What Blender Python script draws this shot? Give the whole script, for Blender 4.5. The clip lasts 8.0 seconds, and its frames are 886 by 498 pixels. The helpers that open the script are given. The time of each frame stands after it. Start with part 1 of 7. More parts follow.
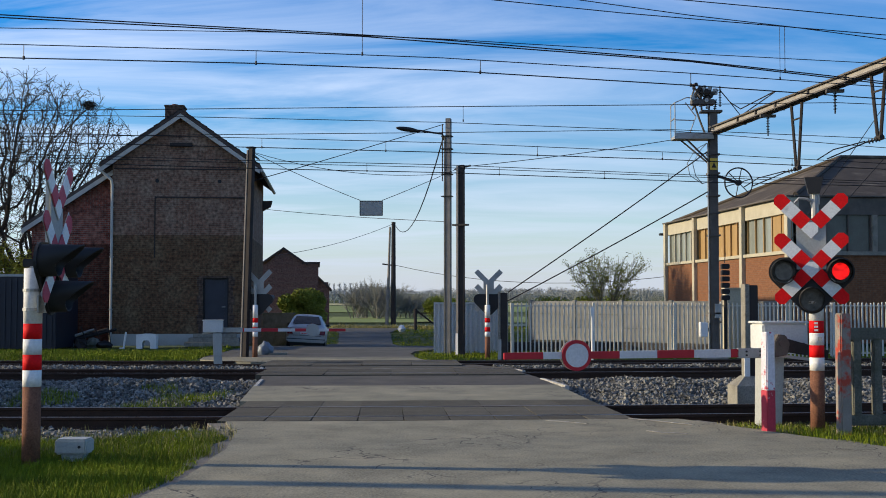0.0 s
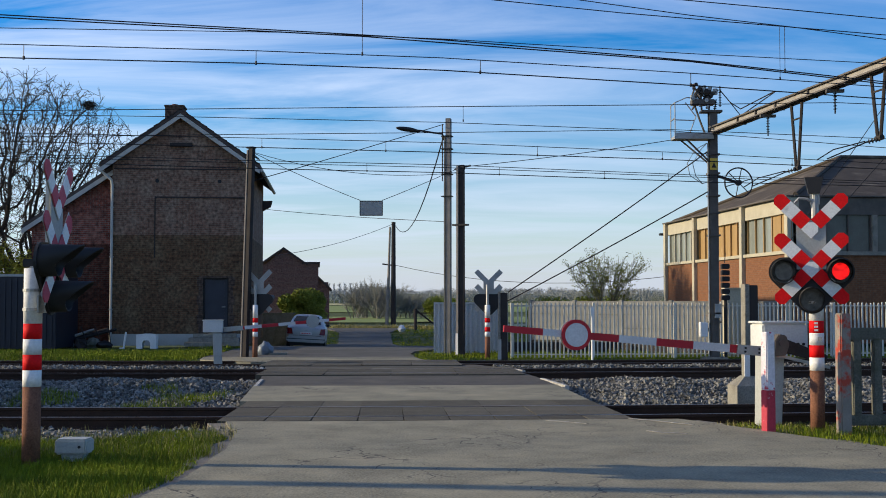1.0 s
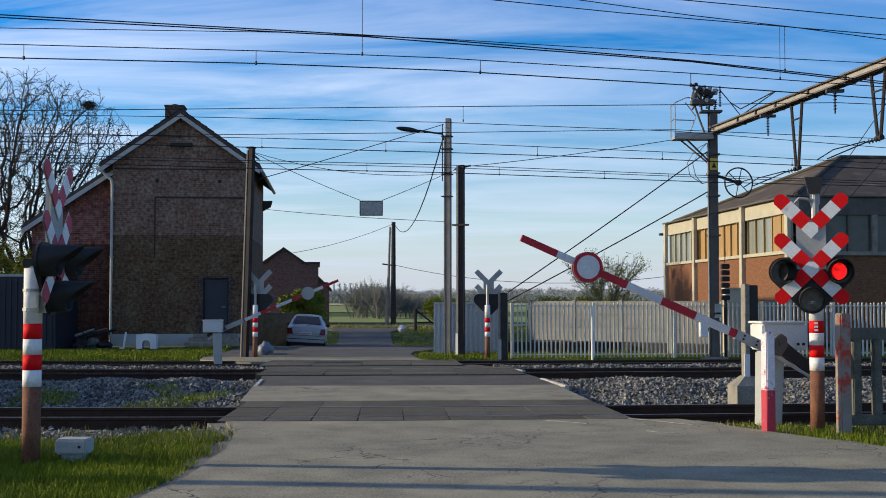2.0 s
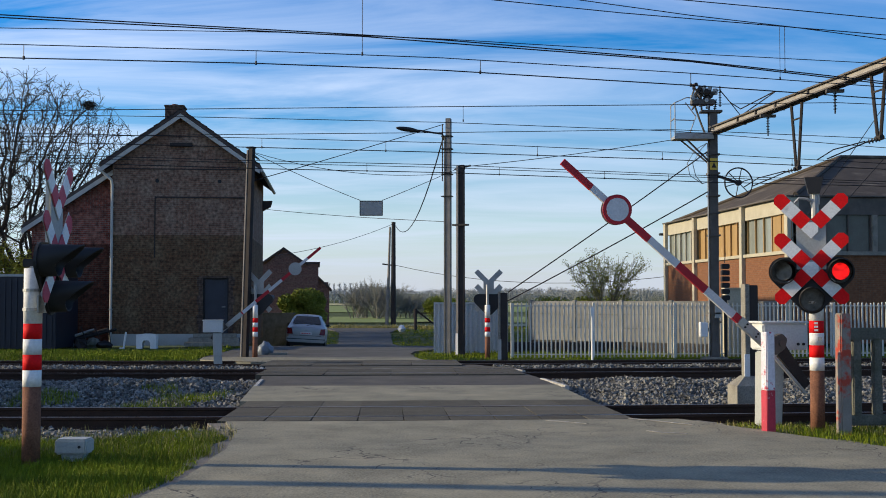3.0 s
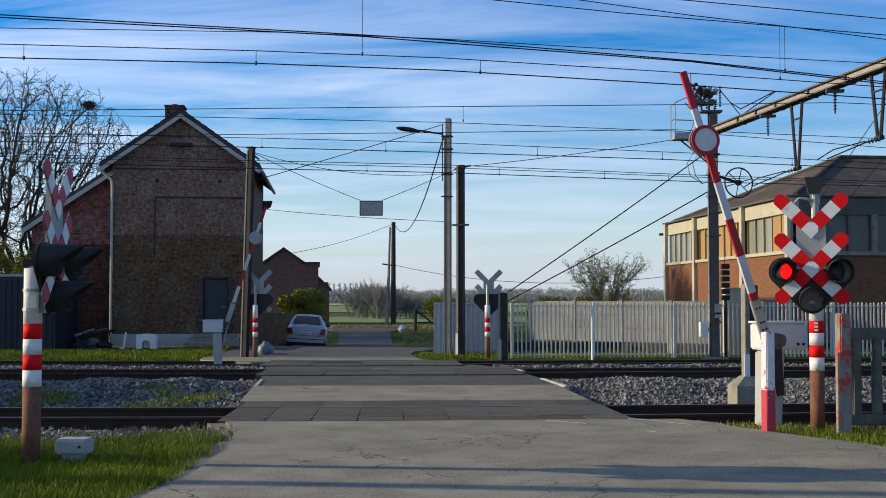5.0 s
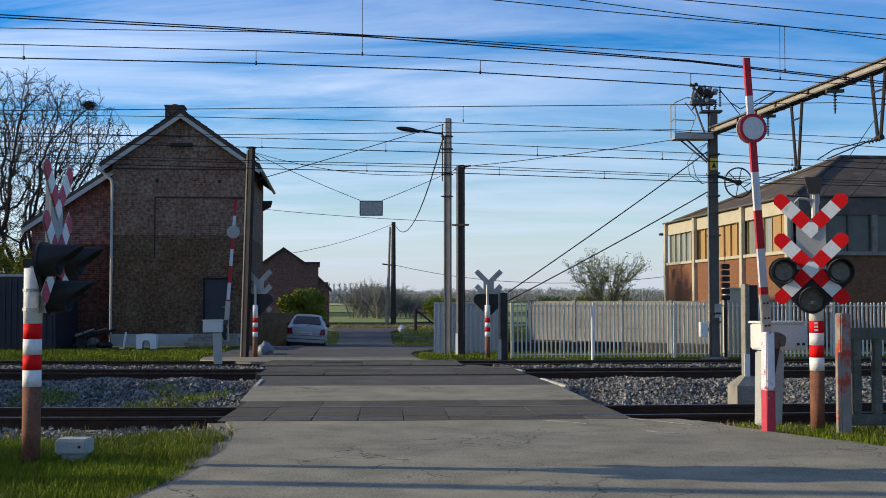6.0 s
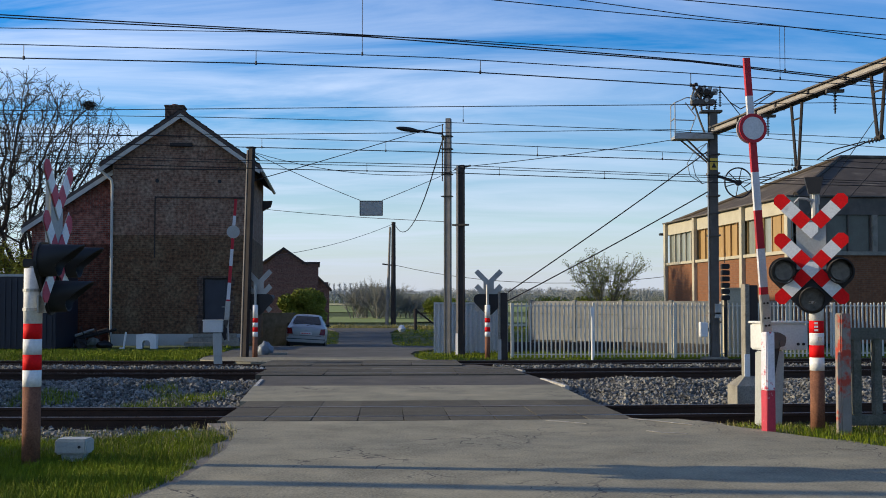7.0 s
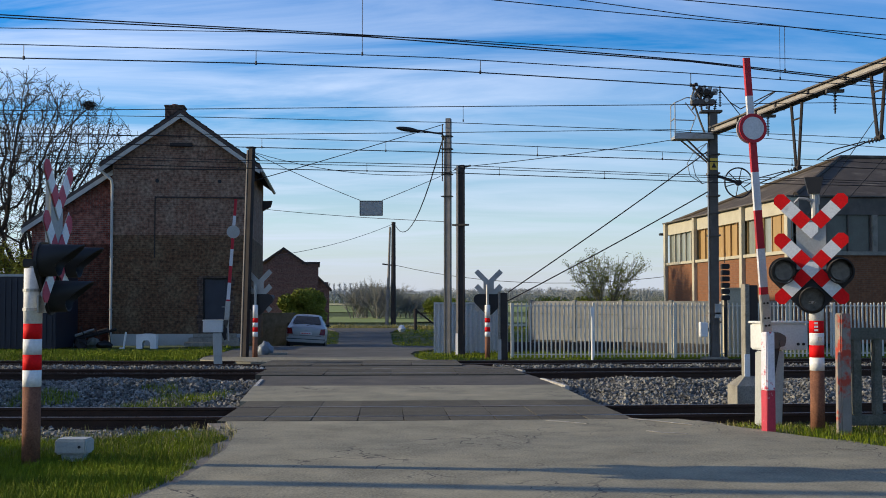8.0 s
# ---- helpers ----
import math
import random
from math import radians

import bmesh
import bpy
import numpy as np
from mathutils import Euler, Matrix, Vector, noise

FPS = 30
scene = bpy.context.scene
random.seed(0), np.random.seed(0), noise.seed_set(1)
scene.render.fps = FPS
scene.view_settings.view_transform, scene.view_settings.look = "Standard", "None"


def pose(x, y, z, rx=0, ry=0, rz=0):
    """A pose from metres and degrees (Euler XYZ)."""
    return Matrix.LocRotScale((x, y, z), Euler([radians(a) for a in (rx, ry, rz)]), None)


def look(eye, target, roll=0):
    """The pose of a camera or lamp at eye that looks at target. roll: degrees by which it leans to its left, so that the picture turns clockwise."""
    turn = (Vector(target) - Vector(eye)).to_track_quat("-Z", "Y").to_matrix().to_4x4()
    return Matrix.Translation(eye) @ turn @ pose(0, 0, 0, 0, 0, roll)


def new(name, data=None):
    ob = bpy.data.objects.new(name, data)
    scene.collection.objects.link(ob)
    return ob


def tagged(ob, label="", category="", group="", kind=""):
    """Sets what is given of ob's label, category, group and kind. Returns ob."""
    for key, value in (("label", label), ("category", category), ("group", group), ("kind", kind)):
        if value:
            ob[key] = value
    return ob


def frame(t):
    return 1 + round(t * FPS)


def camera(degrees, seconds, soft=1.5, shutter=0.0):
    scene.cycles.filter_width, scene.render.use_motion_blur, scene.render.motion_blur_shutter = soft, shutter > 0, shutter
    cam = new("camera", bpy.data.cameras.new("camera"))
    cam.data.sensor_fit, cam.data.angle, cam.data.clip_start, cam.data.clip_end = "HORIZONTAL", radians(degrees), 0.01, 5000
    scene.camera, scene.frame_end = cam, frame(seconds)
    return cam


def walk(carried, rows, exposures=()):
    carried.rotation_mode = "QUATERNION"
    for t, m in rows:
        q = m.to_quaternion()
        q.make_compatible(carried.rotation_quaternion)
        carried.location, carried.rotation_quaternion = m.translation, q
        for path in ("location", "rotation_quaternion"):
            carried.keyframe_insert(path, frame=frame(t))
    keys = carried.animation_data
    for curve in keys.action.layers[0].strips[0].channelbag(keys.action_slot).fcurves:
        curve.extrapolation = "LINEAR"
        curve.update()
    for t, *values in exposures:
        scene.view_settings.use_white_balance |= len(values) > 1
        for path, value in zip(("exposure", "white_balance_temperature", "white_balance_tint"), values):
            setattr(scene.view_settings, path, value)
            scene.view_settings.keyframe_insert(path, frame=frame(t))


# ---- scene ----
EYE = (0.0, 0.0, 1.68)
cam = camera(41.3, 8.0, soft=0.95)
STAND = pose(*EYE, 92.45, 0, 0)
walk(cam, [(0.0, STAND), (8.0, STAND)], exposures=[(0.0, -0.02, 6850, 8.2), (8.0, -0.02, 6850, 8.2)])

# ---------- light ----------
SUN_EL, SUN_AZ = 16.5, -84.0          # degrees; azimuth from +y, clockwise
world = bpy.data.worlds.new("sky_world")
scene.world = world
world.use_nodes = True


def build_sky():
    nt = world.node_tree
    nt.nodes.clear()
    N, L = nt.nodes.new, nt.links.new
    out, bg = N("ShaderNodeOutputWorld"), N("ShaderNodeBackground")
    sky = N("ShaderNodeTexSky")
    sky.sky_type, sky.sun_disc = "NISHITA", False
    sky.sun_elevation, sky.sun_rotation = radians(SUN_EL), radians(SUN_AZ)
    sky.air_density, sky.dust_density, sky.ozone_density = 1.0, 0.2, 3.0
    tc, sep = N("ShaderNodeTexCoord"), N("ShaderNodeSeparateXYZ")
    L(tc.outputs["Generated"], sep.inputs[0])
    # cirrus: direction projected on a high sheet, drawn out into streaks
    zc = N("ShaderNodeMath"); zc.operation = "MAXIMUM"; zc.inputs[1].default_value = 0.02
    L(sep.outputs["Z"], zc.inputs[0])
    za = N("ShaderNodeMath"); za.operation = "ADD"; za.inputs[1].default_value = 0.10
    L(zc.outputs[0], za.inputs[0])
    dx = N("ShaderNodeMath"); dx.operation = "DIVIDE"
    dy = N("ShaderNodeMath"); dy.operation = "DIVIDE"
    L(sep.outputs["X"], dx.inputs[0]); L(za.outputs[0], dx.inputs[1])
    L(sep.outputs["Y"], dy.inputs[0]); L(za.outputs[0], dy.inputs[1])
    comb = N("ShaderNodeCombineXYZ")
    L(dx.outputs[0], comb.inputs[0]); L(dy.outputs[0], comb.inputs[1])
    mp = N("ShaderNodeMapping")
    mp.inputs["Rotation"].default_value = (0, 0, radians(32))
    mp.inputs["Scale"].default_value = (0.55, 1.7, 1)
    mp.inputs["Location"].default_value = (2.0, 7.0, 0)
    L(comb.outputs[0], mp.inputs[0])
    n1 = N("ShaderNodeTexNoise")
    n1.inputs["Scale"].default_value, n1.inputs["Detail"].default_value = 1.1, 9
    n1.inputs["Roughness"].default_value, n1.inputs["Distortion"].default_value = 0.6, 0.7
    L(mp.outputs[0], n1.inputs["Vector"])
    r1 = N("ShaderNodeMapRange")
    r1.inputs["From Min"].default_value, r1.inputs["From Max"].default_value = 0.38, 0.78
    r1.inputs["To Max"].default_value = 0.56
    L(n1.outputs["Fac"], r1.inputs["Value"])
    mix = N("ShaderNodeMix"); mix.data_type = "RGBA"
    veil = N("ShaderNodeMapRange")      # the veil thins away from the sun
    veil.inputs["From Min"].default_value, veil.inputs["From Max"].default_value = -0.4, 0.35
    veil.inputs["To Min"].default_value, veil.inputs["To Max"].default_value = 1.75, 0.5
    L(sep.outputs["X"], veil.inputs["Value"])
    vm = N("ShaderNodeMath"); vm.operation = "MULTIPLY"
    L(r1.outputs[0], vm.inputs[0]); L(veil.outputs[0], vm.inputs[1])
    L(vm.outputs[0], mix.inputs["Factor"])
    hs = N("ShaderNodeHueSaturation")
    hs.inputs["Saturation"].default_value, hs.inputs["Value"].default_value = 1.54, 1.84
    hs.inputs["Hue"].default_value = 0.518
    L(sky.outputs[0], hs.inputs["Color"])
    L(hs.outputs[0], mix.inputs["A"])
    mix.inputs["B"].default_value = (9.6, 10.8, 13.8, 1)
    # thin pale haze low over the land
    hz = N("ShaderNodeMapRange")
    hz.inputs["From Min"].default_value, hz.inputs["From Max"].default_value = 0.0, 0.16
    hz.inputs["To Min"].default_value, hz.inputs["To Max"].default_value = 0.8, 0.0
    L(sep.outputs["Z"], hz.inputs["Value"])
    m2 = N("ShaderNodeMix"); m2.data_type = "RGBA"
    L(hz.outputs[0], m2.inputs["Factor"])
    L(mix.outputs["Result"], m2.inputs["A"])
    m2.inputs["B"].default_value = (5.35, 6.2, 8.9, 1)
    L(m2.outputs["Result"], bg.inputs["Color"])
    bg.inputs["Strength"].default_value = 0.1
    L(bg.outputs[0], out.inputs[0])


build_sky()
sun = new("sun", bpy.data.lights.new("sun", "SUN"))
sun.data.energy, sun.data.angle, sun.data.color = 5.5, radians(0.53), (1.0, 0.85, 0.63)
_a, _e = radians(SUN_AZ), radians(SUN_EL)
sun.matrix_world = look((math.sin(_a) * math.cos(_e) * 50, math.cos(_a) * math.cos(_e) * 50, math.sin(_e) * 50), (0, 0, 0))


# ---------- materials ----------
def mat(name, c1, c2=None, scale=4.0, rough=0.7, metal=0.0, bump=0.2, fine=60.0, spots=None, spot_scale=1.2, spot_lo=0.55,
        spot_hi=0.7, random_tint=0.0, stretch=(1, 1, 1), bump_dist=0.01, island=0.0, coord="Object", grain=0.12):
    m = bpy.data.materials.new(name)
    m.use_nodes = True
    nt = m.node_tree
    N, L = nt.nodes.new, nt.links.new
    b = nt.nodes["Principled BSDF"]
    b.inputs["Roughness"].default_value, b.inputs["Metallic"].default_value = rough, metal
    b.inputs["Specular IOR Level"].default_value = 0.15 if rough > 0.7 else 0.45
    c2 = c2 or tuple(v * 0.75 for v in c1)
    tc, mp = N("ShaderNodeTexCoord"), N("ShaderNodeMapping")
    mp.inputs["Scale"].default_value = stretch
    L(tc.outputs[coord], mp.inputs[0])
    n = N("ShaderNodeTexNoise")
    n.inputs["Scale"].default_value, n.inputs["Detail"].default_value, n.inputs["Roughness"].default_value = scale, 6, 0.6
    L(mp.outputs[0], n.inputs["Vector"])
    ramp = N("ShaderNodeMapRange")
    ramp.inputs["From Min"].default_value, ramp.inputs["From Max"].default_value = 0.3, 0.7
    L(n.outputs["Fac"], ramp.inputs["Value"])
    mx = N("ShaderNodeMix"); mx.data_type = "RGBA"
    L(ramp.outputs[0], mx.inputs["Factor"])
    mx.inputs["A"].default_value, mx.inputs["B"].default_value = (*c1, 1), (*c2, 1)
    col = mx.outputs["Result"]
    nf = N("ShaderNodeTexNoise")
    nf.inputs["Scale"].default_value, nf.inputs["Detail"].default_value = fine, 4
    L(mp.outputs[0], nf.inputs["Vector"])
    fm = N("ShaderNodeMapRange")
    fm.inputs["From Min"].default_value, fm.inputs["From Max"].default_value = 0.25, 0.75
    fm.inputs["To Min"].default_value, fm.inputs["To Max"].default_value = 1 - grain, 1 + grain
    L(nf.outputs["Fac"], fm.inputs["Value"])
    mul = N("ShaderNodeMix"); mul.data_type, mul.blend_type = "RGBA", "MULTIPLY"
    mul.inputs["Factor"].default_value = 1.0
    L(col, mul.inputs["A"]); L(fm.outputs[0], mul.inputs["B"])
    col = mul.outputs["Result"]
    if spots:
        ns = N("ShaderNodeTexNoise")
        ns.inputs["Scale"].default_value, ns.inputs["Detail"].default_value, ns.inputs["Roughness"].default_value = spot_scale, 8, 0.65
        L(mp.outputs[0], ns.inputs["Vector"])
        rs = N("ShaderNodeMapRange")
        rs.inputs["From Min"].default_value, rs.inputs["From Max"].default_value = spot_lo, spot_hi
        L(ns.outputs["Fac"], rs.inputs["Value"])
        ms = N("ShaderNodeMix"); ms.data_type = "RGBA"
        L(rs.outputs[0], ms.inputs["Factor"]); L(col, ms.inputs["A"])
        ms.inputs["B"].default_value = (*spots, 1)
        col = ms.outputs["Result"]
    if random_tint or island:
        src = N("ShaderNodeObjectInfo").outputs["Random"] if random_tint else N("ShaderNodeNewGeometry").outputs["Random Per Island"]
        amount = random_tint or island
        rr = N("ShaderNodeMapRange")
        rr.inputs["To Min"].default_value, rr.inputs["To Max"].default_value = 1 - amount, 1 + amount
        L(src, rr.inputs["Value"])
        mr = N("ShaderNodeMix"); mr.data_type, mr.blend_type = "RGBA", "MULTIPLY"
        mr.inputs["Factor"].default_value = 1.0
        L(col, mr.inputs["A"]); L(rr.outputs[0], mr.inputs["B"])
        col = mr.outputs["Result"]
    L(col, b.inputs["Base Color"])
    if bump:
        bp = N("ShaderNodeBump")
        bp.inputs["Strength"].default_value, bp.inputs["Distance"].default_value = bump, bump_dist
        L(nf.outputs["Fac"], bp.inputs["Height"])
        L(bp.outputs[0], b.inputs["Normal"])
    return m


def brick_mat(name, c1, c2, mortar, patch, low=None, low_z=0.0, vary=0.55):
    """Brickwork of 21 x 6.5 cm bricks on upright walls; low: tint multiplied in below low_z."""
    m = bpy.data.materials.new(name)
    m.use_nodes = True
    nt = m.node_tree
    N, L = nt.nodes.new, nt.links.new
    b = nt.nodes["Principled BSDF"]
    b.inputs["Roughness"].default_value = 0.9
    b.inputs["Specular IOR Level"].default_value = 0.15
    tc, sep, ad, cb = N("ShaderNodeTexCoord"), N("ShaderNodeSeparateXYZ"), N("ShaderNodeMath"), N("ShaderNodeCombineXYZ")
    L(tc.outputs["Object"], sep.inputs[0])
    L(sep.outputs["X"], ad.inputs[0]); L(sep.outputs["Y"], ad.inputs[1])
    L(ad.outputs[0], cb.inputs[0]); L(sep.outputs["Z"], cb.inputs[1])
    br = N("ShaderNodeTexBrick")
    br.inputs["Scale"].default_value = 1.0
    br.inputs["Brick Width"].default_value, br.inputs["Row Height"].default_value = 0.22, 0.075
    br.inputs["Mortar Size"].default_value = 0.008
    br.inputs["Color1"].default_value, br.inputs["Color2"].default_value = (*c1, 1), (*c2, 1)
    br.inputs["Mortar"].default_value = (*mortar, 1)
    L(cb.outputs[0], br.inputs["Vector"])
    n = N("ShaderNodeTexNoise")
    n.inputs["Scale"].default_value, n.inputs["Detail"].default_value, n.inputs["Roughness"].default_value = 1.3, 9, 0.72
    L(tc.outputs["Object"], n.inputs["Vector"])
    r = N("ShaderNodeMapRange")
    r.inputs["From Min"].default_value, r.inputs["From Max"].default_value = 0.46, 0.66
    r.inputs["To Max"].default_value = 0.8
    L(n.outputs["Fac"], r.inputs["Value"])
    mx = N("ShaderNodeMix"); mx.data_type = "RGBA"
    L(r.outputs[0], mx.inputs["Factor"]); L(br.outputs["Color"], mx.inputs["A"])
    mx.inputs["B"].default_value = (*patch, 1)
    col = mx.outputs["Result"]
    n2 = N("ShaderNodeTexNoise")
    n2.inputs["Scale"].default_value, n2.inputs["Detail"].default_value = 9, 5
    L(tc.outputs["Object"], n2.inputs["Vector"])
    v = N("ShaderNodeMapRange")
    v.inputs["From Min"].default_value, v.inputs["From Max"].default_value = 0.3, 0.7
    v.inputs["To Min"].default_value, v.inputs["To Max"].default_value = 1 - vary, 1 + vary
    L(n2.outputs["Fac"], v.inputs["Value"])
    mu = N("ShaderNodeMix"); mu.data_type, mu.blend_type = "RGBA", "MULTIPLY"
    mu.inputs["Factor"].default_value = 1.0
    L(col, mu.inputs["A"]); L(v.outputs[0], mu.inputs["B"])
    col = mu.outputs["Result"]
    if low:
        st = N("ShaderNodeMath"); st.operation = "LESS_THAN"; st.inputs[1].default_value = low_z
        L(sep.outputs["Z"], st.inputs[0])
        ml = N("ShaderNodeMix"); ml.data_type, ml.blend_type = "RGBA", "MULTIPLY"
        L(st.outputs[0], ml.inputs["Factor"]); L(col, ml.inputs["A"])
        ml.inputs["B"].default_value = (*low, 1)
        col = ml.outputs["Result"]
    L(col, b.inputs["Base Color"])
    bp = N("ShaderNodeBump")
    bp.inputs["Strength"].default_value, bp.inputs["Distance"].default_value = 0.6, 0.012
    bp.invert = True
    L(br.outputs["Fac"], bp.inputs["Height"]); L(bp.outputs[0], b.inputs["Normal"])
    return m


def glow_mat(name, colour, strength):
    m = bpy.data.materials.new(name)
    m.use_nodes = True
    b = m.node_tree.nodes["Principled BSDF"]
    b.inputs["Base Color"].default_value = (*colour, 1)
    b.inputs["Emission Color"].default_value = (*colour, 1)
    b.inputs["Emission Strength"].default_value = strength
    return m


def glass_mat(name, colour, rough=0.03):
    m = bpy.data.materials.new(name)
    m.use_nodes = True
    b = m.node_tree.nodes["Principled BSDF"]
    b.inputs["Base Color"].default_value = (*colour, 1)
    b.inputs["Roughness"].default_value = rough
    b.inputs["Transmission Weight"].default_value = 1.0
    b.inputs["IOR"].default_value = 1.45
    return m


ASPHALT = mat("worn_asphalt", (0.285, 0.264, 0.186), (0.188, 0.175, 0.126), 1.6, 0.95, fine=38, bump=0.7, spots=(0.37, 0.33, 0.225), spot_scale=0.75, spot_lo=0.48, spot_hi=0.8, grain=0.4)


def add_cracks(m):
    """Dark crazing in patches of the tarmac, and scattered small pits."""
    nt = m.node_tree
    N, L = nt.nodes.new, nt.links.new
    b = nt.nodes["Principled BSDF"]
    col = b.inputs["Base Color"].links[0].from_socket
    tc, v, n, nw = N("ShaderNodeTexCoord"), N("ShaderNodeTexVoronoi"), N("ShaderNodeTexNoise"), N("ShaderNodeTexNoise")
    nw.inputs["Scale"].default_value = 2.5
    L(tc.outputs["Object"], nw.inputs["Vector"])
    wv = N("ShaderNodeMix"); wv.data_type, wv.blend_type = "RGBA", "LINEAR_LIGHT"
    wv.inputs["Factor"].default_value = 0.25
    L(tc.outputs["Object"], wv.inputs["A"]); L(nw.outputs["Color"], wv.inputs["B"])
    v.feature = "DISTANCE_TO_EDGE"
    v.inputs["Scale"].default_value = 1.6
    L(wv.outputs["Result"], v.inputs["Vector"])
    line = N("ShaderNodeMath"); line.operation = "LESS_THAN"; line.inputs[1].default_value = 0.012
    L(v.outputs["Distance"], line.inputs[0])
    n.inputs["Scale"].default_value, n.inputs["Detail"].default_value = 0.55, 4
    L(tc.outputs["Object"], n.inputs["Vector"])
    g = N("ShaderNodeMapRange"); g.inputs["From Min"].default_value, g.inputs["From Max"].default_value = 0.5, 0.62
    L(n.outputs["Fac"], g.inputs["Value"])
    pit = N("ShaderNodeTexVoronoi"); pit.inputs["Scale"].default_value = 9
    L(tc.outputs["Object"], pit.inputs["Vector"])
    pl = N("ShaderNodeMath"); pl.operation = "LESS_THAN"; pl.inputs[1].default_value = 0.10
    L(pit.outputs["Distance"], pl.inputs[0])
    mu = N("ShaderNodeMath"); mu.operation = "MULTIPLY"
    L(line.outputs[0], mu.inputs[0]); L(g.outputs[0], mu.inputs[1])
    pm = N("ShaderNodeMath"); pm.operation = "MULTIPLY_ADD"; pm.inputs[1].default_value = 0.3
    L(pl.outputs[0], pm.inputs[0]); L(mu.outputs[0], pm.inputs[2])
    pm.use_clamp = True
    mx = N("ShaderNodeMix"); mx.data_type = "RGBA"
    L(pm.outputs[0], mx.inputs["Factor"]); L(col, mx.inputs["A"])
    mx.inputs["B"].default_value = (0.07, 0.065, 0.06, 1)
    L(mx.outputs["Result"], b.inputs["Base Color"])


add_cracks(ASPHALT)
FAR_ROAD = mat("far_road_asphalt", (0.125, 0.12, 0.105), (0.075, 0.072, 0.063), 1.1, 0.85, fine=70, bump=0.4, grain=0.32)
DIRT = mat("road_edge_dirt", (0.27, 0.24, 0.19), (0.17, 0.15, 0.12), 3, 0.95, fine=80, bump=0.5, grain=0.32)
DECK = mat("rubber_deck", (0.125, 0.112, 0.082), (0.08, 0.073, 0.055), 2.0, 0.95, fine=120, bump=0.5, random_tint=0.18, grain=0.32)
DARK_ASPHALT = mat("dark_asphalt", (0.125, 0.112, 0.09), (0.08, 0.073, 0.062), 1.2, 0.85, fine=90, bump=0.4, grain=0.32)
CONCRETE = mat("weathered_concrete", (0.28, 0.262, 0.215), (0.18, 0.17, 0.14), 3, 0.9, fine=50, bump=0.4, spots=(0.13, 0.12, 0.10), spot_scale=3, spot_lo=0.55, spot_hi=0.75, grain=0.32)
GROUND = mat("grass_soil", (0.07, 0.095, 0.02), (0.045, 0.06, 0.015), 1.2, 0.95, fine=25, bump=0.6, spots=(0.14, 0.115, 0.06), spot_scale=0.35, grain=0.32)
BALLAST = mat("ballast_bed", (0.13, 0.12, 0.11), (0.07, 0.065, 0.06), 9, 0.9, fine=40, bump=1.0, bump_dist=0.04, grain=0.32)
STONE = mat("ballast_stone", (0.215, 0.21, 0.185), (0.12, 0.117, 0.105), 3, 0.85, fine=50, bump=0.3, island=0.6, grain=0.32)
RAIL = mat("rail_rust", (0.055, 0.032, 0.022), (0.035, 0.022, 0.016), 5, 0.75, fine=60, bump=0.3)
RAILTOP = mat("rail_running_surface", (0.25, 0.24, 0.23), (0.18, 0.165, 0.15), 3, 0.4, metal=0.9, bump=0.05)
GRASS = mat("grass_blades", (0.215, 0.255, 0.012), (0.055, 0.09, 0.007), 0.7, 0.78, fine=8, bump=0, island=0.35)
DRYGRASS = mat("dry_grass_blades", (0.30, 0.26, 0.10), (0.20, 0.19, 0.07), 0.9, 0.8, fine=8, bump=0, island=0.35)
BRICK = brick_mat("house_brick", (0.225, 0.12, 0.080), (0.15, 0.085, 0.058), (0.20, 0.15, 0.11), (0.285, 0.215, 0.16), (0.60, 0.58, 0.47), 4.02)
BARN_BRICK = brick_mat("barn_brick", (0.215, 0.105, 0.08), (0.155, 0.078, 0.062), (0.175, 0.13, 0.11), (0.19, 0.112, 0.086), vary=0.35)
SOOT_BRICK = brick_mat("sooty_chimney_brick", (0.10, 0.062, 0.046), (0.07, 0.045, 0.036), (0.09, 0.075, 0.06), (0.12, 0.085, 0.065))
BRICK_RED = brick_mat("red_brick", (0.28, 0.08, 0.055), (0.20, 0.06, 0.045), (0.22, 0.19, 0.17), (0.24, 0.12, 0.09))
BRICK_FACTORY = brick_mat("factory_brick", (0.225, 0.095, 0.046), (0.17, 0.073, 0.037), (0.16, 0.11, 0.075), (0.19, 0.088, 0.046), vary=0.2)
# The shade over the wing's lower wall is put in as a dark tint.
BRICK_WING = brick_mat("wing_brick_shaded", (0.26, 0.075, 0.05), (0.18, 0.055, 0.04), (0.2, 0.16, 0.14), (0.24, 0.12, 0.09), (0.42, 0.42, 0.38), 3.7)
ROOF = mat("dark_roof_tiles", (0.10, 0.075, 0.065), (0.06, 0.05, 0.046), 3, 0.85, fine=30, bump=0.5, random_tint=0.2)
SLATE = mat("factory_roof_sheet", (0.092, 0.074, 0.054), (0.06, 0.05, 0.039), 1.5, 0.85, fine=30, bump=0.4, spots=(0.17, 0.145, 0.11), spot_scale=0.6)
CREAM = mat("cream_painted_concrete", (0.46, 0.425, 0.32), (0.37, 0.34, 0.255), 1.5, 0.8, fine=30, bump=0.15, spots=(0.25, 0.21, 0.15), spot_scale=1.1, spot_lo=0.6, spot_hi=0.8)
OCHRE = mat("ochre_boarding", (0.36, 0.225, 0.085), (0.28, 0.175, 0.065), 1.2, 0.7, fine=25, bump=0.2, stretch=(3, 3, 0.5))
WHITE = mat("white_paint", (0.80, 0.79, 0.75), (0.70, 0.69, 0.65), 3, 0.72, fine=40, bump=0.1, spots=(0.42, 0.40, 0.36), spot_scale=4, spot_lo=0.64, spot_hi=0.8)
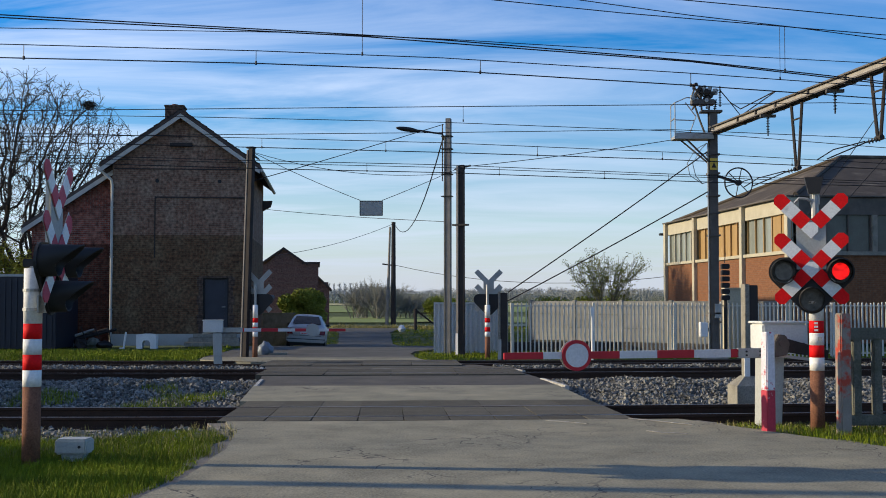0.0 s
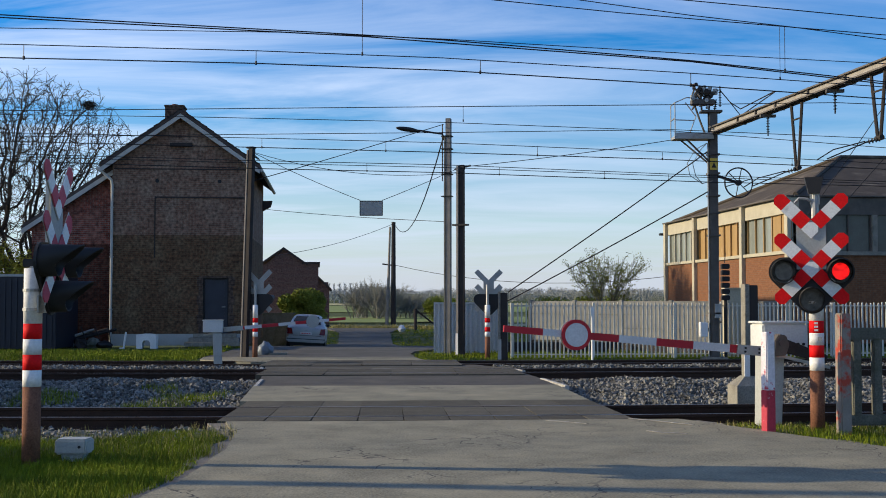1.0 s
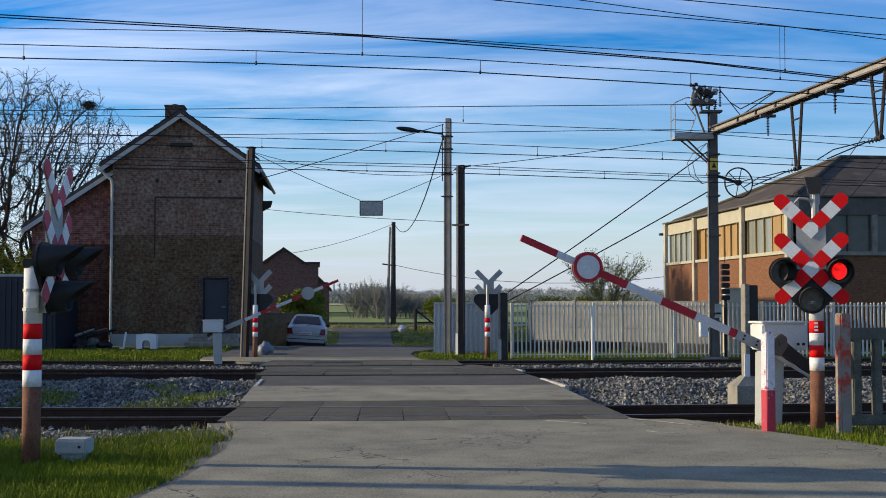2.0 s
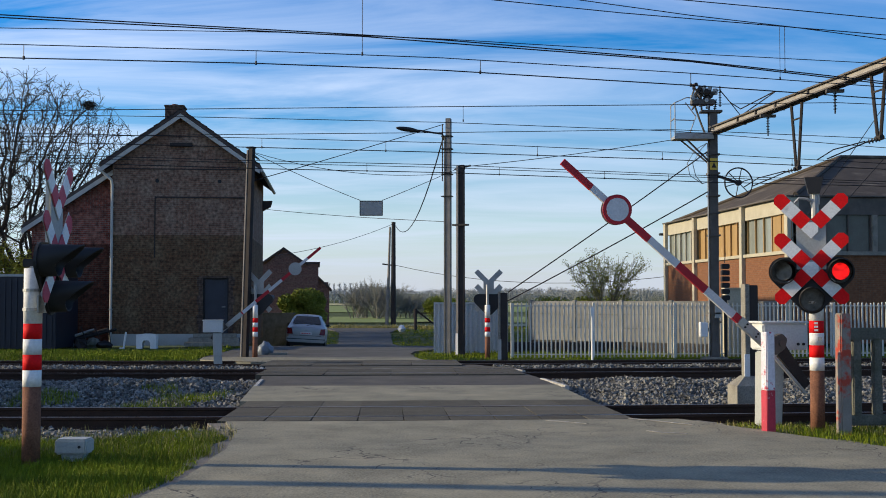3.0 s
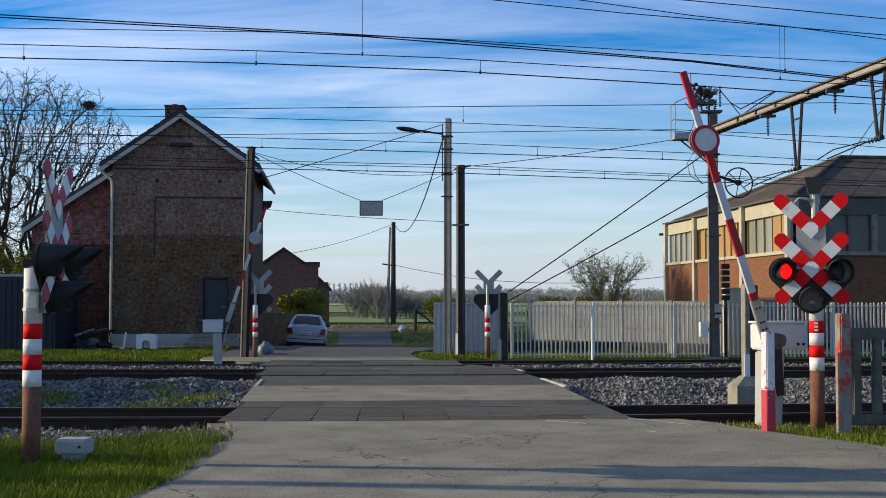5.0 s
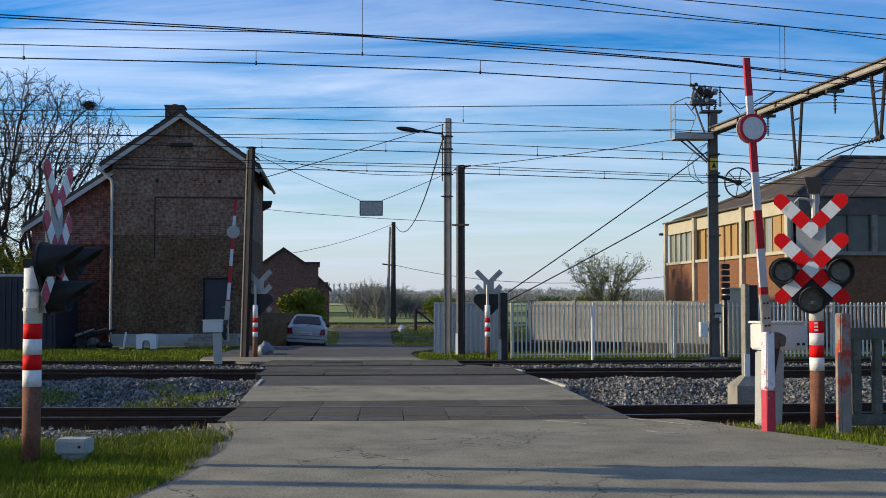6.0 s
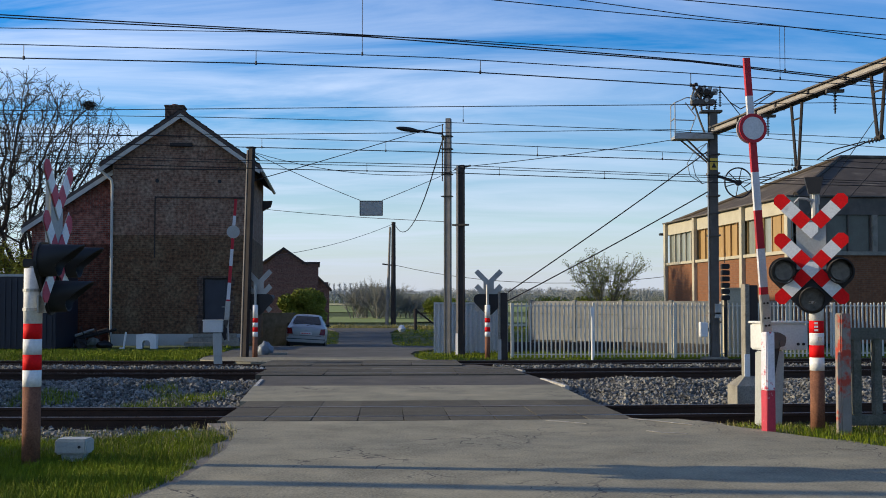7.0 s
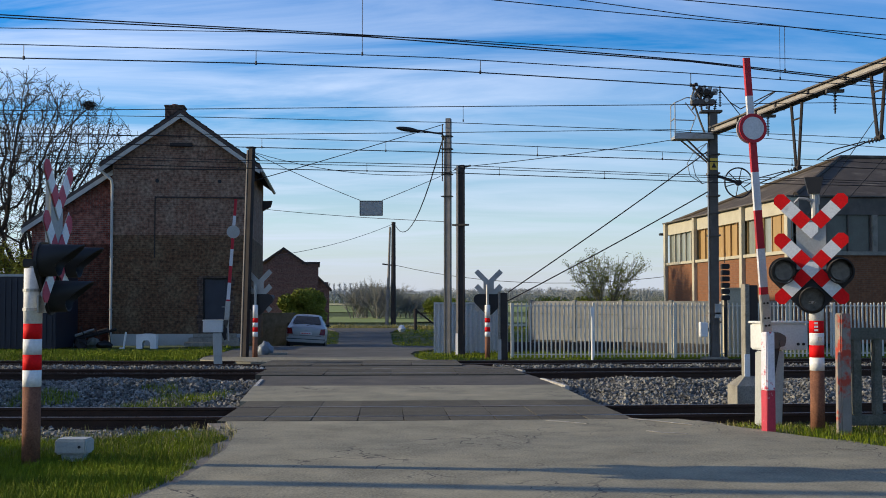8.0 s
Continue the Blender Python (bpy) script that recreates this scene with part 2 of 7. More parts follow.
WHITE_WOOD = mat("pale_bargeboard", (0.50, 0.49, 0.44), (0.37, 0.365, 0.33), 1.5, 0.6, fine=40, bump=0.1)
RED = mat("red_paint", (0.80, 0.010, 0.012), (0.70, 0.008, 0.010), 3, 0.72, fine=40, bump=0.08)
GREYSIGN = mat("sign_back_grey", (0.39, 0.39, 0.36), (0.31, 0.31, 0.285), 2, 0.6, metal=0.0, fine=40, bump=0.08)
CABINET = mat("cabinet_grey", (0.40, 0.41, 0.38), (0.32, 0.33, 0.305), 2, 0.55, fine=40, bump=0.1, spots=(0.30, 0.28, 0.24), spot_scale=3, spot_lo=0.62, spot_hi=0.78)
PALE_STONE = mat("worn_white_stone", (0.52, 0.50, 0.45), (0.34, 0.33, 0.29), 6, 0.85, fine=40, bump=0.3, spots=(0.22, 0.21, 0.18), spot_scale=5, spot_lo=0.5, spot_hi=0.65)
HOUSING = mat("housing_grey_paint", (0.62, 0.63, 0.60), (0.52, 0.53, 0.50), 2, 0.55, fine=40, bump=0.08, spots=(0.36, 0.34, 0.29), spot_scale=3, spot_lo=0.64, spot_hi=0.8)
BOOM_RED = mat("boom_red_paint", (0.46, 0.010, 0.022), (0.36, 0.008, 0.016), 3, 0.6, fine=40, bump=0.08)
BOOM_WHITE = mat("boom_white_paint", (0.60, 0.60, 0.60), (0.50, 0.50, 0.50), 3, 0.6, fine=40, bump=0.08, spots=(0.38, 0.36, 0.33), spot_scale=4, spot_lo=0.62, spot_hi=0.8)
FADED_RED = mat("faded_red_paint", (0.52, 0.115, 0.14), (0.42, 0.07, 0.09), 3, 0.75, fine=40, bump=0.08)
MOSSY = mat("mossy_concrete", (0.17, 0.165, 0.135), (0.10, 0.10, 0.08), 4, 0.95, fine=50, bump=0.5, spots=(0.075, 0.08, 0.05), spot_scale=3, spot_lo=0.5, spot_hi=0.7, grain=0.32)
BLACK = mat("black_painted_metal", (0.016, 0.015, 0.015), (0.010, 0.010, 0.010), 3, 0.62, fine=40, bump=0.1)
STEEL = mat("galvanised_steel", (0.42, 0.42, 0.40), (0.32, 0.32, 0.30), 3, 0.5, metal=0.55, fine=50, bump=0.1, spots=(0.25, 0.19, 0.13), spot_scale=3, spot_lo=0.6, spot_hi=0.8)
MAST = mat("mast_steel", (0.125, 0.108, 0.09), (0.075, 0.065, 0.055), 3, 0.65, metal=0.2, fine=50, bump=0.2)
RUST = mat("rusty_post", (0.24, 0.11, 0.065), (0.14, 0.065, 0.042), 4, 0.85, fine=50, bump=0.3, spots=(0.26, 0.17, 0.125), spot_scale=2, grain=0.32)
POLE_DARK = mat("dark_pole", (0.055, 0.047, 0.042), (0.035, 0.03, 0.028), 3, 0.8, fine=40, bump=0.3)
POLE_CONC = mat("concrete_pole", (0.31, 0.28, 0.24), (0.21, 0.19, 0.165), 3, 0.9, fine=40, bump=0.3)
WIRE = mat("dark_wire", (0.025, 0.023, 0.022), (0.02, 0.018, 0.018), 3, 0.6, metal=0.4, bump=0)
FENCE = mat("pale_fence_paint", (0.68, 0.65, 0.56), (0.55, 0.52, 0.44), 3, 0.6, fine=30, bump=0.1, random_tint=0.1, spots=(0.42, 0.36, 0.28), spot_scale=3, spot_lo=0.62, spot_hi=0.8)
PALE_PLANK = mat("pale_concrete_plank", (0.27, 0.265, 0.24), (0.19, 0.187, 0.17), 2, 0.9, fine=40, bump=0.3, spots=(0.28, 0.26, 0.22), spot_scale=1.5, spot_lo=0.55, spot_hi=0.75, random_tint=0.08)
BARK = mat("bare_bark", (0.062, 0.050, 0.040), (0.038, 0.031, 0.026), 4, 0.9, fine=30, bump=0.4, grain=0.32)
LEAF = mat("spring_leaf", (0.21, 0.225, 0.03), (0.13, 0.16, 0.022), 2, 0.75, fine=10, bump=0, island=0.3)
# Paler and greyer with distance: haze is put into these wood colours.
HAZED_WOOD = mat("far_woods", (0.33, 0.34, 0.34), (0.27, 0.28, 0.28), 0.02, 0.95, fine=0.2, bump=0, island=0.12)
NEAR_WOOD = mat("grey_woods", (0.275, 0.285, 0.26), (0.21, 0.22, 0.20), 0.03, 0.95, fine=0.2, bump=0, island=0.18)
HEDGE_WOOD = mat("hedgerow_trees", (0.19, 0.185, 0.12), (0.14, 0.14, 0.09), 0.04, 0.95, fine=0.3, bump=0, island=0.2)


# ---------- mesh helpers ----------
def link(name, bm, material, parent=None, label="", smooth=False):
    me = bpy.data.meshes.new(name)
    bmesh.ops.recalc_face_normals(bm, faces=bm.faces)
    bm.to_mesh(me)
    bm.free()
    for k in (material if isinstance(material, (list, tuple)) else [material]):
        me.materials.append(k)
    if smooth:
        for p in me.polygons:
            p.use_smooth = True
    ob = new(name, me)
    if parent:
        ob.parent = parent
    if label:
        ob["label"] = label
    return ob


def part(name, bm, material, parent, label="", smooth=False):
    return link(name, bm, material, parent, label, smooth)


def thing(name, m, label, category, group="", kind=""):
    ob = new(name)
    ob.empty_display_size = 0.2
    ob.matrix_basis = m
    return tagged(ob, label, category, group, kind)


def box(x0, x1, y0, y1, z0, z1, bevel=0.0, bm=None):
    b = bmesh.new()
    v = [b.verts.new((x, y, z)) for x in (x0, x1) for y in (y0, y1) for z in (z0, z1)]
    for q in ((0, 1, 3, 2), (4, 6, 7, 5), (0, 4, 5, 1), (2, 3, 7, 6), (0, 2, 6, 4), (1, 5, 7, 3)):
        b.faces.new([v[i] for i in q])
    if bevel:
        bmesh.ops.bevel(b, geom=b.edges[:], offset=bevel, segments=2, affect="EDGES")
    return add(bm, b) if bm else b


def add(bm, other, m=None):
    """Joins bmesh other into bm."""
    if m is not None:
        bmesh.ops.transform(other, matrix=m, verts=other.verts)
    me = bpy.data.meshes.new("tmp")
    other.to_mesh(me)
    other.free()
    bm.from_mesh(me)
    bpy.data.meshes.remove(me)
    return bm


def tube(pts, r, n=8, r1=None, bm=None, cap=True):
    """A round bar along pts, tapering from r to r1."""
    bm = bm or bmesh.new()
    pts = [Vector(p) for p in pts]
    r1 = r if r1 is None else r1
    rings = []
    for i, p in enumerate(pts):
        d = (pts[min(i + 1, len(pts) - 1)] - pts[max(i - 1, 0)]).normalized()
        a = d.cross(Vector((0, 0, 1)) if abs(d.z) < 0.9 else Vector((1, 0, 0))).normalized()
        c = d.cross(a)
        rr = r + (r1 - r) * i / max(1, len(pts) - 1)
        rings.append([bm.verts.new(p + (a * math.cos(k * 2 * math.pi / n) + c * math.sin(k * 2 * math.pi / n)) * rr) for k in range(n)])
    for q, s in zip(rings, rings[1:]):
        for k in range(n):
            bm.faces.new((q[k], q[(k + 1) % n], s[(k + 1) % n], s[k]))
    if cap:
        bm.faces.new(rings[0]); bm.faces.new(rings[-1])
    return bm


def prism(outline, y0, y1, bm=None):
    """An outline in x, z, drawn out from y0 to y1."""
    bm = bm or bmesh.new()
    a = [bm.verts.new((x, y0, z)) for x, z in outline]
    c = [bm.verts.new((x, y1, z)) for x, z in outline]
    n = len(a)
    bm.faces.new(a); bm.faces.new(c)
    for i in range(n):
        bm.faces.new((a[i], a[(i + 1) % n], c[(i + 1) % n], c[i]))
    return bm


def disc(r, y0, y1, n=24, cx=0.0, cz=0.0, bm=None):
    return prism([(cx + r * math.cos(2 * math.pi * k / n), cz + r * math.sin(2 * math.pi * k / n)) for k in range(n)], y0, y1, bm)


def hbeam(w, d, t, z0, z1, bm=None):
    bm = bm or bmesh.new()
    box(-w / 2, w / 2, -d / 2, -d / 2 + t, z0, z1, bm=bm)
    box(-w / 2, w / 2, d / 2 - t, d / 2, z0, z1, bm=bm)
    box(-t / 2, t / 2, -d / 2 + t, d / 2 - t, z0, z1, bm=bm)
    return bm


def stuff_mesh(name, verts, faces, material, label, category):
    me = bpy.data.meshes.new(name)
    me.from_pydata(verts, [], faces)
    me.materials.append(material)
    return tagged(new(name, me), label, category, kind="stuff")


# ---------- the lie of the land ----------
def smooth(a, b, v):
    t = min(1.0, max(0.0, (v - a) / (b - a)))
    return t * t * (3 - 2 * t)


TRACKS = (17.75, 27.75, 31.45)        # centre lines where they cross x = 0


def bend(x):
    return 0.060 * x + 0.0045 * x * x if abs(x) < 14 else bend(math.copysign(13.99, x)) + (x - math.copysign(13.99, x)) * (0.060 + 0.009 * math.copysign(13.99, x))


def dip(x, y):
    return -0.44 * smooth(42, 50, y) * (1 - smooth(56, 68, y))


def land(x, y):
    """Height of the ground sheet."""
    v = y - bend(x)
    cut = smooth(15.7, 16.3, v) * (1 - smooth(32.9, 33.6, v))
    z = -0.05 + 0.03 * noise.noise((x * 0.6, y * 0.6, 0)) * (1 - smooth(60, 90, y)) - 0.30 * cut + dip(x, y)
    return z + 0.0065 * max(0.0, y - 500)


def build_ground():
    xs = [-2500, -1200, -600, -300, -150, -80, -45] + [i * 1.0 for i in range(-30, -14)] + [i * 0.4 for i in range(-35, 36)] + [i * 1.0 for i in range(15, 31)] + [45, 80, 150, 300, 600, 1200, 2500]
    ys = [-60, -30, -10, 0] + [2 + i * 0.8 for i in range(15)] + [14 + i * 0.3 for i in range(72)] + [36 + i * 1.5 for i in range(30)] + [85, 95, 110, 130, 160, 200, 280, 400, 500, 650, 900, 1300, 2000, 3000]
    verts = [(x, y, land(x, y)) for y in ys for x in xs]
    n = len(xs)
    faces = [(j * n + i, j * n + i + 1, (j + 1) * n + i + 1, (j + 1) * n + i) for j in range(len(ys) - 1) for i in range(n - 1)]
    me = bpy.data.meshes.new("ground")
    me.from_pydata(verts, [], faces)
    me.materials.append(GROUND)
    tagged(new("ground", me), "rough green grass and soil reaching to the far fields", "ground", kind="structure")


build_ground()

# road edges: y, left x, right x
EDGES = [(-8, -3.2, 14.0), (4, -2.9, 12.0), (10.0, -2.6, 8.6), (11.2, -2.42, 6.7), (13.2, -2.45, 5.0), (15.0, -2.6, 4.0), (16.2, -2.95, 3.5), (17.2, -3.1, 2.62), (19.6, -3.35, 2.45),
         (25.4, -3.9, 2.1), (29.3, -4.4, 1.55), (31.9, -4.75, 0.2), (32.6, -6.6, -0.5), (34.0, -7.0, -0.75), (36.0, -6.9, -1.0), (38.2, -7.0, -0.9), (39.6, -7.0, -0.25), (49.5, -7.1, -0.35), (52.5, -7.2, -1.1), (53.5, -7.2, -1.9), (56, -5.0, -2.4), (64.0, -5.6, -2.85), (66.5, -6.4, -2.6), (69, -7.4, -1.6)]


def edge(y):
    for a, b in zip(EDGES, EDGES[1:]):
        if y <= b[0]:
            t = (y - a[0]) / (b[0] - a[0])
            return a[1] + (b[1] - a[1]) * t, a[2] + (b[2] - a[2]) * t
    return EDGES[-1][1:]


def road_slab(name, v0, v1, material, label, rows, wobble=0.0, z=0.0, wider=0.0):
    """A slab of road with closed sides between two lines that run with the tracks."""
    bm = bmesh.new()
    cols = 14
    top, low = [], []
    for j in range(rows + 1):
        v = v0 + (v1 - v0) * j / rows
        xl, xr = edge(v)
        xl += wobble * noise.noise((v * 1.7, 3.1, 0))
        xr += wobble * noise.noise((v * 1.7, 9.1, 0))
        xl, xr = xl - wider, xr + wider
        row, und = [], []
        for i in range(cols + 1):
            x = xl + (xr - xl) * i / cols
            y = v + bend(max(-6, min(6, x))) * smooth(9, 16, v) * (1 - smooth(33, 40, v))
            h = z + dip(x, y) + 0.006 * noise.noise((x * 0.5, y * 0.5, 5))
            row.append(bm.verts.new((x, y, h)))
            und.append(bm.verts.new((x, y, h - 0.34)))
        top.append(row); low.append(und)
    for j in range(rows):
        for i in range(cols):
            bm.faces.new((top[j][i], top[j][i + 1], top[j + 1][i + 1], top[j + 1][i]))
    for line in ((0, 1), (cols, -1)):
        i = line[0]
        for j in range(rows):
            bm.faces.new((top[j][i], top[j + 1][i], low[j + 1][i], low[j][i]))
    for j in (0, rows):
        for i in range(cols):
            bm.faces.new((top[j][i], top[j][i + 1], low[j][i + 1], low[j][i]))
    ob = link(name, bm, material)
    return tagged(ob, label, "road", kind="structure")


road_slab("road", -8, 16.42, ASPHALT, "worn pale grey asphalt road with cracks", 40, 0.10)
road_slab("verge", -8, 16.40, DIRT, "pale gritty dirt along the tarmac edge", 60, 0.30, -0.024, 0.22)
road_slab("road", 19.62, 23.1, ASPHALT, "pale grey asphalt between the level crossing decks", 6)
road_slab("road", 23.1, 31.7, DARK_ASPHALT, "dark asphalt carrying the two far tracks", 10, z=-0.02)
road_slab("road", 31.7, 34.6, ASPHALT, "pale asphalt beyond the crossing", 4, 0.1)
road_slab("road", 34.6, 69, FAR_ROAD, "grey country lane between verges", 40, 0.12)


LINE = mat("worn_road_paint", (0.40, 0.385, 0.33), (0.24, 0.23, 0.20), 6, 0.8, fine=40, bump=0.2, spots=(0.22, 0.21, 0.19), spot_scale=7, spot_lo=0.45, spot_hi=0.6)


def road_line(pts, w, label):
    """A worn painted line on the tarmac through x, y points."""
    bm = bmesh.new()
    pts = [Vector((x, y, 0)) for x, y in pts]
    rows = []
    for i, p in enumerate(pts):
        d = (pts[min(i + 1, len(pts) - 1)] - pts[max(i - 1, 0)]).normalized()
        s = Vector((-d.y, d.x, 0)) * w / 2
        rows.append([bm.verts.new(p + k + Vector((0, 0, z))) for k in (s, -s) for z in (0.003, 0.009)])
    for q, r in zip(rows, rows[1:]):
        for a, c in ((1, 3), (0, 1), (3, 2)):
            bm.faces.new((q[a], q[c], r[c], r[a]))
    tagged(link("road_marking", bm, LINE), label, "road marking", kind="structure")


road_line([(1.42, 16.4), (1.95, 15.95)], 0.05, "faint worn paint line on the tarmac")
road_line([(2.62, 16.65), (2.95, 16.3), (3.35, 15.8)], 0.06, "worn white edge line on the tarmac")
road_line([(2.62, 15.1), (2.75, 14.9), (3.05, 14.75)], 0.05, "scrap of worn white paint on the tarmac")
road_line([(-1.72, 28.35), (-1.25, 28.4)], 0.16, "short pale paint mark on the dark asphalt")


# ---------- tracks ----------
def along(v0, x):
    return v0 + bend(x)


def rail_mesh(v, x0, x1, step=1.0):
    """A rail of flat-bottom section that follows the bend; head at z = 0.006."""
    sec = [(-0.075, -0.165), (0.075, -0.165), (0.075, -0.15), (0.012, -0.13), (0.012, -0.045), (0.036, -0.035), (0.034, 0.0), (0.026, 0.006), (-0.026, 0.006), (-0.034, 0.0), (-0.036, -0.035), (-0.012, -0.045), (-0.012, -0.13), (-0.075, -0.15)]
    bm = bmesh.new()
    rings = []
    x = x0
    while x <= x1 + 1e-6:
        rings.append([bm.verts.new((x, along(v, x) + a, c)) for a, c in sec])
        x += step
    n = len(sec)
    for q, s in zip(rings, rings[1:]):
        for k in range(n):
            fc = bm.faces.new((q[k], q[(k + 1) % n], s[(k + 1) % n], s[k]))
            fc.material_index = 1 if k in (7,) else 0
    return bm


def sleeper_mesh():
    bm = box(-0.13, 0.13, -1.25, 1.25, -0.30, -0.168, 0.015)
    me = bpy.data.meshes.new("sleeper")
    bm.to_mesh(me); bm.free()
    me.materials.append(CONCRETE)
    return me


SLEEPER = sleeper_mesh()


def build_track(v, label):
    tr = tagged(thing("railway_track", Matrix(), label, "railway track", "tracks over the crossing"))
    for o in (-0.7525, 0.7525):
        part("rail", rail_mesh(v + o, -60, 60), [RAIL, RAILTOP], tr, "rusty rail with a worn bright head")
    for i in range(-26, 27):
        x = i * 0.62
        xl, xr = edge(v)
        if xl - 0.1 < x < xr + 0.1:
            continue
        s = new("sleeper", SLEEPER)
        s.parent = tr
        s.matrix_basis = pose(x, along(v, x), 0, 0, 0, math.degrees(math.atan(0.06 + 0.009 * x)))
    return tr


build_track(TRACKS[0], "railway track with rusty rails on pale ballast")
build_track(TRACKS[1], "middle railway track with dark rails on ballast")
build_track(TRACKS[2], "outermost railway track beside the grass bank")


def build_decks():
    """Rubber panels beside and between the rails of the first track; longer slabs on the two others."""
    for v, width, outer in ((TRACKS[0], 0.60, (0.53, 1.05)), (TRACKS[1], 1.2, (0.6, 0.6)), (TRACKS[2], 1.2, (0.6, 0.45))):
        deck = thing("crossing_deck", Matrix(), "dark rubber crossing deck panels between the rails", "crossing deck", "decks of the crossing")
        xl, xr = edge(v)
        n = int((xr - xl) / width)
        w = (xr - xl) / n
        a0 = 0.7525
        for y0, y1 in ((v - a0 - 0.045 - outer[0], v - a0 - 0.045), (v - a0 + 0.075, v + a0 - 0.075), (v + a0 + 0.045, v + a0 + 0.045 + outer[1])):
            me = None
            for i in range(n):
                if me is None:
                    bm = box(0.0025, w - 0.0025, y0 - v, y1 - v, -0.12, 0.004, 0.003)
                    me = bpy.data.meshes.new("panel")
                    bmesh.ops.recalc_face_normals(bm, faces=bm.faces)
                    bm.to_mesh(me); bm.free()
                    me.materials.append(DECK)
                p = new("panel", me)
                p.parent = deck
                x = xl + i * w
                p.matrix_basis = pose(x, along(v, x), random.uniform(-0.003, 0.003), 0, 0, math.degrees(math.atan(0.06 + 0.009 * x)))
    # white edge stones at the corners of the decks
    for x, y, l, rz in ((-3.73, 23.85, 1.9, 95), (-4.45, 28.9, 0.45, 95), (2.27, 24.15, 2.2, 98), (1.74, 28.55, 1.15, 108)):
        k = thing("edge_stone", pose(x, y, -0.03, 0, 0, rz), "white painted concrete edge stone of the crossing", "edge stone", "edge stones")
        part("stone", box(-l / 2, l / 2, -0.045, 0.045, -0.25, 0.03, 0.01), PALE_STONE, k)


build_decks()


def bed_height(x, v):
    """Top of the ballast."""
    z = -0.20 + 0.14 * (1 - smooth(15.2, 16.3, v)) - 0.06 * smooth(16.2, 16.7, v) * (1 - smooth(18.6, 19.2, v))
    z += 0.20 * smooth(20.0, 21.6, v) * (1 - smooth(24.8, 26.2, v)) * (0.5 + 1.1 * noise.noise((x * 0.6 + 4, v * 0.45, 1)))
    if x < 0:
        z += 0.22 * math.exp(-((x + 6.0) / 1.1) ** 2 - ((v - 24.0) / 1.3) ** 2)
    z += 0.17 * smooth(29.0, 29.35, v) * (1 - smooth(29.9, 30.25, v))
    return z + 0.03 * noise.noise((x * 1.3, v * 1.3, 2))


def build_ballast():
    rng = np.random.default_rng(5)
    for side in (-1, 1):
        verts, faces = [], []
        xs = np.arange(0, 24.01, 0.4)
        vs = np.arange(14.5, 33.3, 0.3)
        for v in vs:
            e = edge(v)
            start = e[0] + 0.05 if side < 0 else e[1] - 0.05
            for x in xs:
                xx = start + side * x
                verts.append((xx, v + bend(xx), bed_height(xx, v) - 0.02))
        n = len(xs)
        faces = [(j * n + i, j * n + i + 1, (j + 1) * n + i + 1, (j + 1) * n + i) for j in range(len(vs) - 1) for i in range(n - 1)]
        stuff_mesh("ballast_bed", verts, faces, BALLAST, "bed of pale grey crushed ballast beside the road", "ballast")
    # loose stones
    cube = np.array([(x, y, z) for x in (-1, 1) for y in (-1, 1) for z in (-1, 1)], float)
    quads = np.array([(0, 1, 3, 2), (4, 6, 7, 5), (0, 4, 5, 1), (2, 3, 7, 6), (0, 2, 6, 4), (1, 5, 7, 3)])
    pts = []
    while len(pts) < 62000:
        v = rng.uniform(14.2, 33.2)
        x = rng.uniform(-12.5, 13)
        y = v + bend(x)
        if abs(x) > y * 0.40 + 0.3:
            continue
        e = edge(v)
        if e[0] - 0.05 < x < e[1] + 0.05:
            continue
        if v < 15.7 and (x > 0 or rng.random() < 0.2 + 0.6 * (1 - smooth(14.2, 15.0, v))):
            continue
        pts.append((x, y, (max(bed_height(x, v), land(x, y)) if v < 15.7 else bed_height(x, v)) + rng.uniform(-0.02, 0.03)))
    pts = np.array(pts)
    n = len(pts)
    size = rng.uniform(0.014, 0.036, (n, 1, 1)) * rng.uniform(0.6, 1.25, (n, 1, 3))
    body = cube[None] * size * rng.uniform(0.55, 1.1, (n, 8, 1))
    q = rng.normal(size=(n, 4)); q /= np.linalg.norm(q, axis=1, keepdims=True)
    w, x, y, z = q.T
    R = np.stack([1 - 2 * (y * y + z * z), 2 * (x * y - z * w), 2 * (x * z + y * w), 2 * (x * y + z * w), 1 - 2 * (x * x + z * z), 2 * (y * z - x * w), 2 * (x * z - y * w), 2 * (y * z + x * w), 1 - 2 * (x * x + y * y)], 1).reshape(n, 3, 3)
    allv = np.einsum("nij,nkj->nki", R, body) + pts[:, None]
    allf = (quads[None] + (np.arange(n) * 8)[:, None, None]).reshape(-1, 4)
    stuff_mesh("ballast_stones", allv.reshape(-1, 3).tolist(), allf.tolist(), STONE, "loose angular grey ballast stones heaped between the tracks", "ballast")


build_ballast()


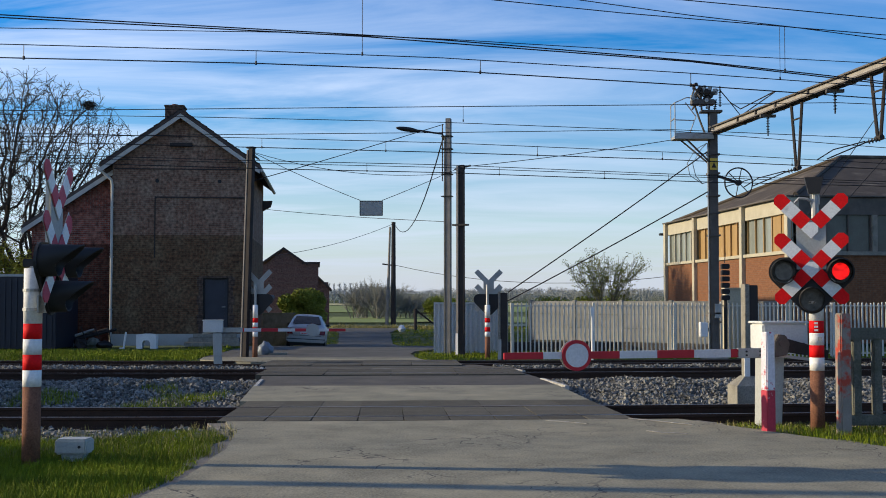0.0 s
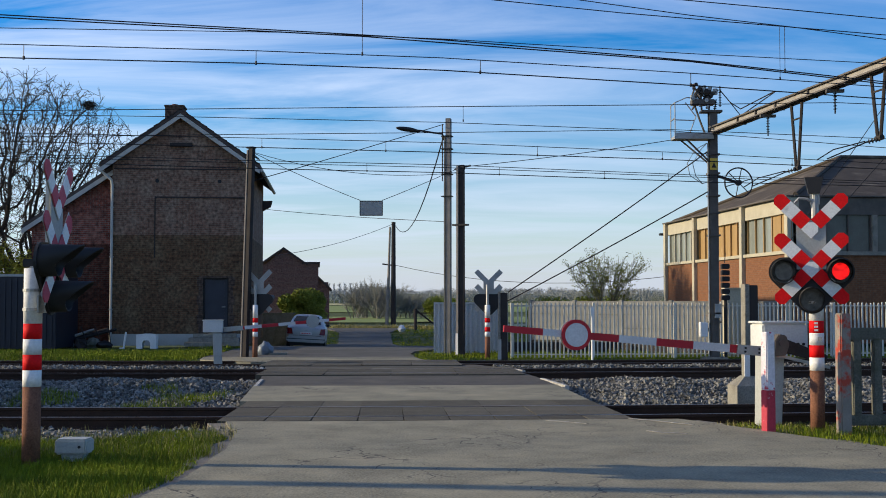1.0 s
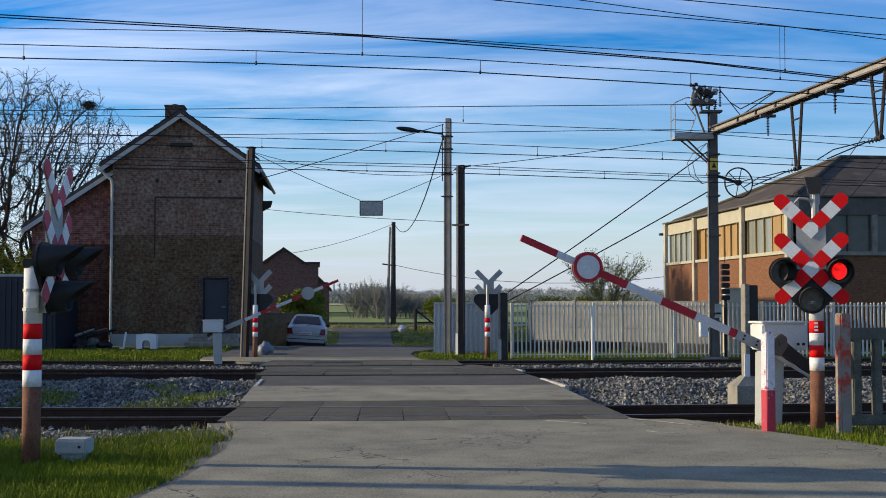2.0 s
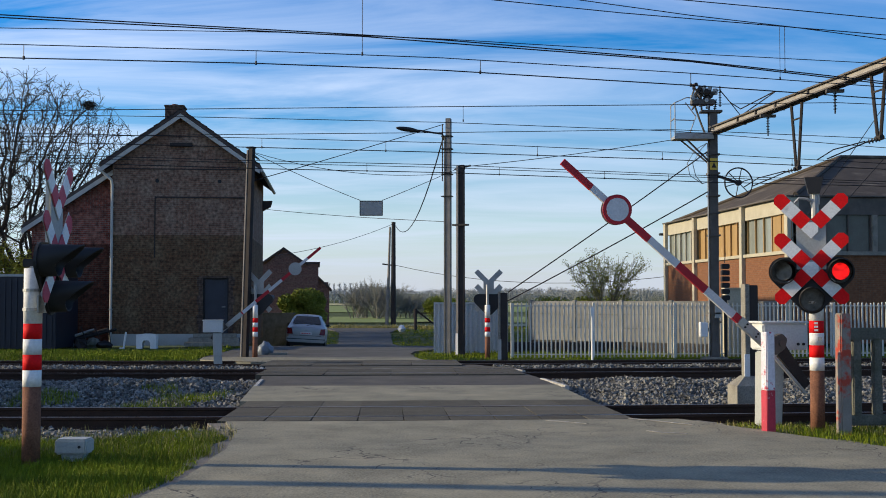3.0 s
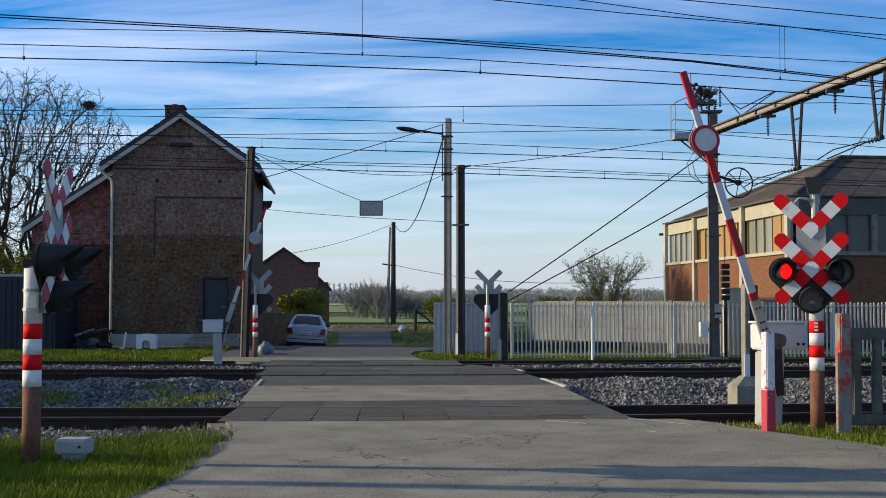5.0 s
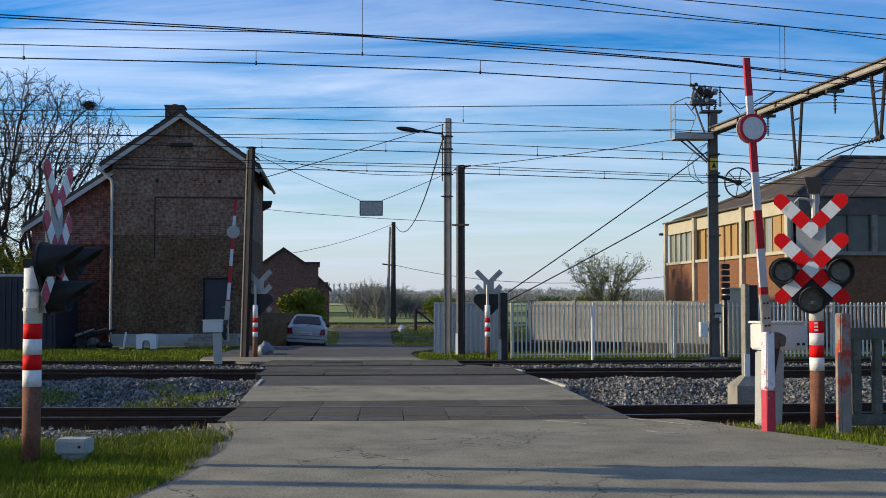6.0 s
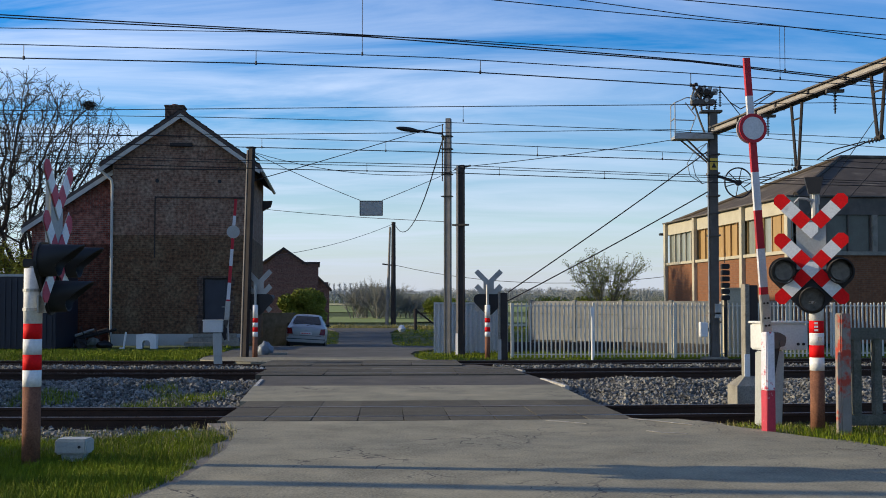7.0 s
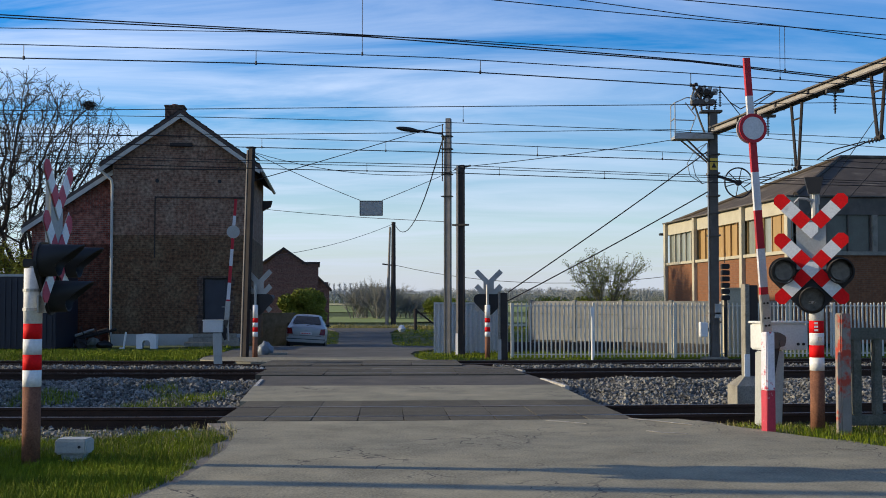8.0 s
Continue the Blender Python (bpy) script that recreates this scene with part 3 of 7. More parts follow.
# ---------- brick house ----------
def build_house():
    W, D, EAVE, APEX = 4.9, 9.0, 6.72, 8.44
    h = thing("house", pose(-7.15, 43.1, 0, 0, 0, 5.3), "old dark brick house with patched gable and darker lower wall", "house")
    # gable front with the door opening, side walls, back
    dx0, dx1, dz0, dz1 = -1.62, -0.70, 0.44, 2.46
    t = 0.3
    bm = bmesh.new()
    g = lambda pts: prism(pts, 0, t, bm)
    g([(-W, 0), (dx0, 0), (dx0, EAVE), (-W, EAVE)])
    g([(dx1, 0), (0, 0), (0, EAVE), (dx1, EAVE)])
    g([(dx0, dz1), (dx1, dz1), (dx1, EAVE), (dx0, EAVE)])
    g([(dx0, 0), (dx1, 0), (dx1, dz0), (dx0, dz0)])
    g([(-W, EAVE), (0, EAVE), (-W / 2, APEX)])
    bmesh.ops.remove_doubles(bm, verts=bm.verts, dist=1e-5)
    part("gable_wall", bm, BRICK, h)
    part("side_wall", box(-t, 0, t, D, 0, EAVE), BRICK, h)
    part("side_wall", box(-W, -W + t, t, D, 0, EAVE), BRICK, h)
    bm = prism([(-W + t, 0), (-t, 0), (-t, EAVE), (-W / 2, APEX - 0.2), (-W + t, EAVE)], D - t, D)
    part("back_wall", bm, BRICK, h)
    # raised outline of a bricked-up panel, and a corbel course
    part("lintel_course", box(-3.35, -0.15, -0.025, 0, 5.38, 5.43), POLE_DARK, h, "projecting brick course")
    part("lintel_course", box(-W + 0.05, -0.05, -0.02, 0, 6.42, 6.46), POLE_DARK, h, "projecting brick course")
    part("panel_edge", box(-3.39, -3.35, -0.02, 0, 3.2, 5.44), POLE_DARK, h, "edge of a bricked-up panel")
    part("vent_slot", box(-2.85, -2.05, -0.12, 0.0, 7.26, 7.40, 0.01), POLE_DARK, h, "dark slot vent under the gable")
    for x in (-3.3, -1.05):
        part("wall_tie", disc(0.07, -0.03, 0, 10, x, 6.0), BLACK, h, "iron wall tie plate")
    # plinth, pale rendered, with door steps
    part("plinth", box(-W - 0.03, dx0 - 0.25, -0.05, 0, 0, 0.42, 0.01), CABINET, h, "pale grey rendered plinth")
    part("plinth", box(dx1 + 0.25, 0.03, -0.05, 0, 0, 0.42, 0.01), CABINET, h, "pale grey rendered plinth")
    for k in range(3):
        part("step", box(dx0 - 0.55 + 0.12 * k, dx1 + 0.55 - 0.12 * k, -0.95 + 0.3 * k, -0.06, 0.145 * k, 0.145 * (k + 1), 0.012), CONCRETE, h, "worn concrete step")
    d = part("door", box(dx0 + 0.05, dx1 - 0.05, 0.12, 0.17, dz0, dz1 - 0.05, 0.004), mat("dark_blue_door", (0.022, 0.028, 0.045), (0.016, 0.02, 0.032), 3, 0.45), h, "dark blue painted door")
    for z0, z1 in ((0.55, 1.3), (1.4, 2.3)):
        part("door_panel", box(dx0 + 0.16, dx1 - 0.16, 0.105, 0.12, z0, z1, 0.006), d.data.materials[0], d)
    part("handle", tube([(dx1 - 0.13, 0.12, 1.4), (dx1 - 0.13, 0.07, 1.4), (dx1 - 0.24, 0.07, 1.4)], 0.012, 6), STEEL, d)
    fr = bmesh.new()
    box(dx0, dx0 + 0.05, 0.06, 0.2, dz0, dz1, bm=fr); box(dx1 - 0.05, dx1, 0.06, 0.2, dz0, dz1, bm=fr); box(dx0 + 0.05, dx1 - 0.05, 0.06, 0.2, dz1 - 0.05, dz1, bm=fr)
    part("door_frame", fr, BLACK, h)
    for sx, x in ((0, dx0 - 0.16), (1, dx1)):
        for k in range(6):
            e = 0.06 * (k % 2)
            part("jamb_stone", box(x - e * (1 - sx), x + 0.16 + e * sx, -0.014, 0, dz0 + k * 0.34 + 0.01, dz0 + (k + 1) * 0.34), SOOT_BRICK, h)
    part("door_lintel", box(dx0 - 0.14, dx1 + 0.14, -0.018, 0, dz1, dz1 + 0.07), SOOT_BRICK, h)
    # roof: two slopes with thickness and a dark verge, pale bargeboards
    sl = (APEX - EAVE) / (W / 2)
    ov, th = 0.42, 0.14
    for s in (-1, 1):
        xo = s * (W / 2 + (ov if s > 0 else 0.42))
        zo = APEX - sl * abs(xo)
        bm = prism([(-W / 2, APEX + 0.02), (-W / 2 + xo, zo + 0.02), (-W / 2 + xo, zo + 0.02 + th), (-W / 2, APEX + 0.02 + th * 1.15)], -0.30, D + 0.2)
        roof = part("roof_slope", bm, ROOF, h, "dark weathered tile roof slope")
        rows = 12
        for k in range(rows):       # courses of tiles, each a little proud of the next
            a, c = k / rows, (k + 1) / rows
            x0, x1 = xo * a, xo * c
            z0, z1 = APEX - sl * abs(x0), APEX - sl * abs(x1)
            bmk = prism([(-W / 2 + x0, z0 + th + 0.03), (-W / 2 + x1, z1 + th + 0.03), (-W / 2 + x1, z1 + th + 0.075), (-W / 2 + x0, z0 + th + 0.045)], -0.33, D + 0.22)
            part("tile_course", bmk, ROOF, roof)
        bm = prism([(-W / 2, APEX - 0.16), (-W / 2 + xo, zo - 0.16), (-W / 2 + xo, zo + 0.01), (-W / 2, APEX + 0.01)], -0.30, -0.26)
        part("bargeboard", bm, WHITE_WOOD, h, "pale painted bargeboard")
        part("soffit", prism([(-W / 2 + s * 0.02, APEX - 0.04), (-W / 2 + xo, zo - 0.04), (-W / 2 + xo, zo + 0.0), (-W / 2 + s * 0.02, APEX + 0.0)], -0.26, -0.004), WHITE_WOOD, h)
        part("gutter", tube([(-W / 2 + xo + s * 0.06, -0.25, zo - 0.02), (-W / 2 + xo + s * 0.06, D + 0.1, zo - 0.02)], 0.065, 8), STEEL, h)
    ch = part("chimney", box(-3.15, -2.47, 0.7, 1.5, 7.7, 8.85, 0.01), SOOT_BRICK, h, "short brick chimney")
    part("chimney_cap", box(-3.18, -2.44, 0.67, 1.53, 8.85, 8.92, 0.01), SOOT_BRICK, ch)
    part("chimney_pot", tube([(-2.85, 1.1, 8.92), (-2.85, 1.1, 9.0)], 0.11, 10), BRICK_RED, ch)
    # downpipe with an offset at the eaves
    part("downpipe", tube([(-W - 0.42, -0.2, 6.36), (-W - 0.30, -0.14, 6.26), (-W - 0.03, -0.09, 6.02), (-W + 0.0, -0.07, 5.85), (-W + 0.0, -0.07, 0.1)], 0.05, 8), WHITE_WOOD, h, "pale zinc downpipe")
    for z in (1.3, 3.2, 5.0):
        part("pipe_clip", box(-W - 0.065, -W + 0.065, -0.13, 0.0, z, z + 0.04), STEEL, h)
    # lean-to wing under a long low roof
    bm = prism([(-W - 2.95, 0), (-W - 0.01, 0), (-W - 0.01, 6.28), (-W - 2.95, 4.28)], 0.5, 0.8)
    part("wing_wall", bm, BRICK_WING, h, "red brick wall of the lean-to wing")
    part("wing_side", box(-W - 2.95, -W - 2.65, 0.8, 7, 0, 4.1), BRICK_RED, h)
    part("wing_roof", prism([(-W - 0.01, 6.42), (-W - 3.25, 4.22), (-W - 3.25, 4.36), (-W - 0.01, 6.58)], 0.15, 7.2), ROOF, h, "long low tiled roof of the wing")
    part("wing_bargeboard", prism([(-W - 0.01, 6.24), (-W - 3.25, 4.04), (-W - 3.25, 4.22), (-W - 0.01, 6.42)], 0.15, 0.19), WHITE_WOOD, h, "pale painted bargeboard")
    # vent box and hopper by the far eave
    part("eave_return", prism([(0.0, 5.55), (0.35, 5.75), (0.42, 6.0), (0.0, 6.0)], D - 0.6, D - 0.2), ROOF, h)
    return h


build_house()


# ---------- factory ----------
def build_factory():
    # local x runs along the lit side from its far end to the near corner, local y into the building
    f = thing("factory_hall", pose(11.6, 61.0, 0, 0, 0, math.degrees(math.atan2(-16.5, 1.6))), "long brick factory hall with cream panels and strip windows", "factory")
    LEN, DEP, EAVE, RIDGE = 16.6, 24.0, 5.55, 8.1
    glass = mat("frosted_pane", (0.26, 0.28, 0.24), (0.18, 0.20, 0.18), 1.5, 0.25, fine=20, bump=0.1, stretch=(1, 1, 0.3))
    # Darker copy for the front panes, with that side's shade in the colour.
    shade_glass = mat("shaded_pane", (0.07, 0.085, 0.08), (0.045, 0.055, 0.052), 1.5, 0.2, fine=20, bump=0.1)
    # side wall in three bays
    posts = (0.0, 4.8, 11.3, LEN - 0.32)
    part("lower_wall", box(0, LEN, 0, 0.3, 0, 3.42), BRICK_FACTORY, f, "orange brick lower wall")
    part("sill_course", box(-0.05, LEN + 0.05, -0.10, 0.3, 3.42, 3.55), CREAM, f, "cream concrete sill course")
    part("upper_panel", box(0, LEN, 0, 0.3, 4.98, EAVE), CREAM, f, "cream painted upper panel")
    for x in posts:
        part("pilaster", box(x, x + 0.32, -0.16, 0, 0, EAVE + 0.02, 0.01), CREAM, f, "cream concrete pilaster")
    for i, (a, c) in enumerate(zip(posts, posts[1:])):
        x0, x1 = a + 0.32, c
        w = part("window_band", box(x0, x1, 0.16, 0.20, 3.55, 4.98), OCHRE if i == 1 else glass, f, "ochre boarded window" if i == 1 else "strip window of wired glass")
        n = 7 if i == 1 else 5
        for k in range(n + 1):
            xx = x0 + (x1 - x0 - 0.06) * k / n
            part("mullion", box(xx, xx + 0.06, 0.08, 0.16, 3.55, 4.98), OCHRE if i else CREAM, w)
        if i == 2:
            for k in (3, 4):
                xx = x0 + (x1 - x0 - 0.06) * k / n
                part("boarded_pane", box(xx + 0.06, xx + (x1 - x0 - 0.06) / n, 0.12, 0.156, 3.55, 4.98), OCHRE, w, "ochre boarded pane")
        part("inner_wall", box(x0, x1, 0.8, 0.85, 3.3, 5.1), CONCRETE, f)
    part("gutter", box(-0.05, LEN + 0.05, -0.2, 0.1, EAVE + 0.02, EAVE + 0.08, 0.01), MAST, f, "dark eaves gutter")
    # front wall facing the railway
    x = LEN
    part("front_lower_wall", box(x - 0.3, x, 0.3, DEP, 0, 3.35), BRICK_FACTORY, f, "brick wall in shade")
    part("front_sill", box(x - 0.3, x + 0.1, 0.3, DEP, 3.35, 3.5), CONCRETE, f)
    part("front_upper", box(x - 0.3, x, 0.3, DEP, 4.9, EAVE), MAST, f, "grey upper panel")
    for k in range(8):
        y0 = 0.5 + k * 2.9
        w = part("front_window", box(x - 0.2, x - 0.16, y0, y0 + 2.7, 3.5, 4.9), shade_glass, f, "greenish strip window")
        for j in range(4):
            part("mullion", box(x - 0.16, x - 0.08, y0 + j * 0.88, y0 + j * 0.88 + 0.06, 3.5, 4.9), MAST, w)
        part("front_pier", box(x - 0.3, x + 0.02, y0 + 2.7, y0 + 2.9, 3.5, 4.9), CONCRETE, f)
    part("inner_wall", box(x - 0.9, x - 0.85, 0.6, DEP, 3.3, 5.0), CONCRETE, f)
    part("front_gutter", box(x - 0.1, x + 0.1, 0.1, DEP, EAVE + 0.02, EAVE + 0.08, 0.01), MAST, f)
    part("back_wall", box(0, 0.3, 0.3, DEP, 0, EAVE), BRICK_FACTORY, f)
    # hipped roof as a closed shell
    bm = bmesh.new()
    o = -0.3
    a = [bm.verts.new(p) for p in ((-o, -o, EAVE + 0.1), (LEN + o, -o, EAVE + 0.1), (LEN + o, DEP, EAVE + 0.1), (-o, DEP, EAVE + 0.1))]
    r0, r1 = bm.verts.new((LEN / 2, 5.7, RIDGE)), bm.verts.new((LEN / 2, DEP, RIDGE))
    for q in ((a[0], a[1], r0), (a[1], a[2], r1, r0), (a[3], a[0], r0, r1), (a[2], a[3], r1), (a[3], a[2], a[1], a[0])):
        bm.faces.new(q)
    roof = part("roof", bm, SLATE, f, "brown-grey hipped sheet roof")
    part("hip_cap", tube([(LEN + o, -o, EAVE + 0.14), (LEN / 2, 5.7, RIDGE + 0.04)], 0.10, 6), SLATE, roof)
    part("hip_cap", tube([(-o, -o, EAVE + 0.14), (LEN / 2, 5.7, RIDGE + 0.04)], 0.10, 6), SLATE, roof)
    part("ridge_cap", tube([(LEN / 2, 5.7, RIDGE + 0.03), (LEN / 2, DEP, RIDGE + 0.03)], 0.12, 6), SLATE, roof)
    part("wall_lamp", box(-0.35, -0.05, -0.3, -0.05, 5.0, 5.12, 0.02), BLACK, f)
    return f


build_factory()


# ---------- barriers and signals ----------
def striped_bar(root, name, x0, x1, h0, h1, d, n, first_red, drop):
    """A tapered square bar along -x from x0 to x1, in n red and white lengths."""
    for i in range(n):
        a, c = x0 + (x1 - x0) * i / n, x0 + (x1 - x0) * (i + 1) / n
        ha, hc = h0 + (h1 - h0) * i / n, h0 + (h1 - h0) * (i + 1) / n
        bm = bmesh.new()
        va = [bm.verts.new((-a, y, z)) for y, z in ((-d / 2, -ha / 2 - drop), (d / 2, -ha / 2 - drop), (d / 2, ha / 2 - drop), (-d / 2, ha / 2 - drop))]
        vc = [bm.verts.new((-c, y, z)) for y, z in ((-d / 2, -hc / 2 - drop), (d / 2, -hc / 2 - drop), (d / 2, hc / 2 - drop), (-d / 2, hc / 2 - drop))]
        bm.faces.new(va); bm.faces.new(vc)
        for k in range(4):
            bm.faces.new((va[k], va[(k + 1) % 4], vc[(k + 1) % 4], vc[k]))
        red = (i % 2 == 0) == first_red
        part(name, bm, BOOM_RED if red else BOOM_WHITE, root, "red painted length" if red else "white painted length")


def build_boom(m, length, disc_at, label, n, sign=0.20, deep=1.0, tail=0.72):
    """A barrier boom; its origin is the pivot, it points along -x, and hangs 0.178 m under the pivot."""
    b = thing("barrier_boom", m, label, "barrier boom", "booms of the crossing")
    bar = part("clamp", box(-0.62, 0.10, -0.035, 0.035, -0.245, -0.115, 0.01), STEEL, b, "bolted steel clamp")
    for x in (-0.2, -0.3, -0.5):
        part("bolt", disc(0.014, -0.05, -0.03, 8, x, -0.155), BLACK, bar)
        part("bolt", disc(0.014, -0.05, -0.03, 8, x, -0.205), BLACK, bar)
    striped_bar(b, "boom_length", 0.20, length, 0.112 * deep, 0.086 * deep, 0.05, n, True, 0.178)
    # round sign on the boom
    R0 = sign
    s = part("round_sign", disc(R0, -0.052, -0.034, 36, -disc_at, -0.178), BOOM_RED, b, "round sign with a red rim")
    part("sign_face", disc(R0 * 0.77, -0.058, -0.052, 36, -disc_at, -0.178), BOOM_WHITE, s, "pale face")
    s = part("round_sign_back", disc(R0, 0.034, 0.052, 36, -disc_at, -0.178), GREYSIGN, b, "grey back of the sign")
    # counterweight arm behind the pivot
    bm = prism([(-0.10, -0.24), (0.08, -0.21), (0.12, -0.06), (0.06, 0.06), (-0.04, 0.07), (-0.10, -0.03)], -0.07, 0.07)
    bmesh.ops.bevel(bm, geom=bm.edges[:], offset=0.012, segments=2, affect="EDGES")
    part("hub", bm, MAST, b, "dark grey pivot hub")
    part("counterweight_arm", prism([(0.02, -0.16), (tail, -0.16 - 0.155 * tail), (tail + 0.02, -0.16), (0.08, 0.02)], 0.03, 0.09), POLE_DARK, b, "dark counterweight arm")
    part("tie_bar", prism([(-0.02, -0.235), (tail + 0.04, -0.238 - 0.141 * tail), (tail + 0.04, -0.198 - 0.141 * tail), (-0.02, -0.195)], -0.02, 0.02), STEEL, b, "pale steel tie bar")
    return b


BOOM_AT = (4.542, 15.9, 1.14)
near_boom = build_boom(pose(*BOOM_AT, 0, 0, 11.0), 3.83, 2.866, "red and white barrier boom with a round sign", 7)
FAR_AT = (-6.05, 31.9, 1.03)
far_boom = build_boom(pose(*FAR_AT, 0, 0, 186.0), 3.40, 2.50, "far red and white barrier boom seen from behind", 7, 0.175, 0.85, 0.42)


def build_drive(m, label):
    """The housing and pedestal that carry a boom."""
    d = thing("barrier_drive", m, label, "barrier drive", "drives of the booms")
    bm = prism([(-0.17, 0.0), (0.09, 0.0), (0.14, 1.02), (-0.15, 1.02)], 0.12, 0.44)
    bmesh.ops.bevel(bm, geom=bm.edges[:], offset=0.02, segments=2, affect="EDGES")
    part("pedestal", bm, CABINET, d, "tapered grey pedestal")
    b = part("housing", box(-0.19, 0.46, 0.10, 0.50, 1.04, 1.40, 0.02), HOUSING, d, "pale metal housing")
    part("lid", box(-0.21, 0.48, 0.08, 0.52, 1.40, 1.43, 0.008), HOUSING, b)
    part("lock", disc(0.02, 0.085, 0.10, 10, 0.32, 1.12), BLACK, b)
    part("lock", disc(0.02, 0.085, 0.10, 10, 0.40, 1.12), BLACK, b)
    part("axle", disc(0.045, -0.085, 0.12, 14, 0.0, 1.14), MAST, d)
    return d


build_drive(pose(4.542, 15.9, -0.05, 0, 0, 11.0), "pale grey barrier drive on a tapered pedestal in grass")
build_drive(pose(-6.10, 31.9, -0.1, 0, 0, 186.0) @ Matrix.Diagonal((0.8, 0.7, 0.86, 1)), "far pale grey barrier drive on a pedestal")


# ---------- overhead line ----------
def wire_points(v, xz, reach=45):
    """Points of a wire that runs with the tracks (10 cm of depth a metre), through heights xz, carried on beyond both ends."""
    (xa, za), (xb, zb) = xz[0], xz[1]
    (xc, zc), (xd, zd) = xz[-2], xz[-1]
    left = (-reach, za + 0.3 * (zb - za) / (xb - xa) * (-reach - xa))
    right = (reach, zd + 0.3 * (zd - zc) / (xd - xc) * (reach - xd))
    return [(x, v + 0.10 * x, z) for x, z in [left] + list(xz) + [right]]


def height_at(xz, x):
    for (xa, za), (xb, zb) in zip(xz, xz[1:]):
        if x <= xb:
            return za + (zb - za) * (x - xa) / (xb - xa)
    return xz[-1][1]


def dropper(root, v, x, z0, z1, r=0.006):
    part("dropper", tube([(x, v + 0.10 * x, z0), (x, v + 0.10 * x, z1)], r, 5), WIRE, root)
    part("dropper_clip", tube([(x, v + 0.10 * x, z1 - 0.02), (x, v + 0.10 * x, z1 + 0.03)], r * 3, 6), WIRE, root)


def catenary(v, contact, messenger, xs, label, r=0.0085):
    c = thing("overhead_line", Matrix(), label, "overhead line", "overhead lines over the tracks")
    part("contact_wire", tube(wire_points(v, contact), r, 5), WIRE, c)
    part("messenger_wire", tube(wire_points(v, messenger), r * 0.8, 5), WIRE, c)
    for x in xs:
        dropper(c, v, x, height_at(messenger, x), height_at(contact, x))
    return c


def lone_wire(v, xz, r, label="dark overhead feeder wire above the tracks"):
    w = thing("overhead_wire", Matrix(), label, "overhead wire", "overhead wires over the tracks")
    part("strand", tube(wire_points(v, xz), r, 5), WIRE, w)
    return w


A_MESS = [(-6.5, 5.42), (-2.8, 5.40), (0.0, 5.35), (3.85, 5.19), (7.0, 5.03)]
line_a = catenary(17.75, [(-6.5, 5.22), (-2.8, 5.21), (0.0, 5.16), (3.85, 5.0), (7.0, 4.84)], A_MESS, (-6.16, -2.8, 0.57, 3.85, 7.3, -9.6), "black contact wire and messenger with droppers above the first track", 0.0095)
A_MAIN = [(-4, 6.6), (-1.22, 6.45), (0.79, 6.26), (2.76, 6.11), (5.3, 5.96), (7.02, 5.86)]
main_a = lone_wire(17.75, A_MAIN, 0.008, "main messenger wire high above the first track")
dropper(main_a, 17.75, -1.22, 6.45, 5.38, 0.005)
dropper(main_a, 17.75, 5.36, 5.96, 5.26, 0.005)
dropper(main_a, 17.75, 5.28, 5.95, 5.13, 0.004)
lone_wire(17.9, [(-6.56, 5.89), (-1.24, 5.71), (0.0, 5.66), (3.88, 5.42), (7.06, 5.14)], 0.010)
lone_wire(17.6, [(-6.45, 5.78), (-1.22, 5.62), (0.0, 5.55), (3.82, 5.34), (6.94, 5.05)], 0.010)
lone_wire(18.6, [(-6.81, 5.85), (-2.53, 5.88), (0.0, 5.83), (4.03, 5.68), (7.34, 5.58)], 0.007)
lone_wire(18.4, [(2.13, 6.47), (4.0, 6.26), (5.67, 6.11), (7.27, 5.94)], 0.008)
lone_wire(16.8, [(3.51, 6.09), (5.05, 5.99), (6.64, 5.88)], 0.008)
B_CON = [(-10.13, 5.29), (-4.15, 5.22), (0.0, 5.16), (5.27, 5.06), (10.91, 4.88)]
line_b = catenary(27.75, B_CON, [(-10.13, 5.49), (-4.15, 5.44), (0.0, 5.39), (6.0, 5.22), (10.91, 5.02)], (-7.3, -4.23, -1.35, 2.26, 5.30, 8.53), "contact wire and messenger with droppers above the middle track", 0.011)
B_MAIN = [(-10.14, 5.99), (-5.83, 6.10), (0.0, 6.25), (5.56, 6.39), (9.67, 6.51), (10.94, 6.48)]
main_b = lone_wire(27.75, B_MAIN, 0.010, "main messenger wire high above the middle track")
dropper(main_b, 27.75, 0.48, 6.25, 5.92, 0.006)
lone_wire(28.5, [(-10.41, 6.02), (-5.99, 6.03), (0.0, 5.99), (5.7, 5.86), (11.22, 5.51)], 0.009)
line_c = catenary(31.45, [(-11.47, 5.26), (-4.69, 5.13), (0.0, 5.08), (7.15, 4.9), (12.36, 4.83)], [(-11.47, 5.45), (-4.7, 5.34), (0.0, 5.29), (7.15, 5.08), (12.36, 4.96)], (-5.4, -2.03, 1.52, 4.4, 6.17), "contact wire and messenger with droppers above the outermost track", 0.012)
lone_wire(31.3, [(-11.42, 5.36), (-4.67, 5.26), (0.0, 5.20), (7.12, 5.01), (12.3, 4.88)], 0.009)
lone_wire(31.45, [(-11.48, 5.88), (-4.7, 6.05), (0.0, 6.16), (6.29, 6.33), (12.38, 6.16)], 0.010)


def sag(a, b, drop, n=12):
    a, b = Vector(a), Vector(b)
    return [a.lerp(b, i / n) - Vector((0, 0, drop * 4 * (i / n) * (1 - i / n))) for i in range(n + 1)]


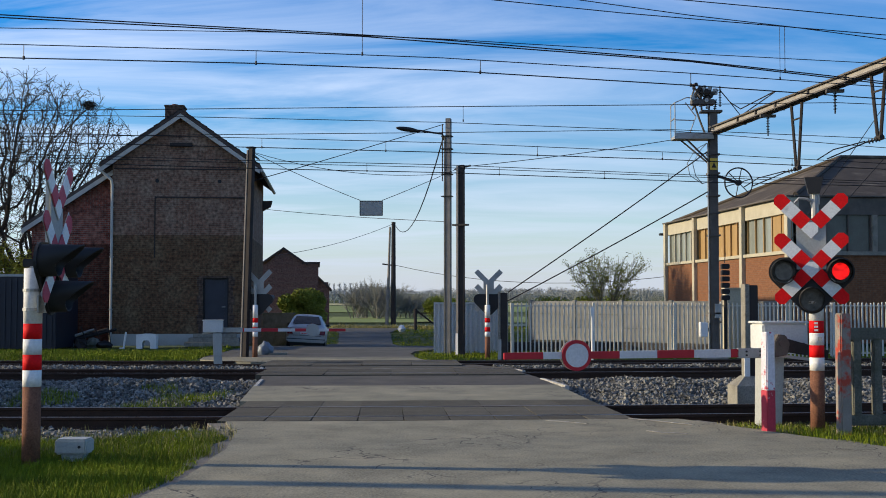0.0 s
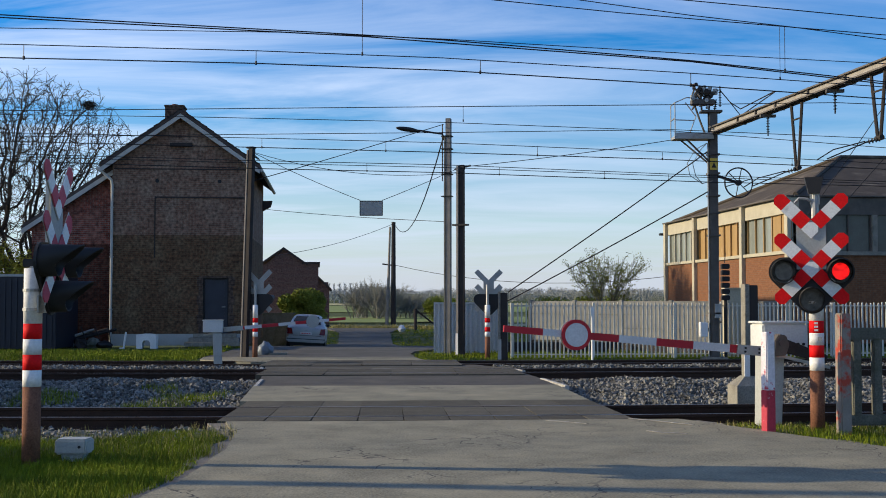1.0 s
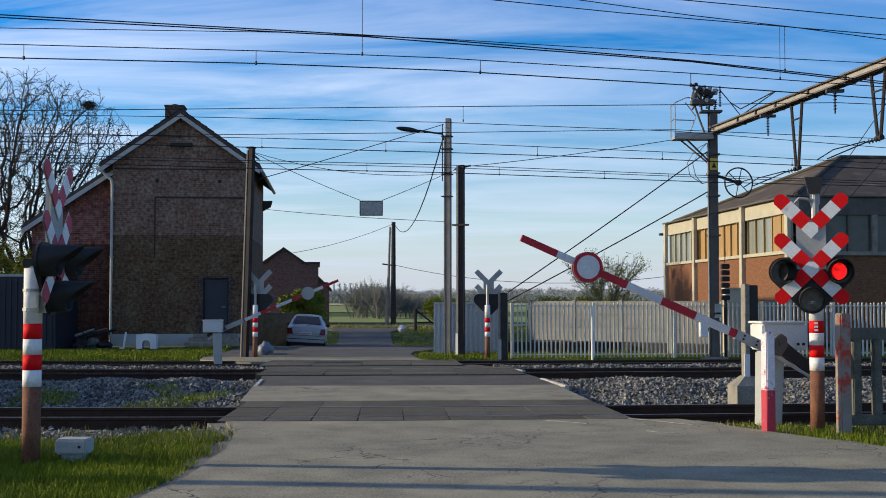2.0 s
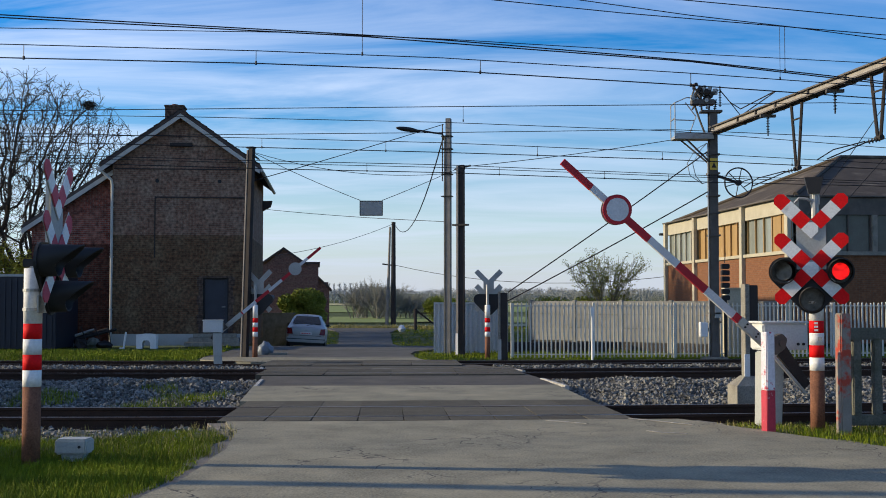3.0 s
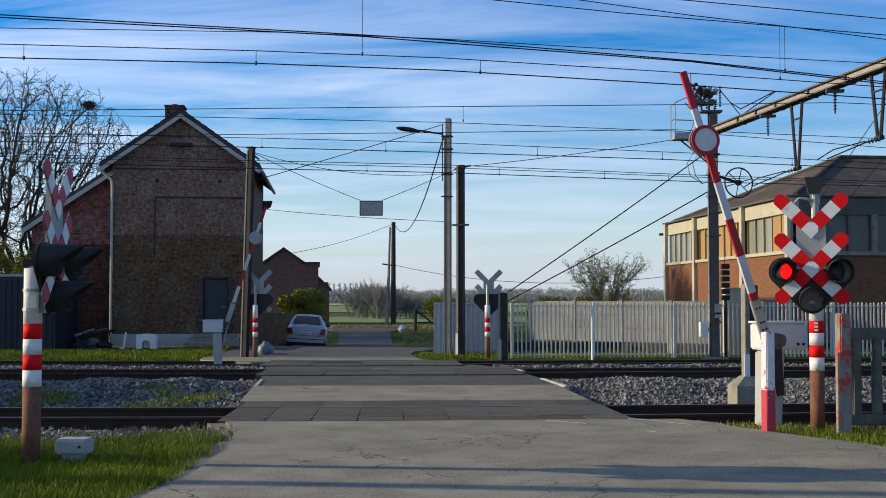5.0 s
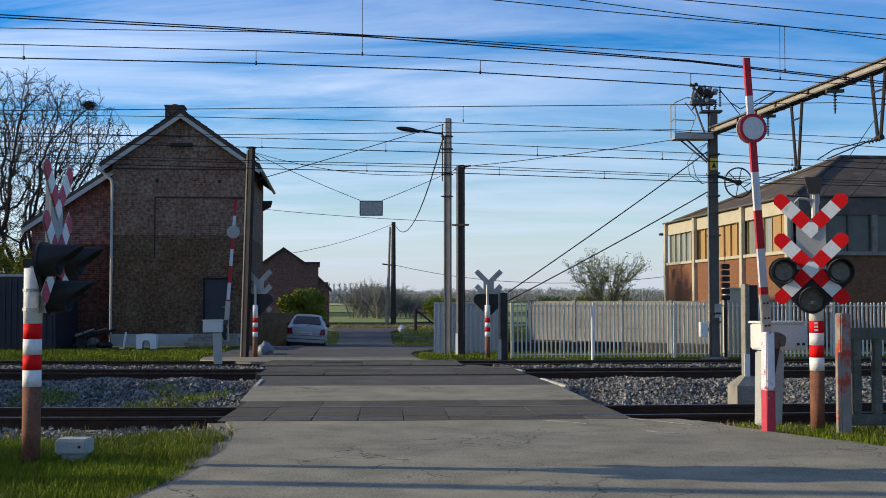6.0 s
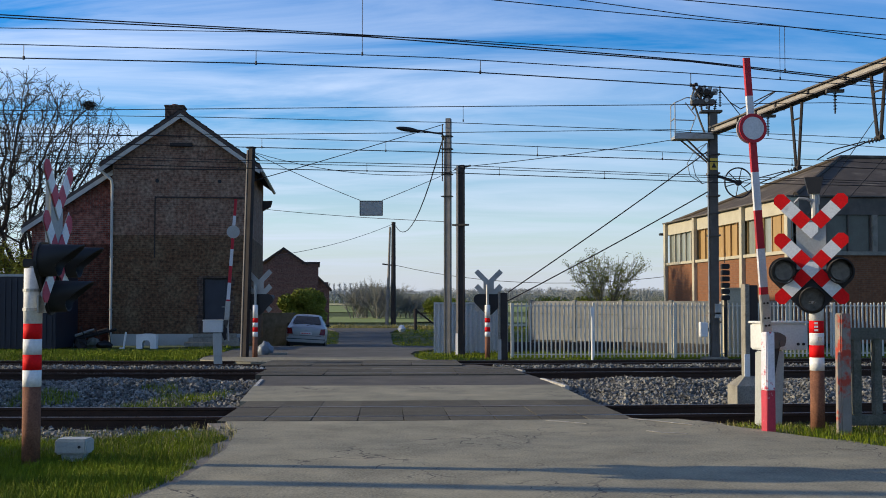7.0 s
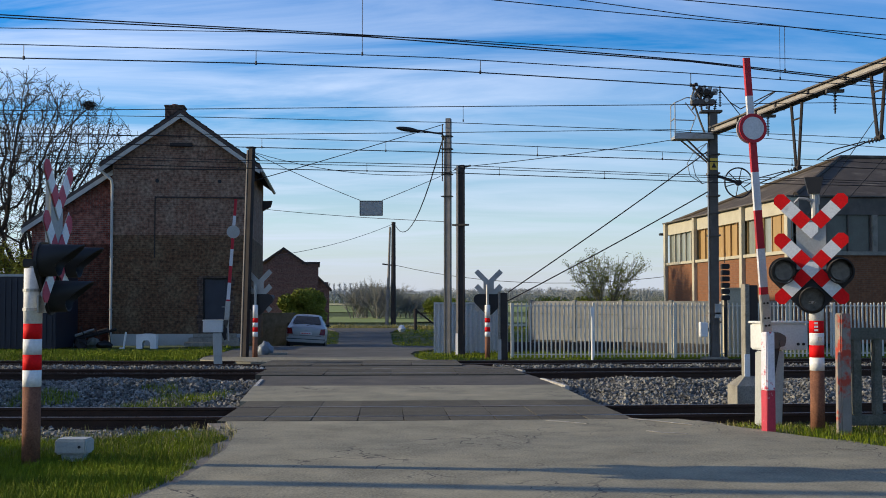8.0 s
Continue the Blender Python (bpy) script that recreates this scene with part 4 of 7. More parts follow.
def cable(a, b, drop, r, label, name="cable"):
    c = thing(name, Matrix(), label, "cable", "cables between poles")
    part("strand", tube(sag(a, b, drop), r, 5), WIRE, c)


def insulator(root, p, axis, n=4, r=0.05, pitch=0.06):
    p, axis = Vector(p), Vector(axis).normalized()
    bm = bmesh.new()
    for k in range(n):
        c = p + axis * pitch * k
        tube([c, c + axis * 0.012], r, 10, r * 0.75, bm)
    tube([p - axis * 0.04, p + axis * (pitch * n + 0.04)], r * 0.35, 6, bm=bm)
    return part("insulator", bm, BLACK, root, "ribbed dark insulator")


def build_portal():
    """The mast with switchgear, platform and wheel, and the beam that spans the tracks."""
    g = thing("catenary_portal", pose(7.84, 34.0, -0.1), "steel catenary mast with beam, platform and tensioning wheel", "catenary mast")
    part("mast", hbeam(0.235, 0.24, 0.025, 0, 7.2), MAST, g, "brown-grey steel mast")
    part("foot", box(-0.35, 0.35, -0.35, 0.35, -0.2, 0.12, 0.04), CONCRETE, g, "concrete foot")
    for z in (1.1, 1.35, 3.6, 4.25, 4.75, 5.4, 5.95):
        part("strap", box(-0.17, 0.17, -0.16, 0.16, z, z + 0.05), MAST, g)
    part("conduit", tube([(-0.17, -0.10, 0.3), (-0.17, -0.10, 6.3)], 0.022, 6), STEEL, g, "pale conduit")
    part("plate", box(-0.02, 0.14, -0.16, -0.14, 1.25, 1.65), STEEL, g, "pale metal plate")
    part("meter_box", box(-0.44, -0.22, -0.15, 0.08, 0.70, 1.12, 0.015), WHITE, g, "white meter box")
    part("meter_bracket", box(-0.22, -0.13, -0.05, 0.05, 0.85, 0.95), MAST, g)
    w = part("warning_plate", box(-0.12, 0.10, -0.165, -0.14, 5.52, 5.86, 0.005), mat("yellow_sign", (0.62, 0.42, 0.05), (0.5, 0.33, 0.04), 3, 0.5), g, "yellow warning plate")
    part("warning_mark", prism([(-0.08, 5.58), (0.06, 5.58), (-0.01, 5.74)], -0.17, -0.165), BLACK, w)
    # platform with rail
    fl = part("platform", box(-1.15, -0.05, -0.30, 0.35, 6.42, 6.50), STEEL, g, "grated working platform")
    part("edge_beam", box(-1.17, -0.05, -0.34, -0.30, 6.40, 6.58), STEEL, fl)
    for a, b in (((-1.15, -0.3, 6.5), (-1.15, -0.3, 7.45)), ((-1.15, 0.33, 6.5), (-1.15, 0.33, 7.45)), ((-0.75, -0.3, 6.5), (-0.55, -0.3, 7.05)), ((-1.15, -0.3, 7.45), (-0.8, -0.3, 7.60)),
                 ((-0.8, -0.3, 7.60), (-0.45, -0.3, 7.55)), ((-1.15, -0.3, 6.95), (-0.6, -0.3, 6.93)), ((-1.15, -0.3, 7.45), (-1.15, 0.33, 7.45)), ((-1.15, 0.33, 7.0), (-1.15, -0.3, 7.0)), ((-0.55, -0.3, 7.05), (-0.85, -0.3, 7.45))):
        part("rail", tube([a, b], 0.017, 6), STEEL, fl)
    for y in (-0.28, 0.3):
        part("brace", tube([(-0.85, y, 6.42), (-0.12, y * 0.4, 5.75)], 0.028, 6), MAST, fl)
    # switchgear on the top
    sw = part("switchgear", box(-0.62, 0.05, -0.16, 0.16, 7.42, 7.58, 0.02), MAST, g, "cluttered dark switchgear")
    part("top_plate", box(-0.35, 0.25, -0.18, 0.18, 7.2, 7.26), MAST, g)
    for k, (x, z, hh) in enumerate(((-0.55, 7.52, 0.30), (-0.40, 7.55, 0.36), (-0.25, 7.55, 0.34), (-0.1, 7.5, 0.3), (0.05, 7.26, 0.35))):
        insulator(sw, (x, -0.05 + 0.05 * (k % 2), z), (0.15 * (-1) ** k, 0, 1), 5, 0.055, hh / 6)
    for k in range(7):
        x = -0.6 + 0.11 * k
        part("contact_block", add(bmesh.new(), box(-0.05, 0.05, -0.07, 0.07, -0.09, 0.09, 0.015), pose(x, -0.1 + 0.06 * (k % 3), 7.62 + 0.09 * ((k * 5) % 4), 0, 25 * (k % 3), 12 * k)), MAST if k % 3 else CABINET, sw)
    for x0, z0, x1, z1 in ((-0.58, 7.3, -0.2, 7.9), (-0.45, 7.9, 0.0, 7.4), (-0.3, 7.2, -0.35, 7.85), (-0.1, 7.2, -0.05, 7.95)):
        part("strut", tube([(x0, 0.05, z0), (x1, -0.05, z1)], 0.03, 6), MAST, sw)
    part("lever", tube([(-0.6, -0.1, 7.9), (-0.2, -0.12, 7.72), (0.15, -0.1, 7.85)], 0.03, 6), MAST, sw)
    part("lever", tube([(-0.5, 0.1, 7.45), (-0.35, 0.1, 7.0), (-0.2, 0.1, 6.6)], 0.03, 6), MAST, sw)
    insulator(sw, (0.20, -0.1, 7.4), (0, 0, 1), 7, 0.05, 0.075)
    crng = random.Random(6)
    for k in range(16):
        x, z = crng.uniform(-0.58, 0.0), crng.uniform(7.35, 8.0)
        if k % 2:
            e = Vector((crng.uniform(-0.22, 0.22), crng.uniform(-0.1, 0.1), crng.uniform(-0.2, 0.2)))
            part("rod", tube([Vector((x, -0.1, z)) - e, Vector((x, -0.12, z)) + e], crng.uniform(0.018, 0.032), 6), MAST if k % 4 else POLE_DARK, sw)
        else:
            part("fitting", tube([(x, -0.2, z), (x + crng.uniform(-0.05, 0.05), 0.05, z)], crng.uniform(0.04, 0.075), 8), CABINET if k % 6 == 0 else POLE_DARK, sw)
    for z0 in (7.25, 7.05):
        part("jumper", tube([(0.2, -0.1, 7.85), (0.45, -0.3, 7.45), (0.72, -0.4, z0), (1.25, -2.0, 7.45 + 0.1 * (z0 - 7))], 0.016, 6), WIRE, sw)
    # drooping hoses
    for dx in (0.0, 0.16):
        part("hose", tube([(-0.2, -0.15, 6.3), (-0.55 + dx, -0.15, 6.1), (-0.78 + dx, -0.15, 5.7), (-0.70 + dx, -0.15, 5.35), (-0.35, -0.15, 5.12), (-0.05, -0.15, 5.2)], 0.013, 6), STEEL, g)
    # tensioning wheel
    wb = part("wheel_bracket", tube([(0.1, -0.1, 5.35), (0.42, -0.18, 5.22), (0.68, -0.2, 5.14)], 0.045, 6), BLACK, g)
    n = 28
    rim = bmesh.new()
    tube([(0.69 + 0.43 * math.cos(2 * math.pi * k / n), -0.2 + 0.12 * math.cos(2 * math.pi * k / n), 5.14 + 0.43 * math.sin(2 * math.pi * k / n)) for k in range(n + 1)], 0.022, 6, bm=rim)
    wh = part("wheel_rim", rim, BLACK, g, "dark spoked tensioning wheel")
    part("wheel_hub", tube([(0.69, -0.26, 5.14), (0.69, -0.12, 5.14)], 0.085, 12), BLACK, wh)
    for k in range(6):
        a = 2 * math.pi * k / 6 + 0.3
        part("spoke", tube([(0.69, -0.2, 5.14), (0.69 + 0.42 * math.cos(a), -0.2 + 0.12 * math.cos(a), 5.14 + 0.42 * math.sin(a))], 0.014, 5), BLACK, wh)
    # beam to the mast on the other side, in local metres
    a, b = Vector((0.0, -0.15, 6.66)), Vector((2.85, -20.4, 6.66))
    d = (b - a).normalized()
    s = Vector((d.y, -d.x, 0))
    up = Vector((0, 0, 1))
    for q, lbl in ((0.11, "beam_chord"), (-0.11, "beam_chord")):
        bm = bmesh.new()
        for off, w, h0, h1 in ((q, 0.045, -0.10, -0.065), (q, 0.045, 0.065, 0.10)):
            v = [bm.verts.new(p + s * (off + sx * w) + up * hz) for p in (a, b) for sx in (-1, 1) for hz in (h0, h1)]
            for f in ((0, 1, 3, 2), (4, 6, 7, 5), (0, 4, 5, 1), (2, 3, 7, 6), (0, 2, 6, 4), (1, 5, 7, 3)):
                bm.faces.new([v[i] for i in f])
        part(lbl, bm, MAST, g, "steel beam chord")
    bm = bmesh.new()
    v = [bm.verts.new(p + s * sx + up * hz) for p in (a, b) for sx in (-0.085, 0.085) for hz in (-0.064, 0.064)]
    for f in ((0, 1, 3, 2), (4, 6, 7, 5), (0, 4, 5, 1), (2, 3, 7, 6), (0, 2, 6, 4), (1, 5, 7, 3)):
        bm.faces.new([v[i] for i in f])
    part("beam_web", bm, mat("beam_grey_paint", (0.31, 0.29, 0.255), (0.23, 0.21, 0.185), 3, 0.7, fine=30, bump=0.2, spots=(0.22, 0.14, 0.09), spot_scale=4), g, "pale weathered beam web")
    part("far_mast", add(bmesh.new(), hbeam(0.27, 0.26, 0.025, 0, 7.0), Matrix.Translation(b - Vector((0, 0, 6.6)))), MAST, g)
    for t in (0.10, 0.16, 0.22, 0.31, 0.40, 0.49, 0.58):
        p = a + (b - a) * t
        part("beam_clamp", add(bmesh.new(), box(-0.13, 0.13, -0.03, 0.03, -0.13, 0.115), Matrix.Translation(p)), MAST, g)
    # drop brackets: two legs that meet in an arm, with an insulator and a registration rod
    for t, drop in ((0.268, 1.70), (0.460, 1.5)):
        p = a + (b - a) * t
        br = part("drop_bracket", tube([p + d * 0.30 - up * 0.10, p + d * 0.06 - up * drop], 0.038, 6), POLE_DARK, g, "dark hanging bracket")
        part("bracket_leg", tube([p - d * 0.30 - up * 0.10, p - d * 0.06 - up * drop], 0.038, 6), POLE_DARK, br)
        part("bracket_rung", tube([p + d * 0.24 - up * 0.5, p - d * 0.24 - up * 0.5], 0.022, 6), POLE_DARK, br)
        part("bracket_shoe", tube([p + d * 0.12 - up * drop, p - d * 0.12 - up * drop], 0.06, 8), POLE_DARK, br)
        e = p - up * (drop + 0.02)
        insulator(br, e, (-1, 0.1, -0.25), 4, 0.06, 0.07)
        part("registration_arm", tube([e + Vector((-0.3, 0, -0.08)), e + Vector((-1.1, 0, -0.42))], 0.016, 6), WIRE, br)
        part("registration_arm", tube([e + Vector((-0.3, 0, -0.05)), e + Vector((-0.9, 0.2, -0.20)), e + Vector((-1.25, 0.2, -0.42))], 0.014, 6), WIRE, br)
    for t in (0.185, 0.365):
        p = a + (b - a) * t
        insulator(g, p - up * 0.22, (0, 0, -1), 6, 0.05, 0.07)
        part("hanger_plate", add(bmesh.new(), box(-0.2, 0.2, -0.05, 0.05, -0.2, -0.13), Matrix.Translation(p)), MAST, g)
    return g


build_portal()
cable((1.85, 33.7, 1.63), (7.68, 33.9, 4.80), 0.04, 0.018, "dark taut guy rope from the gate post to the mast", "guy_rope")
cable((1.86, 33.7, 1.88), (7.68, 33.9, 5.97), 0.04, 0.018, "dark taut guy rope from the gate post to the mast", "guy_rope")
cable((13.5, 34, 8.25), (9.9, 34, 3.15), 0.02, 0.012, "thin stay cable crossing before the factory", "guy_rope")
cable((13.9, 34.0, 7.0), (10.4, 34.0, 3.1), 0.02, 0.012, "thin stay cable crossing before the factory", "guy_rope")
cable((-5.7, 34.4, 5.12), (0.02, 36.9, 7.2), 0.02, 0.012, "thin wire from the pole to the street lamp")
cable((-5.7, 34.4, 6.05), (-2.47, 34.8, 4.62), 0.05, 0.009, "thin span wire that carries a plate")
cable((-1.79, 34.8, 4.62), (0.5, 35.8, 5.70), 0.02, 0.009, "thin span wire that carries a plate")
cable((0.55, 35.8, 5.72), (6.8, 34.1, 6.34), 0.05, 0.011, "thin wire from the pole to the mast platform")
cable((-5.65, 34.4, 6.02), (0.41, 35.8, 5.55), 0.32, 0.009, "slack thin wire between two poles")
cable((-6.9, 46.0, 5.2), (0.1, 36.9, 4.12), 0.05, 0.010, "thin service wire from the house")
cable((-3.1, 74.0, 6.45), (-8.6, 60.0, 3.9), 0.25, 0.014, "thin service wire over the lane")
cable((-3.1, 74.0, 3.85), (12.3, 61.0, 2.95), 0.75, 0.016, "slack telephone cable behind the fence")
cable((0.02, 36.9, 6.83), (-2.98, 74.0, 6.3), 1.4, 0.022, "thick slack cable sagging between the lamp poles")


def build_plate():
    s = thing("hanging_plate", pose(-2.13, 34.8, 4.38), "grey rectangular plate hung in a span wire", "sign")
    part("plate", box(-0.33, 0.33, -0.015, 0.015, -0.21, 0.21, 0.008), GREYSIGN, s)
    fr = bmesh.new()
    for a in ((-0.34, 0.34, -0.022, 0.022, 0.20, 0.225), (-0.34, 0.34, -0.022, 0.022, -0.225, -0.20), (-0.345, -0.32, -0.022, 0.022, -0.2, 0.2), (0.32, 0.345, -0.022, 0.022, -0.2, 0.2)):
        box(*a, bm=fr)
    part("frame", fr, MAST, s)
    part("hook", tube([(-0.33, 0, 0.21), (-0.34, 0, 0.25)], 0.012, 5), WIRE, s)
    part("hook", tube([(0.33, 0, 0.21), (0.34, 0, 0.25)], 0.012, 5), WIRE, s)


build_plate()


# ---------- poles ----------
def build_poles():
    p = thing("utility_pole", pose(-5.80, 34.4, -0.1, 0, 1.8, -28) @ Matrix.Diagonal((0.74, 0.74, 1, 1)), "slim pole beside the crossing, its sunlit side coloured pale", "utility pole", "poles by the tracks")
    # Sun on the left side is put in as a paler material.
    part("sunlit_pole_face", box(-0.13, -0.06, -0.12, 0.12, 0, 6.15, 0.01), POLE_CONC, p, "side coloured pale for the sun")
    part("pole_body", box(-0.06, 0.15, -0.10, 0.10, 0, 6.2, 0.01), POLE_DARK, p, "dark body")
    part("cap", box(-0.16, 0.18, -0.12, 0.12, 6.2, 6.25, 0.01), POLE_DARK, p)
    insulator(p, (0.15, 0, 6.0), (1, 0, -0.5), 5, 0.04, 0.06)
    p = thing("utility_pole", pose(0.54, 35.8, -0.1, 0, 0, -24) @ Matrix.Diagonal((0.82, 0.82, 1, 1)), "dark steel pole in the verge, its sunlit flange coloured pale", "utility pole", "poles by the tracks")
    # The left flange is coloured pale to look sunlit.
    part("sunlit_pole_face", box(-0.13, -0.05, -0.13, 0.13, 0, 5.85, 0.008), POLE_CONC, p, "flange coloured pale for the sun")
    part("pole_body", box(-0.05, 0.14, -0.07, 0.07, 0, 5.88), POLE_DARK, p, "dark flange")
    part("marker", box(-0.15, -0.06, -0.145, -0.13, 0.1, 0.75), WHITE, p, "white marker plate")
    part("band", box(-0.30, 0.28, -0.14, 0.14, 4.02, 4.07), BLACK, p)
    part("top_bracket", tube([(-0.25, 0, 5.75), (0.4, 0, 5.85)], 0.03, 6), BLACK, p)
    # street lamp on a tall concrete pole
    p = thing("street_lamp", pose(0.16, 36.9, -0.1, 0, 0, -14), "tall grey concrete pole with an arm street lamp", "street lamp")
    # Pale strip: sunlight on the left edge, given as colour.
    part("sunlit_pole_face", box(-0.115, -0.065, -0.10, 0.10, 0, 6.9, 0.008), CONCRETE, p, "edge coloured pale for the sun")
    part("pole", box(-0.065, 0.095, -0.09, 0.09, 0, 7.48, 0.01), POLE_CONC, p, "dark grey concrete pole")
    arm = part("arm", tube([(-0.1, 0, 6.75), (-0.16, -0.1, 6.98), (-0.35, -0.25, 7.0), (-0.85, -0.55, 7.06)], 0.03, 8), BLACK, p)
    hd = bmesh.new()
    bmesh.ops.create_uvsphere(hd, u_segments=16, v_segments=8, radius=1.0)
    bmesh.ops.transform(hd, matrix=Matrix.Translation((-1.12, -0.75, 7.07)) @ Matrix.Rotation(radians(39), 4, "Z") @ Matrix.Rotation(radians(4), 4, "Y") @ Matrix.Diagonal((0.40, 0.11, 0.075, 1)), verts=hd.verts)
    head = part("lamp_head", hd, BLACK, arm, "dark oval lamp head", True)
    for z in (5.0, 5.7, 6.5, 6.9):
        part("bracket", box(-0.2, 0.14, -0.13, 0.13, z, z + 0.03), BLACK, p)
    part("cable_guard", tube([(-0.17, -0.05, 5.5), (-0.17, -0.05, 7.3)], 0.02, 6), BLACK, p)
    p = thing("utility_pole", pose(-3.12, 74.0, -0.15), "old twin wooden pole beside the lane", "utility pole", "poles by the tracks")
    part("pole", tube([(0, 0, 0), (0, 0, 6.7)], 0.17, 10, 0.13), POLE_DARK, p)
    part("stay_pole", tube([(-0.42, 0, 0), (-0.3, 0, 3.3), (-0.22, 0, 6.4)], 0.12, 10, 0.06), POLE_CONC, p, "pale second pole")
    part("crossarm", tube([(-0.7, 0, 4.05), (0.1, 0, 3.95)], 0.05, 6), POLE_DARK, p)
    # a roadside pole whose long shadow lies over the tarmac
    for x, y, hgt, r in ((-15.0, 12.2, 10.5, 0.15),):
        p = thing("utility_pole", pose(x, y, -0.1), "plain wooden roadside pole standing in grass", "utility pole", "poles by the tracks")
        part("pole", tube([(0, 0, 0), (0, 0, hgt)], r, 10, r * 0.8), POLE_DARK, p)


build_poles()


# ---------- fence, gate and yard ----------
def build_fence():
    f = thing("palisade_fence", pose(1.95, 34.25, -0.08, 0, 0, 5.2), "pale painted steel palisade fence along the railway", "fence")
    me = None
    for i in range(116):
        if me is None:
            bm = prism([(-0.018, 0.06), (0.018, 0.06), (0.018, 1.62), (0.010, 1.66), (-0.010, 1.66), (-0.018, 1.62)], -0.035, 0.012)
            me = bpy.data.meshes.new("pale")
            bmesh.ops.recalc_face_normals(bm, faces=bm.faces)
            bm.to_mesh(me); bm.free()
            me.materials.append(FENCE)
        s = new("pale", me)
        s.parent = f
        s.matrix_basis = pose(0.1 + i * 0.124, 0, random.uniform(-0.012, 0.012), 0, random.uniform(-0.5, 0.5), 0)
    for z in (0.14, 1.55):
        part("fence_rail", box(0, 14.5, 0.012, 0.045, z, z + 0.03), FENCE, f)
    for i in range(7):
        part("fence_post", box(0.02 + i * 2.42, 0.075 + i * 2.42, -0.06, 0.045, 0, 1.66), FENCE, f)
    p = thing("gate_post", pose(1.72, 33.65, -0.08), "dark steel gate post with its sunlit edge coloured pale", "gate post")
    part("post", box(-0.08, 0.12, -0.1, 0.1, 0, 1.95, 0.008), POLE_DARK, p)
    # The post's sunlit left strip is coloured in as a pale edge.
    part("edge", box(-0.14, -0.08, -0.09, 0.09, 0, 1.98, 0.006), CONCRETE, p, "edge coloured pale for the sun")
    part("base_plate", box(-0.16, -0.06, -0.12, -0.1, 0.05, 0.62), STEEL, p)
    p = thing("marker_post", pose(4.27, 33.7, -0.08), "white marker post with a rounded plate", "marker post")
    part("post", tube([(0, 0, 0), (0, 0, 1.35)], 0.035, 8), WHITE, p)
    part("plate", box(-0.05, 0.05, -0.05, -0.03, 1.25, 1.55, 0.02), WHITE, p)
    # corrugated sheet fence beside the gate
    s = thing("sheet_fence", pose(-0.30, 38.0, -0.1), "blue-grey corrugated sheet metal fence", "fence")
    sheet = mat("blue_grey_sheet", (0.52, 0.52, 0.50), (0.42, 0.42, 0.41), 1.5, 0.55, metal=0.0, fine=20, bump=0.1, random_tint=0.08)
    for k in range(4):
        bm = bmesh.new()
        pts = []
        for i in range(17):
            x = k * 0.6 + i * 0.6 / 16
            pts.append((x, 0.02 * (1 if (i // 2) % 2 else -1)))
        a = [[bm.verts.new((x, y + t, z)) for x, y in pts] for t, z in ((0, 0), (0, 1.62), (0.004, 1.62), (0.004, 0))]
        for q, r in zip(a, a[1:] + a[:1]):
            for i in range(16):
                bm.faces.new((q[i], q[i + 1], r[i + 1], r[i]))
        part("sheet", bm, sheet, s)
    part("top_rail", box(0, 2.4, -0.03, 0.03, 1.62, 1.68), sheet, s)
    # pale boarded wall and dark stack behind the palisade
    w = thing("panel_wall", pose(3.05, 41.0, -0.1, 0, 0, -38), "pale grey concrete plank wall on a dark plinth behind the fence", "wall")
    for k in range(5):
        for j in range(3):
            part("plank", box(k * 1.8 + 0.01, k * 1.8 + 1.75, -0.04, 0.04, 0.38 + j * 0.45, 0.38 + (j + 1) * 0.45 - 0.008, 0.008), PALE_PLANK, w)
        part("wall_post", box(k * 1.8 - 0.06, k * 1.8 + 0.06, -0.07, 0.07, 0, 1.76, 0.01), PALE_PLANK, w)
        part("plinth", box(k * 1.8 + 0.06, k * 1.8 + 1.74, -0.05, 0.05, 0, 0.37), POLE_DARK, w, "black plinth")
    st = thing("sleeper_stack", pose(1.9, 38.4, -0.1), "long low stack of old black sleepers", "sleeper stack")
    for k in range(2):
        for j in range(2):
            part("old_sleeper", box(k * 2.0, k * 2.0 + 1.94, -0.12 + j * 0.03, 0.14 + j * 0.03, j * 0.2, j * 0.2 + 0.19, 0.012), POLE_DARK, st)
    # dwarf signal and cream cabinet by the mast
    g = thing("trackside_signal", pose(8.34, 34.75, -0.1), "slim black stacked trackside signal beside the mast", "signal")
    part("post", tube([(0, 0, 0), (0, 0, 1.75)], 0.05, 8), BLACK, g)
    for k in range(6):
        part("signal_head", box(-0.12, 0.12, -0.1, 0.1, 1.75 + k * 0.185, 1.75 + k * 0.185 + 0.15, 0.02), BLACK, g)
    part("aerial", tube([(-0.02, 0, 2.85), (0.02, 0, 3.15)], 0.012, 5), BLACK, g)
    c = thing("relay_cabinet", pose(8.80, 35.6, -0.1), "cream metal relay cabinet behind the fence", "cabinet")
    part("body", box(-0.3, 0.3, -0.2, 0.2, 0, 2.08, 0.02), CREAM, c)
    part("roof", box(-0.33, 0.33, -0.23, 0.23, 2.08, 2.13, 0.01), CREAM, c)
    part("door", box(-0.26, 0.26, -0.215, -0.2, 0.1, 2.0, 0.005), CREAM, c)


build_fence()


